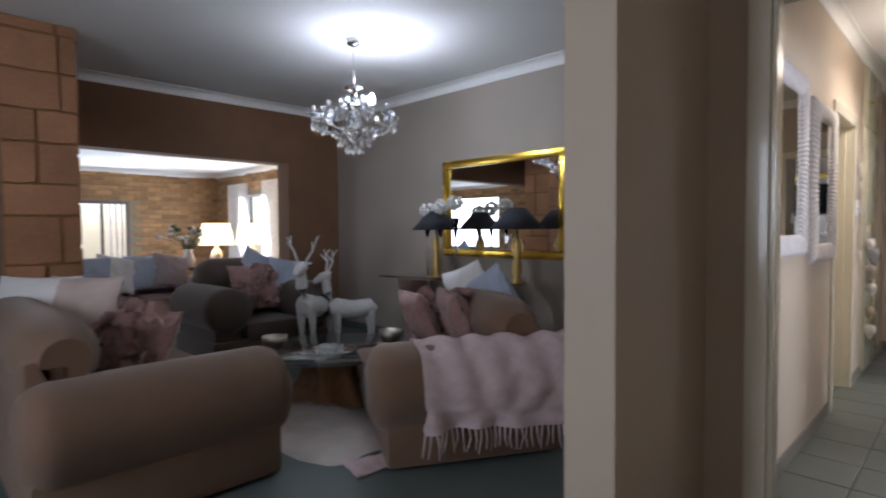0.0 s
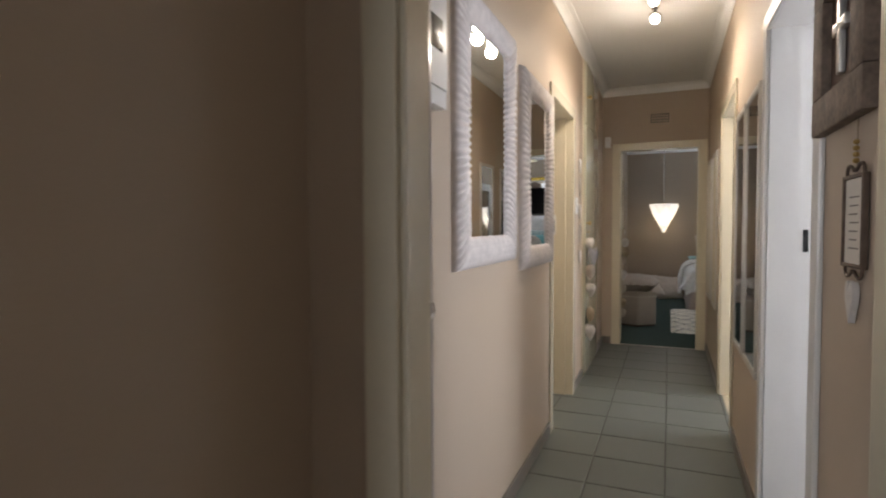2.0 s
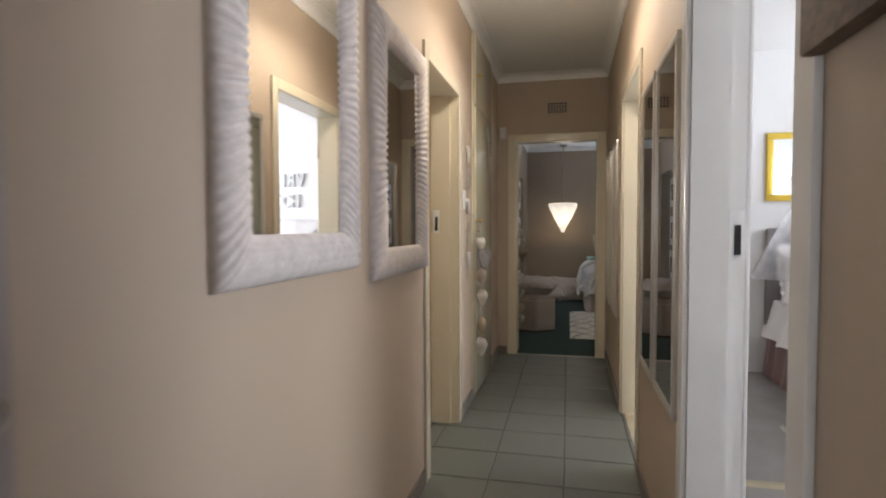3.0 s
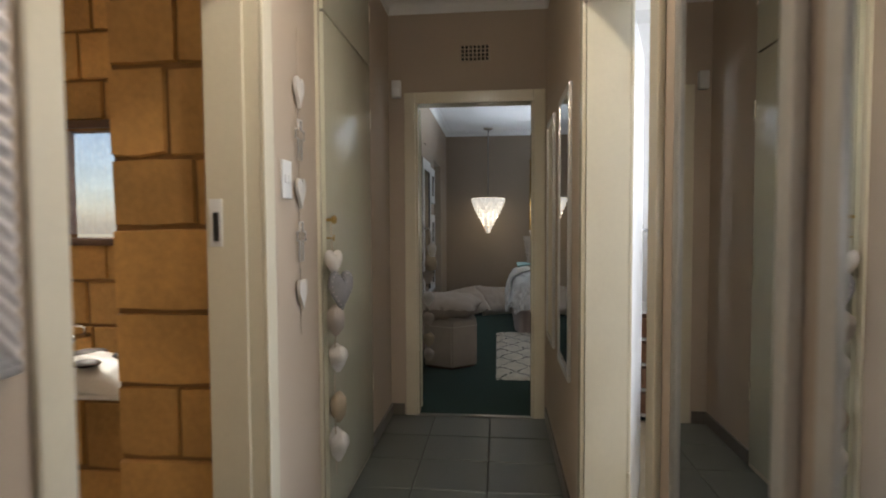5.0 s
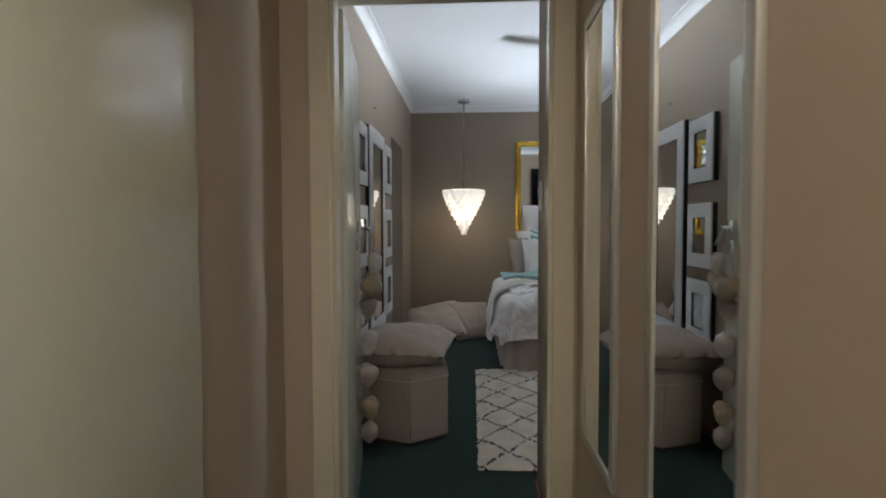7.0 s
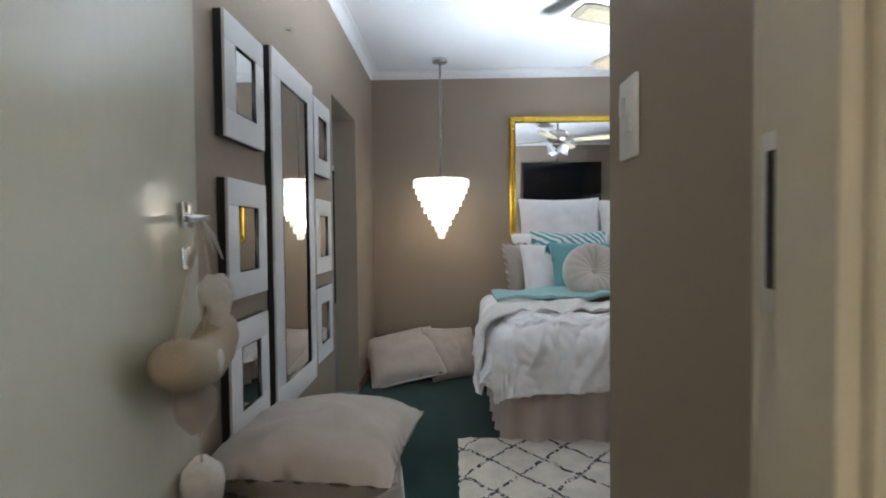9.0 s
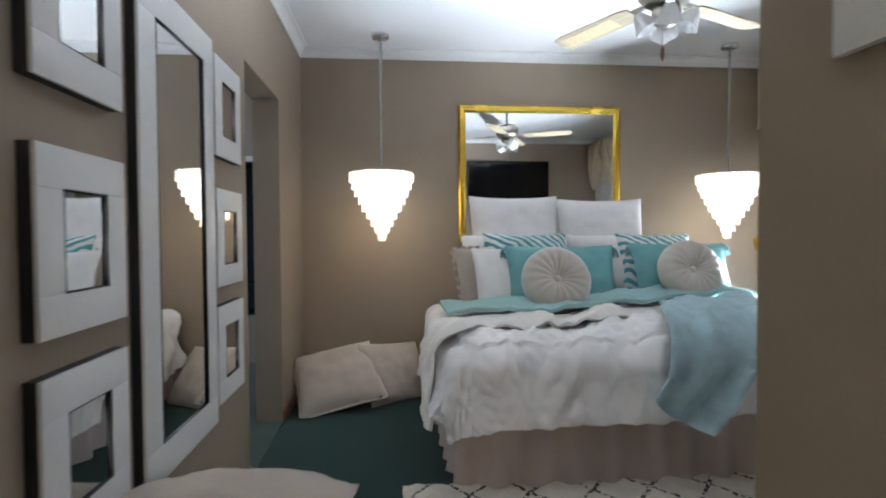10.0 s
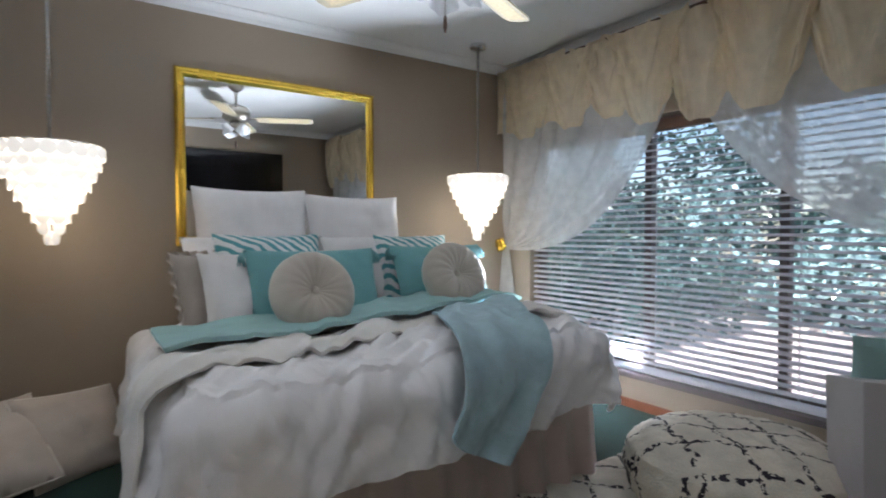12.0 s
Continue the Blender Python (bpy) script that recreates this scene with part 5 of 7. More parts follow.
def pouf_point(u, v):
    a, t = 2 * math.pi * u, v
    prof = [(0.34, 0.0), (0.43, 0.05), (0.455, 0.15), (0.435, 0.245), (0.35, 0.305), (0.20, 0.335), (0.001, 0.34)]
    s = t * (len(prof) - 1)
    k = min(int(s), len(prof) - 2)
    f = s - k
    r, z = prof[k][0] + (prof[k + 1][0] - prof[k][0]) * f, prof[k][1] + (prof[k + 1][1] - prof[k][1]) * f
    r *= 1 + 0.03 * noise.noise(Vector((math.cos(a) * 3, math.sin(a) * 3, t * 3))) + 0.02 * noise.noise(Vector((math.cos(a) * 25, math.sin(a) * 25, t * 25)))
    return Vector((r * math.cos(a), r * math.sin(a), z + 0.010 * noise.noise(Vector((r * math.cos(a) * 25, r * math.sin(a) * 25, z * 30)))))


sheet(bm, pouf_point, 120, 40)
bmesh.ops.remove_doubles(bm, verts=bm.verts, dist=1e-4)
part("pouf_body", bm, "pouf", pouf)

# armchair by the window
chair = thing("armchair", "pale grey upholstered tub armchair by the window", "armchair", (8.33, -2.25, 0.0), 20)
bm = bmesh.new()
prof_out = [(-0.36, -0.34), (-0.40, 0.0), (-0.30, 0.30), (0.0, 0.40), (0.30, 0.30), (0.40, 0.0), (0.36, -0.34)]
bm = bmesh.new()


def tub(u, v):
    s = u * 6
    k = min(int(s), 5)
    a, b = Vector(prof_out[k]), Vector(prof_out[k + 1])
    p = a + (b - a) * (s - k)
    top = 0.55 + 0.16 * math.sin(math.pi * u)
    return Vector((p.x * (1 + 0.04 * v), p.y * (1 + 0.04 * v), 0.10 + (top - 0.10) * v))


sheet(bm, tub, 48, 10)
shell = part("shell", thicken(bm, 0.11), mat("pale_grey_upholstery", (0.42, 0.40, 0.40), 0.9, vary=0.08, fine=250, bump=0.3), chair)
soft = shell.modifiers.new("soft", "BEVEL")
soft.width, soft.segments = 0.035, 3
part("seat", box(bmesh.new(), -0.30, 0.30, -0.36, 0.28, 0.22, 0.44, 0.05), M["linen"], chair)
for sx in (-0.28, 0.28):
    for sy in (-0.28, 0.26):
        part("leg", lathe(bmesh.new(), [(0.015, 0.0), (0.024, 0.12)], 10, Matrix.Translation((sx, sy, 0))), "dark_wood", chair)
pillow("armchair_cushion", "teal cushion propped in the armchair", Matrix.Translation((8.42, -2.12, 0.62)) @ pose(0, 0, 0, 0, 0, 30) @ pose(0, 0, 0, -24, 0, 0), 0.46, 0.44, 0.15, "teal_pale", seed=41)


# pendants of capiz discs
SHELLS = []
for glow in ("capiz_dim", "capiz"):
    bm = lathe(bmesh.new(), [(0.001, -0.0012), (0.034, -0.0012), (0.0355, 0.0), (0.034, 0.0012), (0.001, 0.0012)], 14)
    me = bpy.data.meshes.new("capiz_shell")
    bm.to_mesh(me)
    bm.free()
    me.materials.append(M[glow])
    SHELLS.append(me)


def pendant(y):
    root = thing("capiz_pendant", "lit tiered capiz shell pendant on a crystal chain", "pendant lamp", (11.065, y, 0.0), group="pendants beside the bed")
    part("ceiling_cap", lathe(bmesh.new(), [(0.062, BH - 0.001), (0.066, BH - 0.02), (0.056, BH - 0.034), (0.01, BH - 0.04)], 24), "chrome", root)
    part("cord", tube(bmesh.new(), [(0, 0, BH - 0.03), (0, 0, 1.60)], 0.0025, 6), "chrome", root)
    beads = bmesh.new()
    for k in range(34):
        ball(beads, (0, 0, BH - 0.055 - k * 0.0265), (0.0125, 0.0125, 0.0125), 6, 8)
    part("crystal_chain", beads, "crystal", root, "chain of clear crystal beads")
    part("top_ring", lathe(bmesh.new(), [(0.19, 1.600), (0.222, 1.600), (0.224, 1.608), (0.19, 1.610)], 32), "chrome", root)
    for k in range(3):
        a = k * 2.094
        part("spoke", tube(bmesh.new(), [(0, 0, 1.63), (0.20 * math.cos(a), 0.20 * math.sin(a), 1.606)], 0.004, 5), "chrome", root)
    tiers = [(0.226, 1.570), (0.208, 1.520), (0.188, 1.468), (0.162, 1.415), (0.136, 1.362), (0.106, 1.310), (0.074, 1.258), (0.044, 1.205), (0.018, 1.155)]
    for i, (r, z) in enumerate(tiers):
        n = max(3, round(2 * math.pi * r / 0.064))
        for k in range(n):
            a = 2 * math.pi * (k + 0.5 * (i % 2)) / n
            ob = new("capiz_shell", SHELLS[i < 6])
            ob.parent = root
            ob.matrix_basis = Matrix.Translation((r * math.cos(a), r * math.sin(a), z)) @ pose(0, 0, 0, 0, 0, math.degrees(a) + 90) @ pose(0, 0, 0, 90 + 7 * math.sin(k * 2.3 + i), 0, 0)
    return root


pendant(0.385)
pendant(-2.22)

# ceiling fan
fan = thing("ceiling_fan", "brass and cane ceiling fan with glass lights", "ceiling fan", (9.62, -0.97, BH - CH), 25)
part("canopy", lathe(bmesh.new(), [(0.065, CH - 0.001), (0.07, CH - 0.03), (0.03, CH - 0.07)], 24), "nickel", fan)
part("downrod", lathe(bmesh.new(), [(0.013, CH - 0.06), (0.013, 2.43)], 12), "nickel", fan)
part("motor", lathe(bmesh.new(), [(0.02, 2.44), (0.10, 2.43), (0.125, 2.40), (0.125, 2.33), (0.10, 2.30), (0.06, 2.285)], 32), "nickel", fan)
part("light_hub", lathe(bmesh.new(), [(0.06, 2.285), (0.065, 2.25), (0.05, 2.20), (0.015, 2.185)], 24), "nickel", fan)
for k in range(4):
    a = k * 90
    m = pose(0, 0, 2.315, 0, 0, a) @ pose(0, 0, 0, 11, 0, 0)
    bm = bmesh.new()
    pts = [(0.19, -0.050), (0.24, -0.062), (0.645, -0.070), (0.70, -0.055), (0.71, 0.0), (0.70, 0.055), (0.645, 0.070), (0.24, 0.062), (0.19, 0.050)]
    lo, hi = [bm.verts.new((x, y, -0.004)) for x, y in pts], [bm.verts.new((x, y, 0.004)) for x, y in pts]
    bm.faces.new(lo[::-1])
    bm.faces.new(hi)
    for i in range(len(pts)):
        bm.faces.new((lo[i], lo[(i + 1) % len(pts)], hi[(i + 1) % len(pts)], hi[i]))
    blade = part("blade", place(bm, m), mat("pale_oak", (0.42, 0.36, 0.25), 0.5, vary=0.2, stretch=(1, 8, 8)) if k == 0 else bpy.data.materials["pale_oak"], fan)
    part("cane_panel", place(box(bmesh.new(), 0.30, 0.665, -0.045, 0.045, -0.0062, -0.0045), m), "cane", blade, "woven cane panel")
    part("blade_arm", place(box(bmesh.new(), 0.09, 0.24, -0.018, 0.018, 0.004, 0.012, 0.003), m), "nickel", fan)
for k in range(4):
    a = math.radians(k * 90 + 45)
    c = Vector((0.10 * math.cos(a), 0.10 * math.sin(a), 2.215))
    m = Matrix.Translation(c) @ pose(0, 0, 0, 0, 0, math.degrees(a)) @ pose(0, 0, 0, 0, 35, 0)
    bm = bmesh.new()
    turns = 30
    rings = []
    for r, z in [(0.020, 0.05), (0.030, 0.03), (0.042, -0.005), (0.060, -0.035)]:
        rings.append([bm.verts.new(m @ Vector((r * (1 + 0.10 * math.cos(5 * 2 * math.pi * j / turns) * (z < 0)) * math.cos(2 * math.pi * j / turns), r * (1 + 0.10 * math.cos(5 * 2 * math.pi * j / turns) * (z < 0)) * math.sin(2 * math.pi * j / turns), z))) for j in range(turns)])
    for p, q in zip(rings, rings[1:]):
        for j in range(turns):
            bm.faces.new((p[j], p[(j + 1) % turns], q[(j + 1) % turns], q[j]))
    part("glass_shade", bm, "frost", fan, "frosted tulip glass shade")
part("pull_chain", tube(bmesh.new(), [(0.02, 0, 2.19), (0.02, 0, 2.11)], 0.002, 5), "nickel", fan)
part("chain_bob", lathe(bmesh.new(), [(0.002, 2.11), (0.008, 2.095), (0.009, 2.06), (0.004, 2.04), (0.0, 2.035)], 10, Matrix.Translation((0.02, 0, 0))), "dark_wood", fan)

# television on the opposite wall
tv = thing("television", "black flat television hung on the taupe wall", "television", (7.60, -1.41, 1.90))
part("case", box(bmesh.new(), 0.002, 0.05, -0.61, 0.61, -0.345, 0.345, 0.006), "black", tv)
part("screen", box(bmesh.new(), 0.0502, 0.052, -0.595, 0.595, -0.325, 0.332), "screen", tv)

# window: frame, glass, blind
win = tagged(new("window_bedroom"), "wide dark-framed bedroom window", "window", kind="structure")
for a in ((8.02, 8.07, 0.24, 1.93), (11.07, 11.12, 0.24, 1.93), (8.07, 11.07, 0.24, 0.30), (8.07, 11.07, 1.87, 1.93), (10.05, 10.10, 0.30, 1.87), (9.20, 9.25, 0.30, 1.87)):
    part("window_frame", box(bmesh.new(), a[0], a[1], BR - 0.15, BR - 0.09, a[2], a[3], 0.004), "window_frame", win, smooth=False)
for a, b in ((8.07, 9.20), (9.25, 10.05), (10.10, 11.07)):
    pane = part("pane", box(bmesh.new(), a, b, BR - 0.122, BR - 0.118, 0.30, 1.87), "glass", win)
    pane.visible_shadow = False
part("window_sill", box(bmesh.new(), 8.00, 11.14, BR - 0.10, BR + 0.03, 0.205, 0.243, 0.006), "window_frame", win, "dark window sill")

blind = thing("venetian_blind", "lowered venetian blind with half-open pale slats", "blind", (8.03, BR - 0.045, 0.0))
part("head_rail", box(bmesh.new(), 0.0, 3.08, -0.03, 0.03, 1.83, 1.90, 0.004), "dark_wood", blind, "dark brown head rail")
first = None
for k in range(37):
    z = 0.285 + k * 0.0422
    bm = bmesh.new()

    def slat(u, v):
        a = v - 0.5
        return Vector((0.01 + 3.06 * u, a * 0.046, -a * 0.010 - 0.010 * a * a * 4 + 0.001 * noise.noise(Vector((u * 6, k, 0)))))
    if first is None:
        sheet(bm, slat, 12, 4)
        thicken(bm, 0.0016)
        first = part("slat", bm, "slat", blind)
        first.location = (0, 0, z)
    else:
        ob = new("slat", first.data)
        ob.parent = blind
        ob.location = (0, 0, z)
part("bottom_rail", box(bmesh.new(), 0.0, 3.08, -0.024, 0.024, 0.245, 0.268, 0.004), "slat", blind)
for x in (0.30, 1.10, 1.96, 2.80):
    part("ladder_tape", box(bmesh.new(), x, x + 0.006, -0.026, -0.0245, 0.27, 1.84), "slat", blind)

# curtains
rail = thing("curtain_rail", "dark wooden curtain rail under the ceiling", "curtain rail", (0, 0, 0))
part("rail", box(bmesh.new(), 7.62, BX - 0.005, BR + 0.03, BR + 0.10, 2.44, 2.50, 0.006), "dark_wood", rail)


def voile(name, label, top0, top1, knot, sag, flip):
    root = thing(name, label, "curtain", group="voile curtains")

    def f(u, v):
        x0 = top0 + (top1 - top0) * u
        w = (1 - v) ** 1.0
        x = (1 - v) ** 2 * x0 + 2 * v * (1 - v) * (x0 + (knot[0] - x0) * (0.22 + 0.1 * (1 - u))) + v * v * (knot[0] - flip * 0.05 * u)
        z = (1 - v) ** 2 * 2.42 + 2 * v * (1 - v) * (knot[2] + 0.30 - sag * u) + v * v * (knot[2] + 0.02 - 0.06 * u)
        amp = 0.030 * (0.35 + 0.65 * math.sin(math.pi * min(1, v * 1.1)))
        y = knot[1] + 0.02 + amp * math.sin(u * 44 + 2 * noise.noise(Vector((u * 5, v * 2, 0)))) * (1 - 0.5 * v) + 0.03 * noise.noise(Vector((u * 4, v * 3, 4)))
        return Vector((x, y, z))
    part("drape", sheet(bmesh.new(), f, 160, 60), "sheer", root)

    def g(u, v):
        w = 0.06 + 0.16 * v
        return Vector((knot[0] - flip * (w * (u - 0.35)), knot[1] + 0.02 + 0.022 * math.sin(u * 30) * (0.4 + v), knot[2] - v * (knot[2] - 0.42)))
    part("tail", sheet(bmesh.new(), g, 60, 16), "sheer", root)
    tie = bmesh.new()
    for k in range(9):
        a = k * 2 * math.pi / 9
        ball(tie, (knot[0] + 0.035 * math.cos(a), knot[1] + 0.07 + 0.01 * math.sin(a * 3), knot[2] + 0.035 * math.sin(a)), (0.026, 0.018, 0.026), 8, 10)
    ball(tie, (knot[0], knot[1] + 0.085, knot[2]), (0.024, 0.02, 0.024), 8, 10)
    part("tieback", tie, "gold", root, "golden flower tieback")
    return root


voile("curtain_voile", "sheer white voile curtain tied back", 11.36, 9.66, (11.33, BR + 0.07, 1.08), 0.42, 1)
voile("curtain_voile", "sheer white voile curtain tied back", 7.75, 9.80, (7.80, BR + 0.07, 1.08), 0.42, -1)

val = thing("swag_valance", "gathered cream voile swags hung along the rail", "valance")
def hanging(x0, x1, z0, z1):
    """The straight gathered end of the valance."""
    def f(u, v):
        x = x0 + (x1 - x0) * u
        return Vector((x, BR + 0.120 + 0.020 * math.sin(u * 34 + 3 * noise.noise(Vector((u * 4, v, 0)))) * (0.5 + 0.5 * v), z0 + (z1 - z0) * v + 0.012 * v * math.sin(u * 17)))
    part("valance_end", sheet(bmesh.new(), f, 90, 10), "swag", val)


hanging(11.395, 10.62, 2.52, 2.00)
hanging(7.64, 8.10, 2.52, 2.02)
swag_rnd = random.Random(6)
for k in range(10):
    xa = 11.30 - 0.355 * k + swag_rnd.uniform(-0.04, 0.04)
    xb = max(xa - swag_rnd.uniform(0.56, 0.72), 7.63)
    low = swag_rnd.uniform(0.38, 0.50) * (0.86 if k < 3 else 1.0)
    skew = swag_rnd.uniform(-0.16, 0.16)

    def swag(u, v):
        """Cloth looped between two points of the rail, its folds running from both ends to the middle."""
        s_ = abs(2 * (u - skew * v * u * (1 - u) * 2) - 1)
        hang_ = max(0.0, 1 - s_ ** 2.2)
        z = 2.50 - 0.05 * hang_ - v * (0.16 + low * hang_ ** 0.7)
        fold = math.sin(2 * math.pi * (2.3 * s_ ** 1.4 + 1.4 * v) + 1.8 * noise.noise(Vector((u * 2.0 + k * 5, v * 1.4, 3))))
        fine_ = math.sin(2 * math.pi * (8.0 * s_ + 2.6 * v) + 4.0 * noise.noise(Vector((u * 3.0 + k * 3, v * 2.0, 8))))
        deep = 0.35 + 0.65 * math.sin(math.pi * min(1.0, v * 0.85 + 0.1))
        y = BR + 0.125 + 0.022 * (k % 2) + 0.05 * hang_ * deep + 0.026 * fold * deep + 0.004 * fine_ + 0.014 * noise.noise(Vector((u * 4 + k * 7, v * 3, 1)))
        side = 0.5 + (u - 0.5) * (1 - 0.30 * v * (1 - 0.5 * hang_)) + skew * v * 0.5
        return Vector((min(xa + (xb - xa) * side, BX - 0.01), y, z + 0.010 * fold * v))
    part("swag", sheet(bmesh.new(), swag, 56, 48), "swag", val)

# passage to the ensuite: shelf unit and a bath mat
unit = thing("ensuite_shelf", "tall dark shelf unit with blue glass in the ensuite", "shelf unit", (11.95, 1.42, 0.0))
for a in ((-0.20, -0.17), (0.17, 0.20)):
    part("side", box(bmesh.new(), -0.15, 0.15, a[0], a[1], 0.50, 1.78, 0.003), "black", unit)
part("back", box(bmesh.new(), 0.14, 0.15, -0.17, 0.17, 0.50, 1.78), "blue_glass", unit)
for k in range(6):
    part("shelf", box(bmesh.new(), -0.15, 0.14, -0.17, 0.17, 0.5 + k * 0.252, 0.515 + k * 0.252), "blue_glass", unit)
part("top", box(bmesh.new(), -0.16, 0.16, -0.21, 0.21, 1.78, 1.82, 0.004), "white_frame", unit)
for sx in (-0.13, 0.13):
    for sy in (-0.185, 0.185):
        part("leg", lathe(bmesh.new(), [(0.015, 0.004), (0.015, 0.5)], 10, Matrix.Translation((sx, sy, 0))), "white_frame", unit)

# ---- garden beyond the window ----
g = bmesh.new()
box(g, -400, 400, -600, BR - 0.2, -0.3, -0.12)
structure("ground", g, "ground", "dry garden ground", "ground")
bm = bmesh.new()
for i in range(16):
    for j in range(10):
        x, y = 3.5 + i * 0.62 + (0.3 if j % 2 else 0), -3.35 - j * 0.52
        box(bm, x, x + 0.605, y - 0.505, y, -0.13, -0.095)
tagged(finish("paving", bm, "paving", False), "sunlit pinkish paving slabs outside", "paving", kind="structure")


def shrub_bank(name, label, x0, x1, y0, y1, h, n, material, size, seed):
    rnd = random.Random(seed)
    verts, faces = [], []
    for k in range(n):
        x = rnd.uniform(x0, x1)
        z = h * rnd.random() ** 0.8 * (0.75 + 0.25 * math.sin(x * 2.1) + 0.12 * math.sin(x * 5.3))
        y = rnd.uniform(y0, y1) + 0.25 * math.sin(x * 3 + z * 2)
        c = Vector((x, y, z - 0.12))
        a = Vector((rnd.gauss(0, 1), rnd.gauss(0, 1), rnd.gauss(0, 1))).normalized()
        b = a.cross(Vector((rnd.gauss(0, 1), rnd.gauss(0, 1), rnd.gauss(0, 1)))).normalized()
        s = size * rnd.uniform(0.6, 1.4)
        i = len(verts)
        verts += [tuple(c - a * s), tuple(c + b * s * 0.45), tuple(c + a * s), tuple(c - b * s * 0.45)]
        faces.append((i, i + 1, i + 2, i + 3))
    me = bpy.data.meshes.new(name)
    me.from_pydata(verts, [], faces)
    me.materials.append(M[material])
    return tagged(new(name, me), label, "shrubs", kind="stuff")


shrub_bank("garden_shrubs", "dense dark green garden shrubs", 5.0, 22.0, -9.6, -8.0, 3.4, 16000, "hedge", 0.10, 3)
# bank in the lit leaf copy, bright by its colour
shrub_bank("garden_shrubs", "garden shrubs with sunlight put into their pale colour", 6.0, 20.0, -8.4, -7.4, 2.2, 6000, "hedge_lit", 0.09, 5)
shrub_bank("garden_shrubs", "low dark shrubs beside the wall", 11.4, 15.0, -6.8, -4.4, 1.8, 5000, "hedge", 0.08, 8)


# ---- living room ----
def rolled_sofa(name, label, at, rz, length, depth, seat_z, arm_r, arm_z, back_z, material, arms=(-1, 1)):
    """A rolled-arm sofa: faces -y, its length along x, its back at +y."""
    root = thing(name, label, "sofa", at, rz)
    part("base", box(bmesh.new(), -length / 2 + 0.06, length / 2 - 0.06, -depth / 2 + 0.05, depth / 2 - 0.04, 0.03, seat_z - 0.14, 0.03), material, root)
    for s in arms:
        bm = bmesh.new()
        c = s * (length / 2 - arm_r)

        def f(u, v):
            a = 2 * math.pi * u
            r = arm_r * (1 + 0.02 * math.sin(3 * a))
            bulge = min(1.0, 0.62 + 0.38 * min(1.0, math.sin(math.pi * min(max(v, 0.0), 1.0)) * 5) ** 0.5)
            return Vector((c + r * bulge * math.cos(a) * 1.05, -depth / 2 - 0.02 + v * depth, arm_z - arm_r + r * bulge * math.sin(a)))
        sheet(bm, f, 40, 24)
        bmesh.ops.remove_doubles(bm, verts=bm.verts, dist=1e-4)
        bmesh.ops.holes_fill(bm, edges=[e for e in bm.edges if e.is_boundary], sides=0)
        arm = part("arm_roll", bm, material, root)
        part("arm_panel", box(bmesh.new(), c - arm_r * 0.60, c + arm_r * 0.60, -depth / 2 + 0.075, depth / 2 - 0.06, 0.03, arm_z - arm_r, 0.05), material, root)
        part("arm_foot", box(bmesh.new(), c - arm_r * 0.72, c + arm_r * 0.72, -depth / 2 + 0.05, depth / 2 - 0.05, 0.02, 0.13, 0.03), material, root)
    bm = bmesh.new()

    def back(u, v):
        a = math.pi * 2 * v
        x = -length / 2 + arm_r + u * (length - 2 * arm_r)
        swell = 1 - 0.45 * abs(2 * u - 1) ** 8
        return Vector((x, depth / 2 - 0.20 - 0.17 * swell * math.cos(a), back_z - 0.17 + 0.17 * swell * math.sin(a)))
    sheet(bm, back, 30, 24)
    bmesh.ops.remove_doubles(bm, verts=bm.verts, dist=1e-4)
    bmesh.ops.holes_fill(bm, edges=[e for e in bm.edges if e.is_boundary], sides=0)
    part("back_roll", bm, material, root)
    part("back_panel", box(bmesh.new(), -length / 2 + arm_r, length / 2 - arm_r, depth / 2 - 0.24, depth / 2 - 0.05, 0.12, back_z - 0.15, 0.04), material, root)
    n = max(1, round((length - 2 * arm_r) / 0.72))
    w = (length - 2 * arm_r * 1.7) / n
    for k in range(n):
        x0 = -length / 2 + arm_r * 1.7 + k * w
        part("seat_cushion", box(bmesh.new(), x0 + 0.005, x0 + w - 0.005, -depth / 2 + 0.02, depth / 2 - 0.24, seat_z - 0.15, seat_z, 0.05), material, root)
    return root


rolled_sofa("sofa", "large brown suede sofa with thick rolled arms", (0.72, 3.78, 0.0), 90, 2.2, 1.12, 0.43, 0.23, 0.645, 0.88, "suede")
rolled_sofa("sofa", "large brown suede sofa with a fringed throw over its arm", (2.40, 2.80, 0.0), -120, 1.70, 1.05, 0.40, 0.23, 0.64, 0.84, "suede", (1,))
rolled_sofa("armchair", "dark taupe rolled-arm armchair facing the room", (2.28, 5.20, 0.0), 0, 1.25, 0.95, 0.44, 0.20, 0.76, 0.98, "suede_dark")
rolled_sofa("loveseat", "mauve suede loveseat in the sunroom", (1.95, 7.6, 0.0), 0, 1.7, 0.9, 0.45, 0.17, 0.66, 0.82, "mauve")


def upright(x, y, z, turn, tilt=15, side=0):
    return Matrix.Translation((x, y, z)) @ pose(0, 0, 0, 0, 0, turn) @ pose(0, 0, 0, -tilt, side, 0)


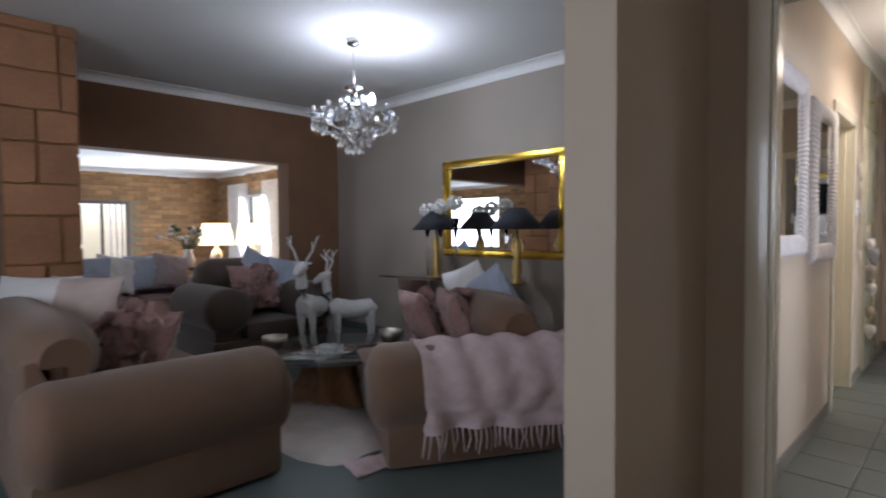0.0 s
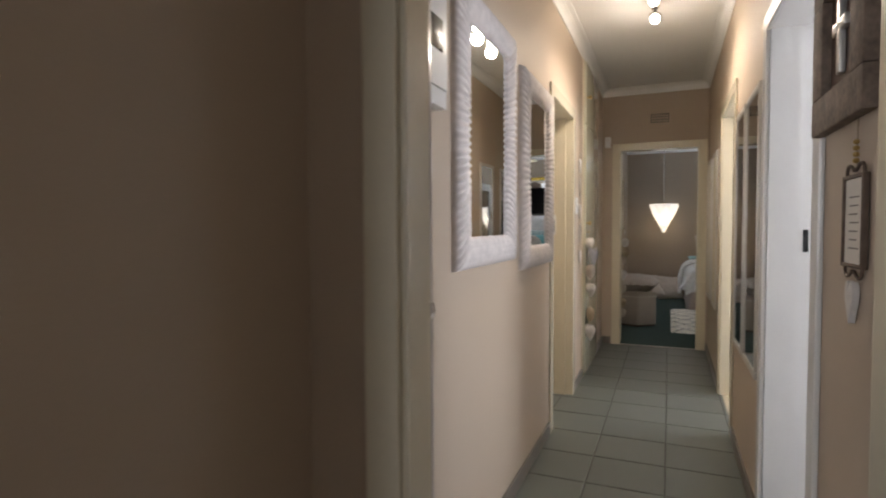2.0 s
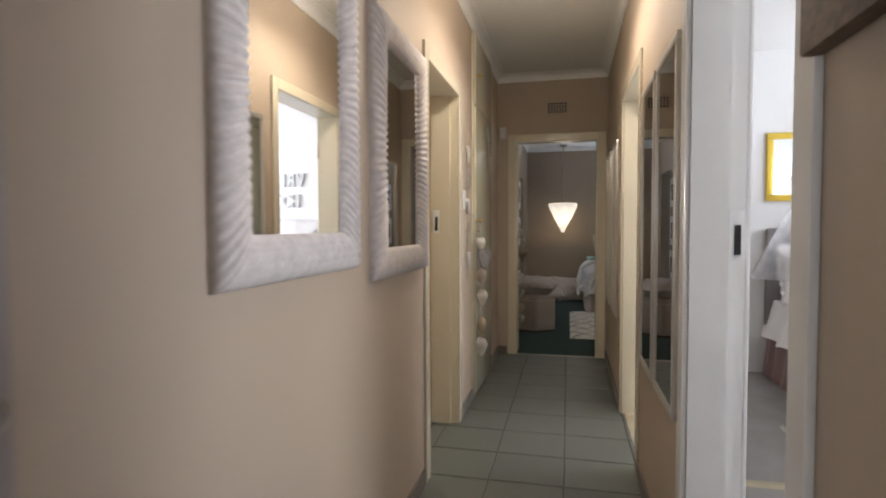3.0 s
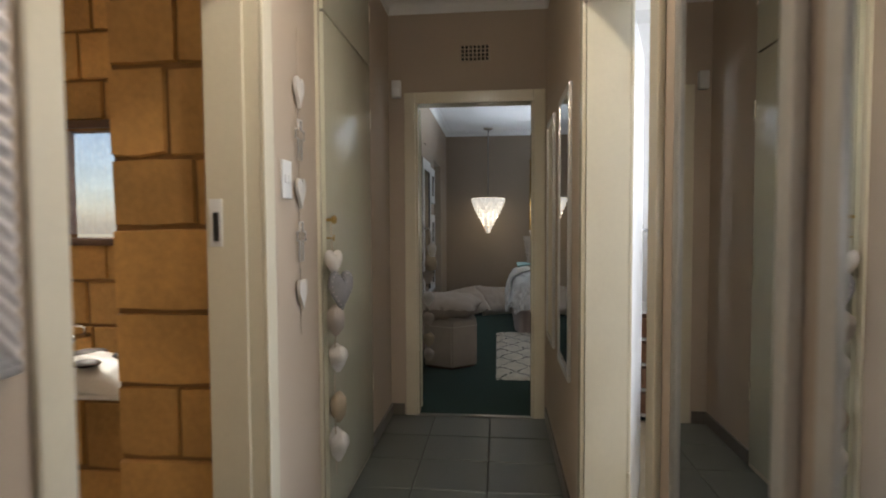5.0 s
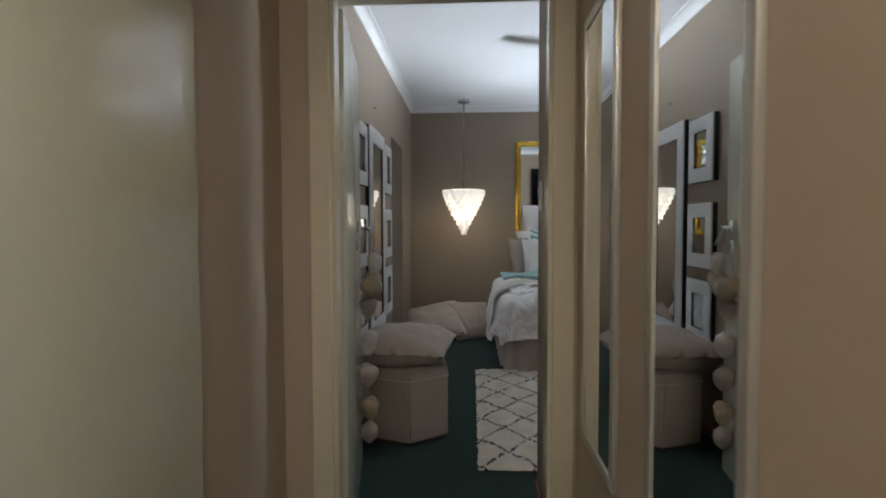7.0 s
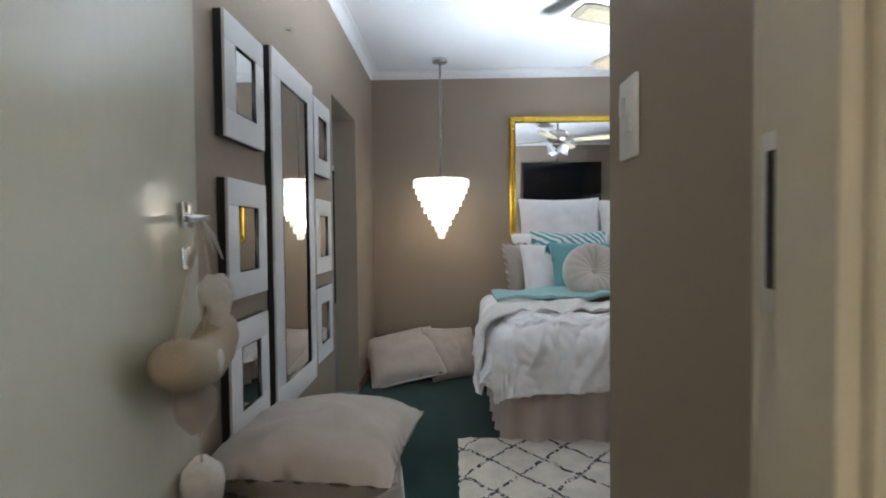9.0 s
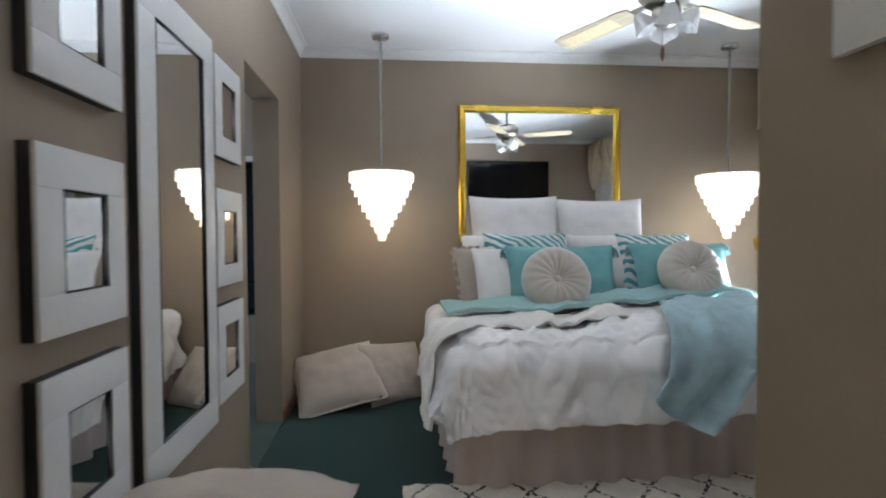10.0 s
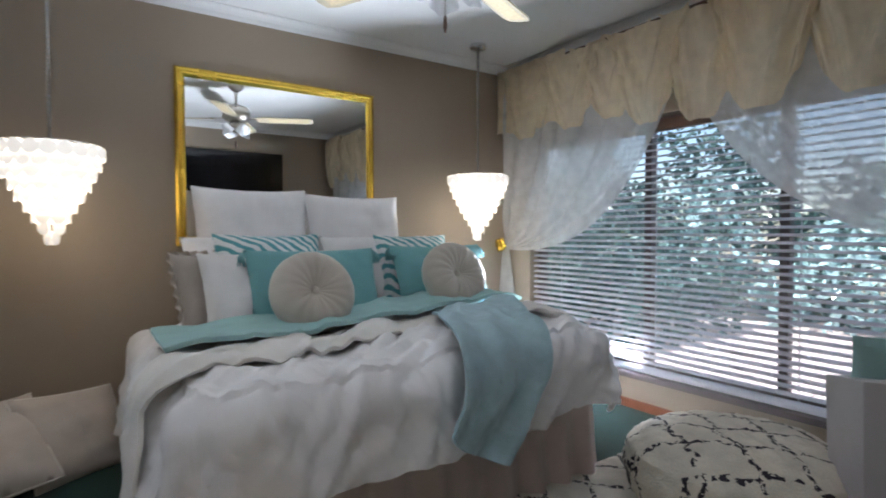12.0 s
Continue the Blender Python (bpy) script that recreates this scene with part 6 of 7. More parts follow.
def petal_cushion(m, w, h):
    root = tagged(new("petal_cushion"), "dusty rose cushion covered with fabric petals", "cushion", "petal cushions")
    root.matrix_basis = m
    part("cushion_body", cushion(w, h, 0.16), "rose", root)
    rnd = random.Random(int(w * 1000 + h * 77))
    for k in range(26):
        x, z = rnd.uniform(-0.42, 0.42) * w, rnd.uniform(-0.42, 0.42) * h
        bm = bmesh.new()
        mm = Matrix.Translation((x, -0.075 - 0.02 * rnd.random(), z)) @ pose(0, 0, 0, rnd.uniform(50, 120), rnd.uniform(-30, 30), rnd.uniform(0, 360))
        sheet(bm, lambda u, v: mm @ Vector(((0.012 + 0.048 * v) * math.cos(6.28 * u), (0.012 + 0.048 * v) * math.sin(6.28 * u), 0.022 * v * math.sin(u * 20) + 0.02 * v * v)), 14, 2)
        part("petal", bm, "rose", root)
    return root


petal_cushion(upright(0.78, 3.50, 0.62, -60, 30), 0.46, 0.42)
petal_cushion(upright(2.52, 2.72, 0.64, 60, 25), 0.46, 0.44)
petal_cushion(upright(2.62, 3.22, 0.60, 70, 25), 0.44, 0.40)
petal_cushion(upright(2.30, 5.20, 0.70, 5, 18), 0.50, 0.46)
C2 = "pale cushions of the living room"
pillow("pale_cushion", "pale pink satin cushion on the sofa", upright(0.60, 3.92, 0.76, -55, 20), 0.50, 0.48, 0.16, mat("pale_pink_satin", (0.60, 0.48, 0.44), 0.5, vary=0.08), C2, seed=51)
pillow("pale_cushion", "white satin cushion on the sofa", upright(0.42, 4.15, 0.76, -50, 20), 0.52, 0.48, 0.16, "linen_white", C2, seed=53)
pillow("pale_cushion", "silver grey cushion on the sofa", upright(2.76, 2.60, 0.72, 70, 20, 20), 0.52, 0.50, 0.16, "grey_blue", C2, seed=55)
pillow("pale_cushion", "white cushion on the sofa", upright(2.86, 2.90, 0.74, 75, 20, 15), 0.52, 0.50, 0.16, "linen_white", C2, seed=57)
pillow("pale_cushion", "silver grey cushion in the armchair", upright(2.62, 5.22, 0.74, -15, 15, 10), 0.36, 0.46, 0.12, "grey_blue", C2, seed=59)
pillow("pale_cushion", "silver grey cushion in the armchair", upright(2.40, 5.38, 0.84, 0, 12, 30), 0.40, 0.40, 0.12, "grey_blue", C2, seed=61)
for k, (x, m2) in enumerate([(1.42, "grey_blue"), (1.70, "linen_white"), (2.02, "grey_blue"), (2.32, "lilac")]):
    pillow("loveseat_cushion", "soft blue grey cushion on the loveseat", upright(x, 7.55, 0.74, 10 * (k - 2), 18, 12 * (k % 2)), 0.46, 0.44, 0.15, m2, "loveseat cushions", seed=63 + k)


# fringed throw over the arm of the second sofa
throw = thing("fringed_throw", "pale pink woven throw with a knotted fringe", "blanket", (2.40, 2.80, 0.0), -120)


def pink(u, v):
    """From the hanging fringe up the outside of the arm and over its roll."""
    y = -0.30 + 0.95 * u + 0.02 * noise.noise(Vector((u * 5, v * 5, 2)))
    r = 0.258 + 0.008 * math.sin(u * 30 + 3 * v) + 0.010 * noise.noise(Vector((u * 8, v * 8, 0)))
    cx, cz = 0.62, 0.39
    if v < 0.45:
        t = (0.45 - v) / 0.45
        return Vector((cx + r * 1.05 + 0.02 * math.sin(u * 26) * t - 0.01 * t, y, cz - 0.17 * t + 0.015 * math.sin(u * 7) * t))
    ang = (v - 0.45) / 0.55 * math.pi * 0.62
    return Vector((cx + r * 1.05 * math.cos(ang), y, cz + r * math.sin(ang)))


part("cloth", thicken(sheet(bmesh.new(), pink, 80, 40), 0.008), "throw_pink", throw)
bm = bmesh.new()
rnd = random.Random(4)
for k in range(34):
    p = pink(k / 33, 0.0)
    tube(bm, [p, p + Vector((0.004, rnd.uniform(-0.01, 0.01), -0.05)), p + Vector((0.002, rnd.uniform(-0.02, 0.02), -0.10 - 0.03 * rnd.random()))], [0.006, 0.005, 0.003], 5)
part("fringe", bm, "throw_pink", throw)
bm = sheet(bmesh.new(), lambda u, v: Vector((1.46 + 0.30 * u + 0.05 * v, 2.42 + 0.22 * v * (1 - u * 0.5), 0.012 + 0.02 * abs(noise.noise(Vector((u * 7, v * 7, 3)))))), 20, 14)
solid("throw_end", thicken(bm, 0.008), "throw_pink", "end of a pink throw lying on the floor", "blanket")

# fur rug, stump table with glass top
rnd = random.Random(9)
bm = bmesh.new()


def fur(u, v):
    a = 2 * math.pi * u
    r = v * (0.95 + 0.16 * math.sin(3 * a + 1) + 0.06 * math.sin(11 * a) + 0.05 * noise.noise(Vector((math.cos(a) * 6, math.sin(a) * 6, 0))))
    return Vector((2.02 + 0.95 * r * math.cos(a), 3.42 + 0.80 * r * math.sin(a), 0.004 + 0.018 * (1 - v ** 6) + 0.006 * noise.noise(Vector((r * math.cos(a) * 30, r * math.sin(a) * 30, 1)))))


solid("fur_rug", sheet(bm, fur, 120, 36), "fur", "cream fur rug under the coffee table", "rug")
table = thing("coffee_table", "glass coffee table on a polished tree stump", "coffee table", (2.12, 3.62, 0.02))


def stump(u, v):
    a = 2 * math.pi * u
    r = (0.30 - 0.10 * math.sin(math.pi * v * 0.9)) * (1 + 0.28 * math.sin(3 * a + 2 * v) + 0.14 * math.sin(7 * a + 1))
    return Vector((r * math.cos(a), r * math.sin(a), 0.02 + 0.33 * v))


part("stump", sheet(bmesh.new(), stump, 64, 14), "stump", table, "polished brown tree stump")
part("glass_top", lathe(bmesh.new(), [(0.0, 0.352), (0.55, 0.352), (0.555, 0.358), (0.55, 0.364), (0.0, 0.364)], 48), "glass", table, "round clear glass top")
tray = thing("tray", "round silver tray with crystal decorations", "tray", (2.00, 3.50, 0.385))
part("dish", lathe(bmesh.new(), [(0.0, 0.0), (0.16, 0.0), (0.20, 0.02), (0.205, 0.022), (0.16, 0.006), (0.0, 0.006)], 36), "chrome", tray)
for k in range(14):
    a = k * 2.4
    part("crystal", ball(bmesh.new(), (0.028 * math.sqrt(k) * math.cos(a), 0.028 * math.sqrt(k) * math.sin(a), 0.028), (0.022, 0.022, 0.022), 6, 8), "crystal", tray)
for x, y in ((1.78, 3.85), (2.50, 3.42)):
    bowl = thing("silver_bowl", "hammered silver bowl on the glass table", "bowl", (x, y, 0.385), group="silver bowls")
    part("bowl", lathe(bmesh.new(), [(0.0, 0.0), (0.04, 0.0), (0.085, 0.05), (0.09, 0.10), (0.078, 0.10), (0.07, 0.055), (0.0, 0.012)], 28), "nickel", bowl)


def deer(at, rz, size, head_down=False):
    """A glitter reindeer, one plain shape."""
    bm = bmesh.new()
    tube(bm, [(-0.30, 0, 0.56), (-0.22, 0, 0.60), (0.0, 0, 0.58), (0.22, 0, 0.62), (0.30, 0, 0.60)], [0.05, 0.11, 0.115, 0.12, 0.07], 12)
    tube(bm, [(0.22, 0, 0.62), (0.32, 0, 0.82), (0.34, 0, 0.98)], [0.085, 0.06, 0.05], 10)
    tube(bm, [(0.29, 0, 1.02), (0.38, 0, 1.00), (0.48, 0, 0.94)], [0.055, 0.055, 0.025], 10)
    for x in (-0.22, 0.22):
        for y in (-0.06, 0.06):
            tube(bm, [(x, y, 0.56), (x - 0.02, y, 0.30), (x, y, 0.0)], [0.05, 0.024, 0.02], 8)
    for s in (-1, 1):
        tube(bm, [(0.31, s * 0.04, 1.05), (0.30, s * 0.10, 1.06)], [0.02, 0.008], 6)
        tube(bm, [(0.32, s * 0.03, 1.05), (0.28, s * 0.10, 1.18), (0.30, s * 0.16, 1.32)], [0.014, 0.011, 0.006], 6)
        tube(bm, [(0.28, s * 0.10, 1.18), (0.36, s * 0.13, 1.27)], [0.010, 0.005], 6)
        tube(bm, [(0.29, s * 0.13, 1.25), (0.23, s * 0.15, 1.33)], [0.009, 0.005], 6)
    place(bm, pose(*at, 0, 0, rz) @ Matrix.Diagonal((size, size, size, 1)))
    return solid("deer_figure", bm, "deer", "white glitter reindeer figure standing on the floor", "figurine", "reindeer figures")


deer((2.66, 4.72, 0.0), 215, 0.90)
deer((3.02, 4.62, 0.0), 165, 0.80)

# chandelier
ch = thing("chandelier", "crystal chandelier with one lit candle bulb", "chandelier", (2.44, 3.76, 0.0))
part("ceiling_cup", lathe(bmesh.new(), [(0.055, LC - 0.001), (0.05, LC - 0.05), (0.012, LC - 0.065)], 20), "chrome", ch)
part("chain", tube(bmesh.new(), [(0, 0, LC - 0.06), (0, 0, 2.36)], 0.005, 6), "chrome", ch)
part("stem", lathe(bmesh.new(), [(0.005, 2.38), (0.07, 2.365), (0.075, 2.35), (0.02, 2.33), (0.025, 2.25), (0.06, 2.22), (0.03, 2.16), (0.07, 2.06), (0.085, 2.02), (0.03, 1.96), (0.0, 1.93)], 20), "crystal", ch)
for k in range(8):
    a = 2 * math.pi * k / 8 + 0.3
    c, s = math.cos(a), math.sin(a)
    arm = [(0.03 * c, 0.03 * s, 2.05), (0.16 * c, 0.16 * s, 1.99), (0.27 * c, 0.27 * s, 2.03), (0.31 * c, 0.31 * s, 2.12)]
    part("arm", tube(bmesh.new(), arm, 0.009, 7), "crystal", ch, "curved crystal arm")
    part("drip_pan", lathe(bmesh.new(), [(0.008, 2.115), (0.045, 2.125), (0.06, 2.145), (0.04, 2.14), (0.008, 2.13)], 14, Matrix.Translation((0.31 * c, 0.31 * s, 0))), "crystal", ch)
    for rr, zz in ((0.05, 2.07), (-0.05, 2.06), (0.0, 2.05)):
        p = Vector(((0.31 + abs(rr) * 0.2) * c - rr * s, (0.31 + abs(rr) * 0.2) * s + rr * c, zz))
        part("crystal_drop", lathe(bmesh.new(), [(0.0, 0.05), (0.006, 0.04), (0.016, 0.0), (0.009, -0.03), (0.0, -0.04)], 7, Matrix.Translation(p)), "crystal", ch)
    part("candle", lathe(bmesh.new(), [(0.012, 2.135), (0.012, 2.20)], 10, Matrix.Translation((0.31 * c, 0.31 * s, 0))), "frost", ch)
for z, r, n in ((2.24, 0.11, 10), (2.17, 0.16, 14), (2.00, 0.17, 14), (1.93, 0.12, 12), (1.87, 0.06, 8)):
    for k in range(n):
        a = 2 * math.pi * k / n + z
        part("crystal_drop", lathe(bmesh.new(), [(0.0, 0.04), (0.005, 0.03), (0.015, 0.0), (0.008, -0.025), (0.0, -0.035)], 7, Matrix.Translation((r * math.cos(a), r * math.sin(a), z))), "crystal", ch)
part("lit_bulb", lathe(bmesh.new(), [(0.012, 2.20), (0.022, 2.225), (0.018, 2.26), (0.004, 2.29)], 12, Matrix.Translation((0.10, -0.10, 0.03))), "bulb_cool", ch, "lit white candle bulb")

# stone column and beam, stone by stone
col = tagged(finish("column", box(bmesh.new(), 0.40, 0.84, 5.01, 5.45, 0, LC), "stone_joint", False), "square column clad in reddish sandstone slabs", "column", kind="structure")
tagged(finish("column_beam", box(bmesh.new(), -2.4, 0.40, 5.02, 5.40, 2.08, LC), "lounge_stone", False), "sandstone clad beam beside the column", "beam", kind="structure")
rnd = random.Random(12)


def stone_slabs(parent, material, origin, du, dv, out, width, height, row, seed):
    """Uneven slabs laid over a face: origin, two unit directions and the outward one."""
    r = random.Random(seed)
    o, du, dv, out = Vector(origin), Vector(du), Vector(dv), Vector(out)
    z = 0.0
    while z < height - 0.02:
        h = min(r.uniform(0.75, 1.25) * row, height - z)
        if height - z - h < 0.06:
            h = height - z
        x = 0.0
        while x < width - 0.02:
            w = min(r.uniform(0.7, 1.5) * row, width - x)
            if width - x - w < 0.09:
                w = width - x
            bm = bmesh.new()
            g, t = 0.007, 0.012 + r.uniform(0, 0.01)
            ring = [(x + g + r.uniform(0, 0.008), z + g), (x + w / 2, z + g - r.uniform(0, 0.006)), (x + w - g, z + g + r.uniform(0, 0.008)), (x + w - g, z + h - g), (x + w / 2, z + h - g + r.uniform(-0.004, 0.004)), (x + g, z + h - g - r.uniform(0, 0.008))]
            lo = [bm.verts.new(o + du * a + dv * b) for a, b in ring]
            hi = [bm.verts.new(o + du * (a + (x + w / 2 - a) * 0.03) + dv * (b + (z + h / 2 - b) * 0.03) + out * t) for a, b in ring]
            bm.faces.new(hi)
            for i in range(6):
                bm.faces.new((lo[i], lo[(i + 1) % 6], hi[(i + 1) % 6], hi[i]))
            bmesh.ops.recalc_face_normals(bm, faces=bm.faces)
            part("stone", bm, material, parent, smooth=False)
            x += w
        z += h


stone_slabs(col, "lounge_stone", (0.39, 5.01, 0), (1, 0, 0), (0, 0, 1), (0, -1, 0), 0.46, LC, 0.28, 3)
stone_slabs(col, "lounge_stone", (0.84, 5.0, 0), (0, 1, 0), (0, 0, 1), (1, 0, 0), 0.46, LC, 0.28, 4)

# gilt mirror, console, black-shaded lamps
lm = thing("gilt_mirror", "wide mirror in an ornate gold frame above the console", "mirror", (3.95, 3.50, 0.97))
for a in ((-0.74, 0.74, 0.0, 0.075), (-0.74, 0.74, 0.90, 0.975), (-0.74, -0.665, 0.075, 0.90), (0.665, 0.74, 0.075, 0.90)):
    part("frame_bar", box(bmesh.new(), -0.05, -0.001, a[0], a[1], a[2], a[3], 0.016), "gold", lm)
part("mirror_glass", box(bmesh.new(), -0.02, -0.004, -0.665, 0.665, 0.075, 0.90), "mirror", lm)
con = thing("console_table", "glass console on carved stone pedestals", "console table", (3.62, 3.95, 0.0))
con.scale = (1, 1, 1.1)
part("glass_top", box(bmesh.new(), -0.20, 0.22, -0.75, 0.75, 0.69, 0.702, 0.003), "glass", con)
for y in (-0.45, 0.45):
    part("pedestal", lathe(bmesh.new(), [(0.16, 0.0), (0.16, 0.06), (0.10, 0.10), (0.085, 0.45), (0.14, 0.55), (0.17, 0.66), (0.17, 0.689)], 20, Matrix.Translation((0, y, 0))), "pedestal", con)
for y in (4.03, 3.05):
    la = thing("table_lamp", "brass table lamp with a black shade", "table lamp", (3.60, y, 0.773), group="black-shaded lamps")
    part("lamp_base", lathe(bmesh.new(), [(0.075, 0.0), (0.075, 0.02), (0.03, 0.05), (0.045, 0.14), (0.025, 0.22), (0.055, 0.32), (0.02, 0.40), (0.012, 0.48)], 20), "brass", la)
    part("shade", lathe(bmesh.new(), [(0.235, 0.47), (0.225, 0.475), (0.075, 0.65), (0.078, 0.65), (0.24, 0.468)], 28), "black_shade", la, "black fabric shade")
for k, y in enumerate((4.10, 3.92, 3.72)):
    va = thing("flower_stand", "tall clear glass vase with a white flower ball", "vase", (3.55, y, 0.773), group="tall vases")
    part("vase", lathe(bmesh.new(), [(0.045, 0.0), (0.012, 0.03), (0.012, 0.40), (0.04, 0.52 + 0.03 * k), (0.037, 0.52 + 0.03 * k), (0.008, 0.40)], 16), "glass", va)
    bm = bmesh.new()
    r9 = random.Random(k)
    for j in range(40):
        d = Vector((r9.gauss(0, 1), r9.gauss(0, 1), r9.gauss(0, 1))).normalized()
        ball(bm, Vector((0, 0, 0.66 + 0.03 * k)) + d * 0.06, (0.024, 0.024, 0.018), 5, 7)
    part("flower_head", bm, "petal", va, "ball of white petals")

# sunroom: window dressing, lamps, flowers
sw = tagged(new("window_sunroom"), "sunroom window with a white frame", "window", kind="structure")
for a in ((8.75, 8.79, 0.80, 1.90), (9.81, 9.85, 0.80, 1.90), (8.79, 9.81, 0.80, 0.84), (8.79, 9.81, 1.86, 1.90), (9.28, 9.31, 0.84, 1.86)):
    part("window_frame", box(bmesh.new(), 4.44, 4.48, a[0], a[1], a[2], a[3]), "white_frame", sw)
sd = tagged(new("window_burglar_bars"), "sunroom window with dark burglar bars", "window", kind="structure")
for a in ((1.95, 2.0, 0.35, 1.78), (2.75, 2.80, 0.35, 1.78), (2.0, 2.75, 0.35, 0.40), (2.0, 2.75, 1.73, 1.78), (2.36, 2.40, 0.40, 1.73)):
    part("window_frame", box(bmesh.new(), a[0], a[1], 10.98, 11.03, a[2], a[3]), "window_frame", sd)
for k in range(3):
    part("bar", tube(bmesh.new(), [(2.48 + k * 0.09, 10.90, 0.35), (2.48 + k * 0.09, 10.90, 1.78)], 0.014, 8), "window_frame", sd)
for y0, y1 in ((8.35, 9.0), (9.55, 10.35)):
    bm = sheet(bmesh.new(), lambda u, v: Vector((4.30 + 0.03 * math.sin(u * 40), y0 + (y1 - y0) * u, 2.10 - 2.098 * v)), 60, 8)
    part("drape", bm, "sheer", thing("sunroom_curtain", "white sheer curtain beside the sunroom window", "curtain", group="sunroom curtains"))
ct = thing("sofa_table", "dark console table behind the armchair", "console table", (3.35, 8.2, 0.0))
part("tabletop", box(bmesh.new(), -0.75, 0.75, -0.2, 0.2, 0.70, 0.74, 0.008), "dark_wood", ct)
for x in (-0.68, 0.68):
    for y in (-0.15, 0.15):
        part("leg", box(bmesh.new(), x - 0.025, x + 0.025, y - 0.025, y + 0.025, 0, 0.70, 0.005), "dark_wood", ct)
for x, s in ((3.18, 1.0), (3.72, 0.96)):
    la = thing("lit_table_lamp", "white table lamp with a glowing cream shade", "table lamp", (x, 8.2, 0.741), group="lit lamps of the sunroom")
    part("lamp_base", lathe(bmesh.new(), [(0.09, 0.0), (0.09, 0.02), (0.05, 0.05), (0.09, 0.14), (0.06, 0.22), (0.02, 0.27), (0.012, 0.33)], 20), "frost", la)
    part("shade", lathe(bmesh.new(), [(0.245 * s, 0.30), (0.19 * s, 0.62), (0.187 * s, 0.62), (0.242 * s, 0.30)], 28), "shade_glow", la, "lit cream fabric shade")
fl = thing("flower_vase", "vase of long white flowers and leaves", "vase", (2.78, 8.2, 0.741))
part("vase", lathe(bmesh.new(), [(0.06, 0.0), (0.09, 0.10), (0.05, 0.22), (0.065, 0.25), (0.06, 0.25), (0.045, 0.22)], 18), "frost", fl)
rnd = random.Random(21)
for k in range(22):
    a, t = rnd.uniform(0, 6.28), rnd.uniform(0.15, 0.45)
    tip = Vector((t * math.cos(a), 0.5 * t * math.sin(a), 0.28 + rnd.uniform(0.05, 0.30)))
    part("stem", tube(bmesh.new(), [(0, 0, 0.2), tip * 0.6 + Vector((0, 0, 0.12)), tip], 0.005, 5), "leaf", fl)
    part("flower", ball(bmesh.new(), tip, (0.045, 0.035, 0.03), 6, 8), "petal" if k % 4 else "leaf", fl)

# ---- bathroom off the corridor ----
pier = tagged(finish("stone_pier", box(bmesh.new(), 5.16, 5.30, 1.112, 1.50, 0, 2.5), "stone_joint", False), "short wall clad in ochre sandstone slabs", "wall", kind="structure")
stone_slabs(pier, "stone", (5.16, 1.51, 0), (0, -1, 0), (0, 0, 1), (-1, 0, 0), 0.40, 2.5, 0.27, 7)
far = bpy.data.objects["wall_bathroom_far"]
for y0, y1, z0, z1, seed in ((1.52, 2.05, 0, 2.5, 11), (2.05, 2.62, 0, 1.18, 12), (2.05, 2.62, 1.80, 2.5, 13), (2.62, 3.2, 0, 2.5, 14)):
    stone_slabs(far, "stone", (6.2, y1, z0), (0, -1, 0), (0, 0, 1), (-1, 0, 0), y1 - y0, z1 - z0, 0.24, seed)
bw = tagged(new("window_bathroom"), "small bathroom window with dark lintel and net", "window", kind="structure")
part("lintel", box(bmesh.new(), 6.17, 6.20, 2.0, 3.19, 1.76, 1.80), "dark_wood", bw)
part("window_sill", box(bmesh.new(), 6.15, 6.20, 2.0, 3.19, 1.14, 1.18, 0.004), "dark_wood", bw)
part("net", sheet(bmesh.new(), lambda u, v: Vector((6.21 + 0.008 * math.sin(u * 50), 2.06 + 0.55 * u, 1.75 - 0.55 * v)), 40, 4), "net", bw)
ledge = tagged(finish("bath_surround", box(bmesh.new(), 5.55, 6.15, 1.56, 3.15, 0.0, 0.53), "stone_joint", False), "bath built into a low ochre stone surround", "bath")
stone_slabs(ledge, "stone", (5.55, 3.15, 0), (0, -1, 0), (0, 0, 1), (-1, 0, 0), 1.59, 0.53, 0.24, 17)
part("rim", box(bmesh.new(), 5.53, 6.17, 1.55, 3.16, 0.5305, 0.55, 0.006), "cow_white", ledge, "white bath rim")
tw = thing("folded_towel", "white towel with dark brown cowhide patches", "towel", (5.70, 2.02, 0.551))
bm = sheet(bmesh.new(), lambda u, v: Vector((-0.16 + 0.32 * u, -0.22 + 0.44 * v, 0.13 * math.sin(math.pi * u) ** 0.4 * math.sin(math.pi * v) ** 0.4 + 0.01 * noise.noise(Vector((u * 5, v * 5, 0))))), 24, 24)
part("cloth", bm, "cow_white", tw)
for k, (x, y, s) in enumerate([(-0.12, -0.05, 0.05), (-0.08, 0.12, 0.06), (0.03, -0.12, 0.05), (0.06, 0.08, 0.07)]):
    part("patch", ball(bmesh.new(), (x, y, 0.118), (s, s * 1.2, 0.016), 6, 12), "cow_dark", tw)
for tap_y in (2.44, 2.63):
    tap = thing("bath_tap", "chrome tap on the stone wall", "tap", (6.18, tap_y, 0.66), group="bath taps")
    part("spout", tube(bmesh.new(), [(0, 0, 0), (-0.10, 0, 0.01), (-0.14, 0, -0.02)], 0.014, 10), "chrome", tap)
    part("lever", tube(bmesh.new(), [(-0.03, 0, 0.0), (-0.03, 0.0, 0.05), (-0.05, 0.04, 0.06)], 0.009, 8), "chrome", tap)

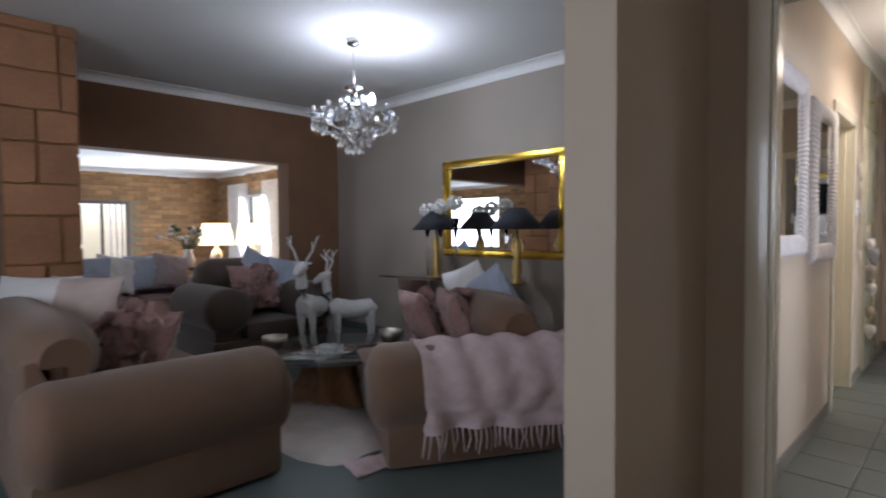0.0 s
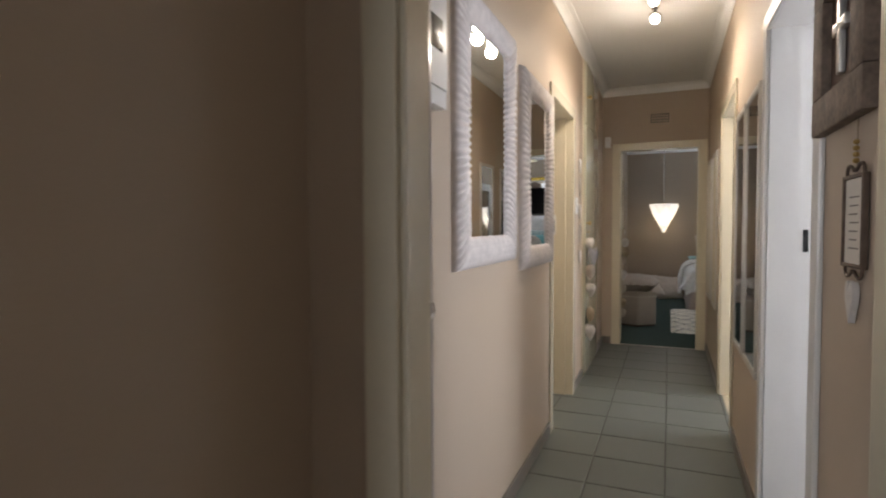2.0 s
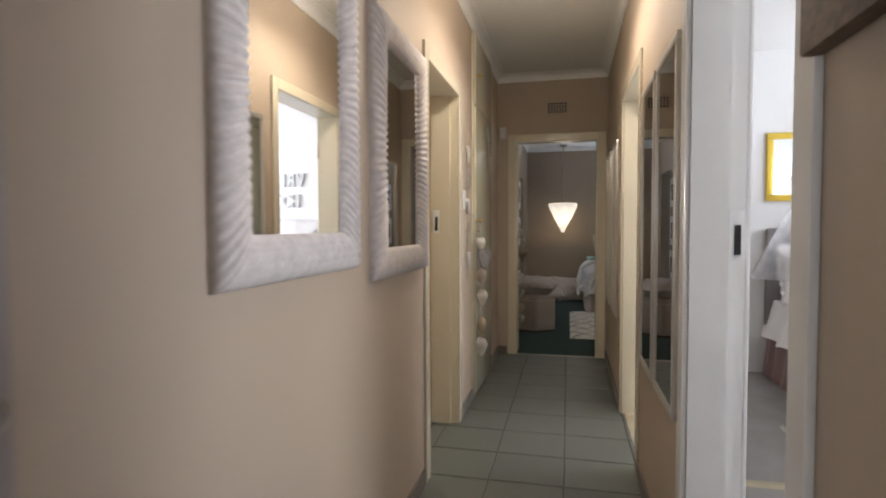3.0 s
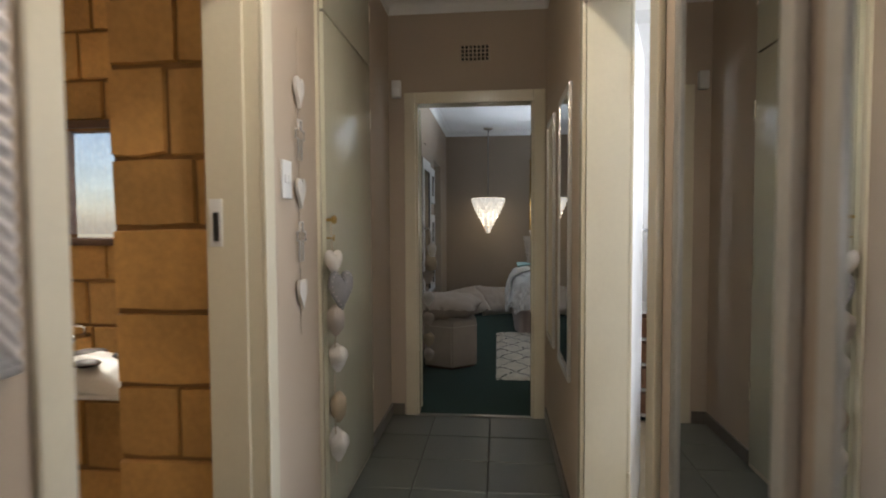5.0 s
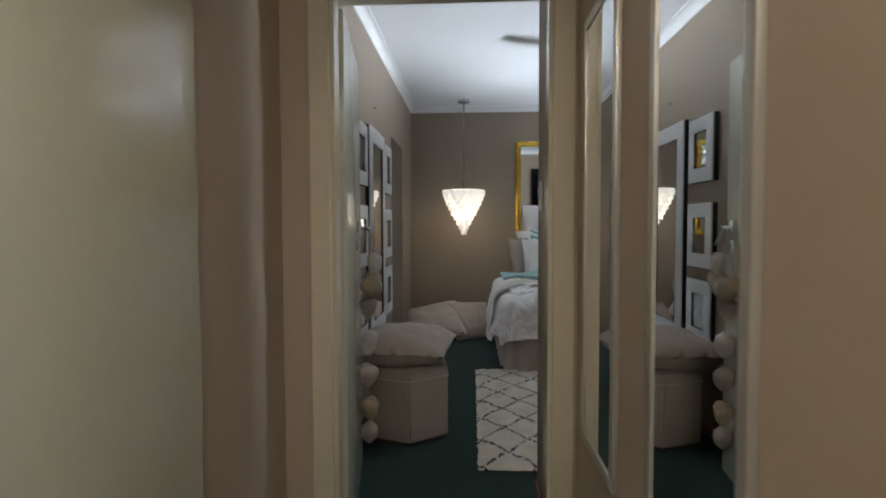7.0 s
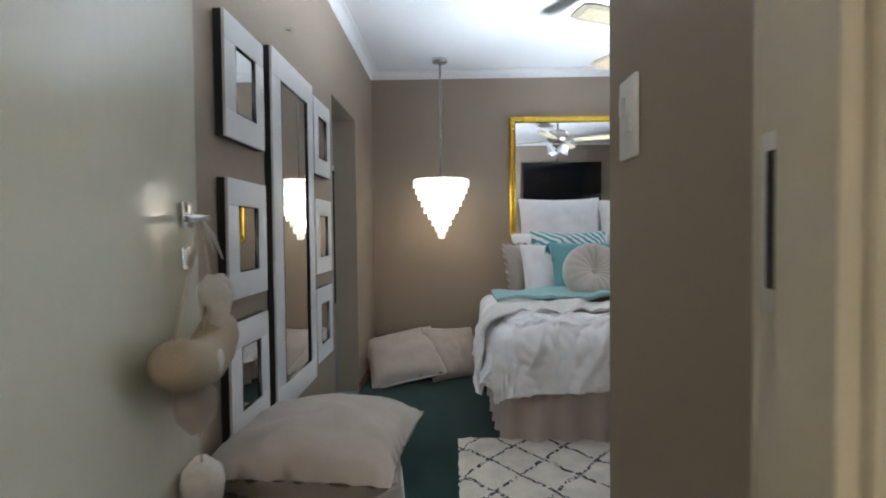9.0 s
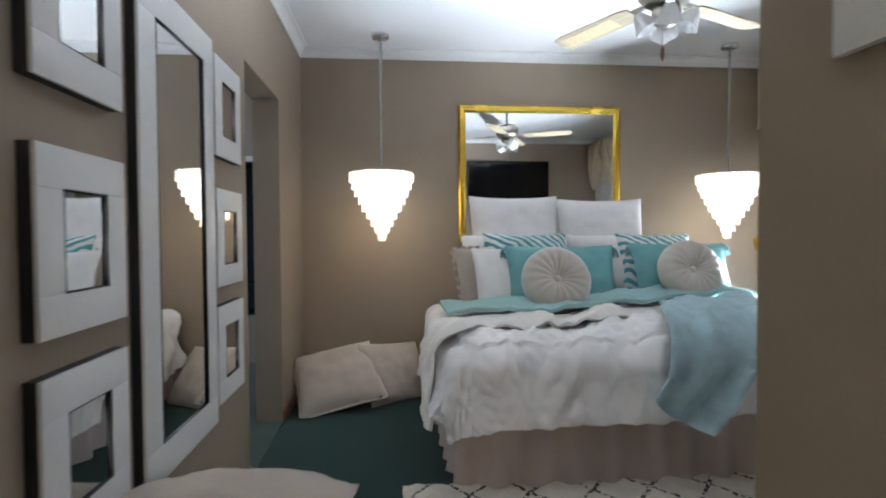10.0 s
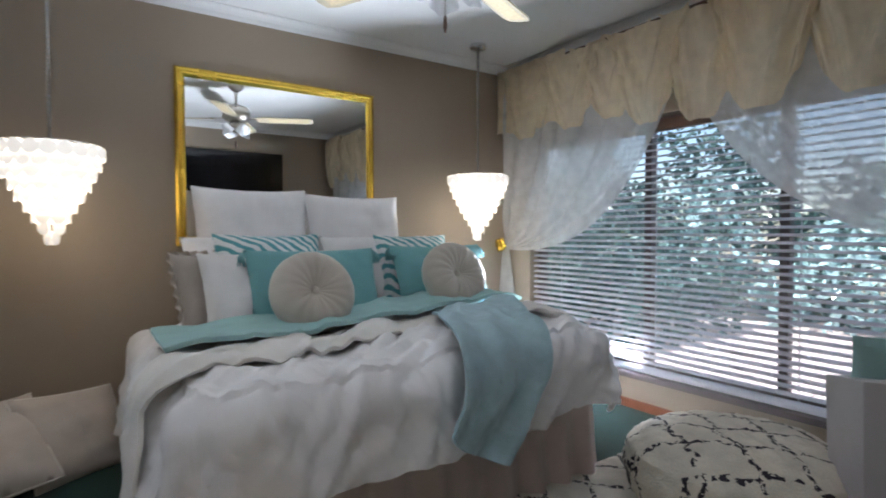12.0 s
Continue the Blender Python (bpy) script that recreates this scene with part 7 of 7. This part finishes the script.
# ---- first room on the right: bed seen in an added full-height mirror ----
# added mirror panels: they only carry the bed's reflection to the doorway
wr = thing("bed_view_mirror", "added full-height mirror panels that reflect the bed into view", "wardrobe", (4.58, 0, 0))
for y0, y1 in ((-1.78, -0.215), (-3.40, -1.79)):
    part("mirror_panel", box(bmesh.new(), -0.012, 0.0, y0, y1, 0.003, CH - 0.003), "mirror", wr)
part("mirror_back", box(bmesh.new(), 0.0005, 0.018, -3.42, -0.21, 0.0, CH - 0.002), "white_frame", wr)


def simple_bed(name, label, hx, fx, y0, y1, top, skirt, cover, side):
    """A made bed with its head at hx and its foot at fx."""
    root = thing(name, label, "bed")
    a, b = min(hx, fx), max(hx, fx)
    part("base", box(bmesh.new(), a + 0.03, b - 0.03, y0 + 0.03, y1 - 0.03, 0.05, top - 0.12, 0.02), skirt, root)

    def f(u, v):
        x, y = a - 0.05 + (b - a + 0.10) * u, y0 - 0.30 + (y1 - y0 + 0.6) * v
        cy = min(max(y, y0 + 0.05), y1 - 0.05)
        d = abs(y - cy)
        z = top - (0 if d < 0.01 else max(0.0, d - 0.04) * 0.95)
        yy = cy + (y - cy) * 0.30 + (0.03 * math.sin(x * 20) * min(d * 3, 1) * (1 if y > cy else -1) if d > 0.05 else 0)
        return Vector((x, yy, z + 0.02 * noise.noise(Vector((x * 4, y * 4, 1))) + 0.008 * noise.noise(Vector((x * 13, y * 13, 4)))))
    part("cover", thicken(sheet(bmesh.new(), f, 70, 70), 0.015), cover, root)
    part("skirt", pleats([(b, y1), (a, y1), (a, y0), (b, y0)], 0.012, top - 0.30, 0.012, 0.2, 240), skirt, root)
    return root


simple_bed("girl_bed", "made bed with white linen and a brown skirt", 2.45, 4.20, -2.85, -1.30, 0.62, "mauve", "linen_white", 1)
hb = thing("headboard", "grey upholstered headboard behind the white bed", "headboard", (2.44, -2.08, 0.0))
part("panel", box(bmesh.new(), -0.035, 0.035, -0.80, 0.80, 0.4, 1.20, 0.03), "headboard", hb)
for k, y in enumerate((-1.55, -2.05, -2.55)):
    pillow("girl_pillow", "white frilled pillow on the bed", Matrix.Translation((2.70, y, 0.84)) @ pose(0, 0, 0, 0, 0, 90) @ pose(0, 0, 0, -20, 0, 0), 0.48, 0.46, 0.16, "linen_white", "girl room pillows", ruffle=True, seed=80 + k)
pillow("girl_pillow", "white frilled pillow on the bed", Matrix.Translation((2.95, -1.60, 0.78)) @ pose(0, 0, 0, 0, 0, 80) @ pose(0, 0, 0, -28, 0, 0), 0.40, 0.36, 0.14, "linen_white", "girl room pillows", ruffle=True, seed=90)
bm = sheet(bmesh.new(), lambda u, v: Vector((3.55 + 0.35 * u, -1.18 - 0.9 * v if v > 0.2 else -1.20, (0.66 if v > 0.2 else 0.30 + 1.8 * v) + 0.01 * math.sin(u * 20))), 20, 20)
solid("lilac_throw", thicken(bm, 0.012), "lilac", "lilac throw across the bed", "blanket")
yf = thing("yellow_mirror", "mirror in a bright yellow gold frame", "mirror", (2.40, -1.62, 1.42))
for a in ((-0.34, 0.34, 0, 0.05), (-0.34, 0.34, 0.50, 0.55), (-0.34, -0.29, 0.05, 0.50), (0.29, 0.34, 0.05, 0.50)):
    part("frame_bar", box(bmesh.new(), 0.001, 0.03, a[0], a[1], a[2], a[3], 0.006), "yellow", yf)
part("mirror_glass", box(bmesh.new(), 0.004, 0.012, -0.29, 0.29, 0.05, 0.50), "mirror", yf)
nt_ = thing("bed_net", "white net canopy gathered above the bed", "canopy")
bm = sheet(bmesh.new(), lambda u, v: Vector((2.60 + 0.25 * v * math.sin(u * 6.28) + 0.02 * v * math.sin(u * 60), -2.05 + (0.08 + 0.85 * v ** 0.8) * math.cos(u * 6.28), 2.25 - 1.45 * v)), 90, 14)
part("net", bm, "net", nt_)
bm = sheet(bmesh.new(), lambda u, v: Vector((3.75 + 0.8 * u, -0.95 - 0.3 * v, 0.004 + 0.02 * abs(noise.noise(Vector((u * 30, v * 20, 0)))))), 60, 26)
solid("small_rug", bm, "fur", "small fluffy beige rug beside the bed", "rug")

# ---- second room on the right: white bed and letters ----
simple_bed("guest_bed", "white bed with a pale skirt", 7.28, 5.55, -2.45, -0.85, 0.64, "linen", "linen_white", 1)
G2 = "white guest bed pillows"
for k, (x, y, z, w, h) in enumerate([(7.12, -1.22, 1.00, 0.66, 0.66), (7.12, -1.92, 1.00, 0.66, 0.66), (6.95, -1.06, 0.86, 0.62, 0.46), (6.95, -1.8, 0.86, 0.62, 0.46), (6.78, -1.22, 0.88, 0.48, 0.46), (6.66, -1.05, 0.82, 0.40, 0.36), (6.60, -1.50, 0.82, 0.42, 0.36)]):
    pillow("guest_pillow", "white cotton pillow on the guest bed", lean(x, y, z, 16, 6 * (k % 3 - 1)), w, h, 0.17, "linen_white", G2, ruffle=k > 3, seed=100 + k)
bm = sheet(bmesh.new(), lambda u, v: Vector((6.02 + 0.16 * u + 0.05 * math.sin(v * 7), -0.66 - 0.30 * v if v > 0.3 else -0.75, (0.68 if v > 0.3 else 0.14 + 1.73 * v) + 0.004)), 10, 30)
solid("printed_band", thicken(bm, 0.006), "navy", "charcoal printed band across the white cover", "bedspread")
for row, word, z in ((0, "VREDE", 1.675), (1, "HOOP", 1.445)):
    for k, letter in enumerate(word):
        cu = bpy.data.curves.new("letter", "FONT")
        cu.body, cu.size, cu.extrude, cu.bevel_depth, cu.align_x = letter, 0.19, 0.012, 0.006, "CENTER"
        tmp = bpy.data.objects.new("tmp", cu)
        me = bpy.data.meshes.new_from_object(tmp)
        bpy.data.objects.remove(tmp)
        me.materials.append(M["white_frame"])
        ob = new("wall_letter", me)
        ob.matrix_basis = Matrix.Translation((7.282, -1.31 - 0.065 * row - (0.11 - 0.005 * row) * k, z)) @ pose(0, 0, 0, 90, 0, -90) @ Matrix.Diagonal((0.80, 1, 1, 1))
        tagged(ob, "raised white letter on the white wall", "letter", "letters above the guest bed")
gd = thing("guest_room_door", "white door standing open into the guest room", "door", (5.46, RW - 0.16, 0.0), -18)
gl = part("door_leaf", box(bmesh.new(), 0.004, 0.66, 0.004, 0.042, 0.012, 2.0, 0.003), "white_enamel", gd)
for z in (0.25, 1.72):
    part("hinge", box(bmesh.new(), -0.012, 0.02, -0.004, 0.006, z, z + 0.10, 0.002), "enamel", gl)

part("handle_rose", box(bmesh.new(), 0.575, 0.62, -0.006, 0.004, 1.16, 1.24, 0.003), "chrome", gl)
part("lever", tube(bmesh.new(), [(0.60, -0.004, 1.21), (0.60, -0.042, 1.21), (0.50, -0.045, 1.207)], 0.008, 8), "chrome", gl)
ga = radians(-18)
frill = hanging_hearts("white_flower_garland", "white ribbon flowers and a grey heart hanging from the door handle", (5.46 + 0.55 * math.cos(ga) + 0.065 * math.sin(ga), RW - 0.16 + 0.55 * math.sin(ga) - 0.065 * math.cos(ga), 1.20), -60, [
    (0.0, -0.02, -0.27, 0.10, 0.16, 0.016, 0.02, -30, "grey_wood", "grey heart with a pale edge"),
], [(0, 0, 0.01), (0.004, -0.01, -0.12), (0, -0.01, -0.24)])
petal_rnd = random.Random(15)
for k in range(14):
    part("flower", ball(bmesh.new(), (petal_rnd.uniform(-0.045, 0.045), petal_rnd.uniform(-0.03, 0.03), -0.02 - 0.012 * k), (0.022, 0.02, 0.016), 5, 8), "petal", frill)
chest = thing("basket_chest", "narrow white chest with brown wicker drawers beside the bed", "chest", (6.90, -0.80, 0.0))
for a in ((0.0, 0.025), (0.355, 0.38)):
    for x in (0.0, 0.34):
        part("post", box(bmesh.new(), x, x + 0.03, a[0], a[1], 0.0, 0.69, 0.003), "white_frame", chest)
part("top", box(bmesh.new(), -0.015, 0.385, -0.015, 0.395, 0.69, 0.71, 0.004), "white_frame", chest)
for k in range(4):
    z = 0.06 + k * 0.158
    part("shelf", box(bmesh.new(), 0.002, 0.368, 0.002, 0.378, z - 0.012, z, 0.002), "white_frame", chest)
    part("drawer", box(bmesh.new(), 0.006, 0.35, 0.028, 0.352, z + 0.004, z + 0.13, 0.012), "basket", chest, "brown wicker drawer")

# ---- floor tiles of the corridor, piece by piece ----
floor = slab("floor_corridor", "grout", "grey ceramic tiles with dark grout joints", -2.55, EW + 0.02, RW - 0.16, LW + 0.16, -0.09, -0.006, "floor")
PX, PY = 0.326, 0.356


def tile_mesh(w, d):
    bm = bmesh.new()
    box(bm, -w / 2, w / 2, -d / 2, d / 2, -0.008, 0.0)
    bmesh.ops.bevel(bm, geom=[e for e in bm.edges if all(v.co.z > -0.001 for v in e.verts)], offset=0.003, segments=1, affect="EDGES")
    me = bpy.data.meshes.new("tile")
    bm.to_mesh(me)
    bm.free()
    me.materials.append(M["tile"])
    return me


tile_shapes = {}
for i in range(29):
    for j in range(-2, 3):
        x1 = EW - 0.008 - i * PX
        x0, y0, y1 = x1 - PX, 0.305 + j * PY, 0.305 + (j + 1) * PY
        y0c, y1c = max(y0, RW - 0.15), min(y1, LW + 0.15)
        if y1c - y0c < 0.03:
            continue
        w, d = round(x1 - x0 - 0.007, 4), round(y1c - y0c - 0.007, 4)
        if (w, d) not in tile_shapes:
            tile_shapes[(w, d)] = tile_mesh(w, d)
        ob = new("tile", tile_shapes[(w, d)])
        ob.parent = floor
        ob.location = ((x0 + x1) / 2, (y0c + y1c) / 2, -0.001 + 0.0006 * math.sin(i * 7.3 + j * 3.1))
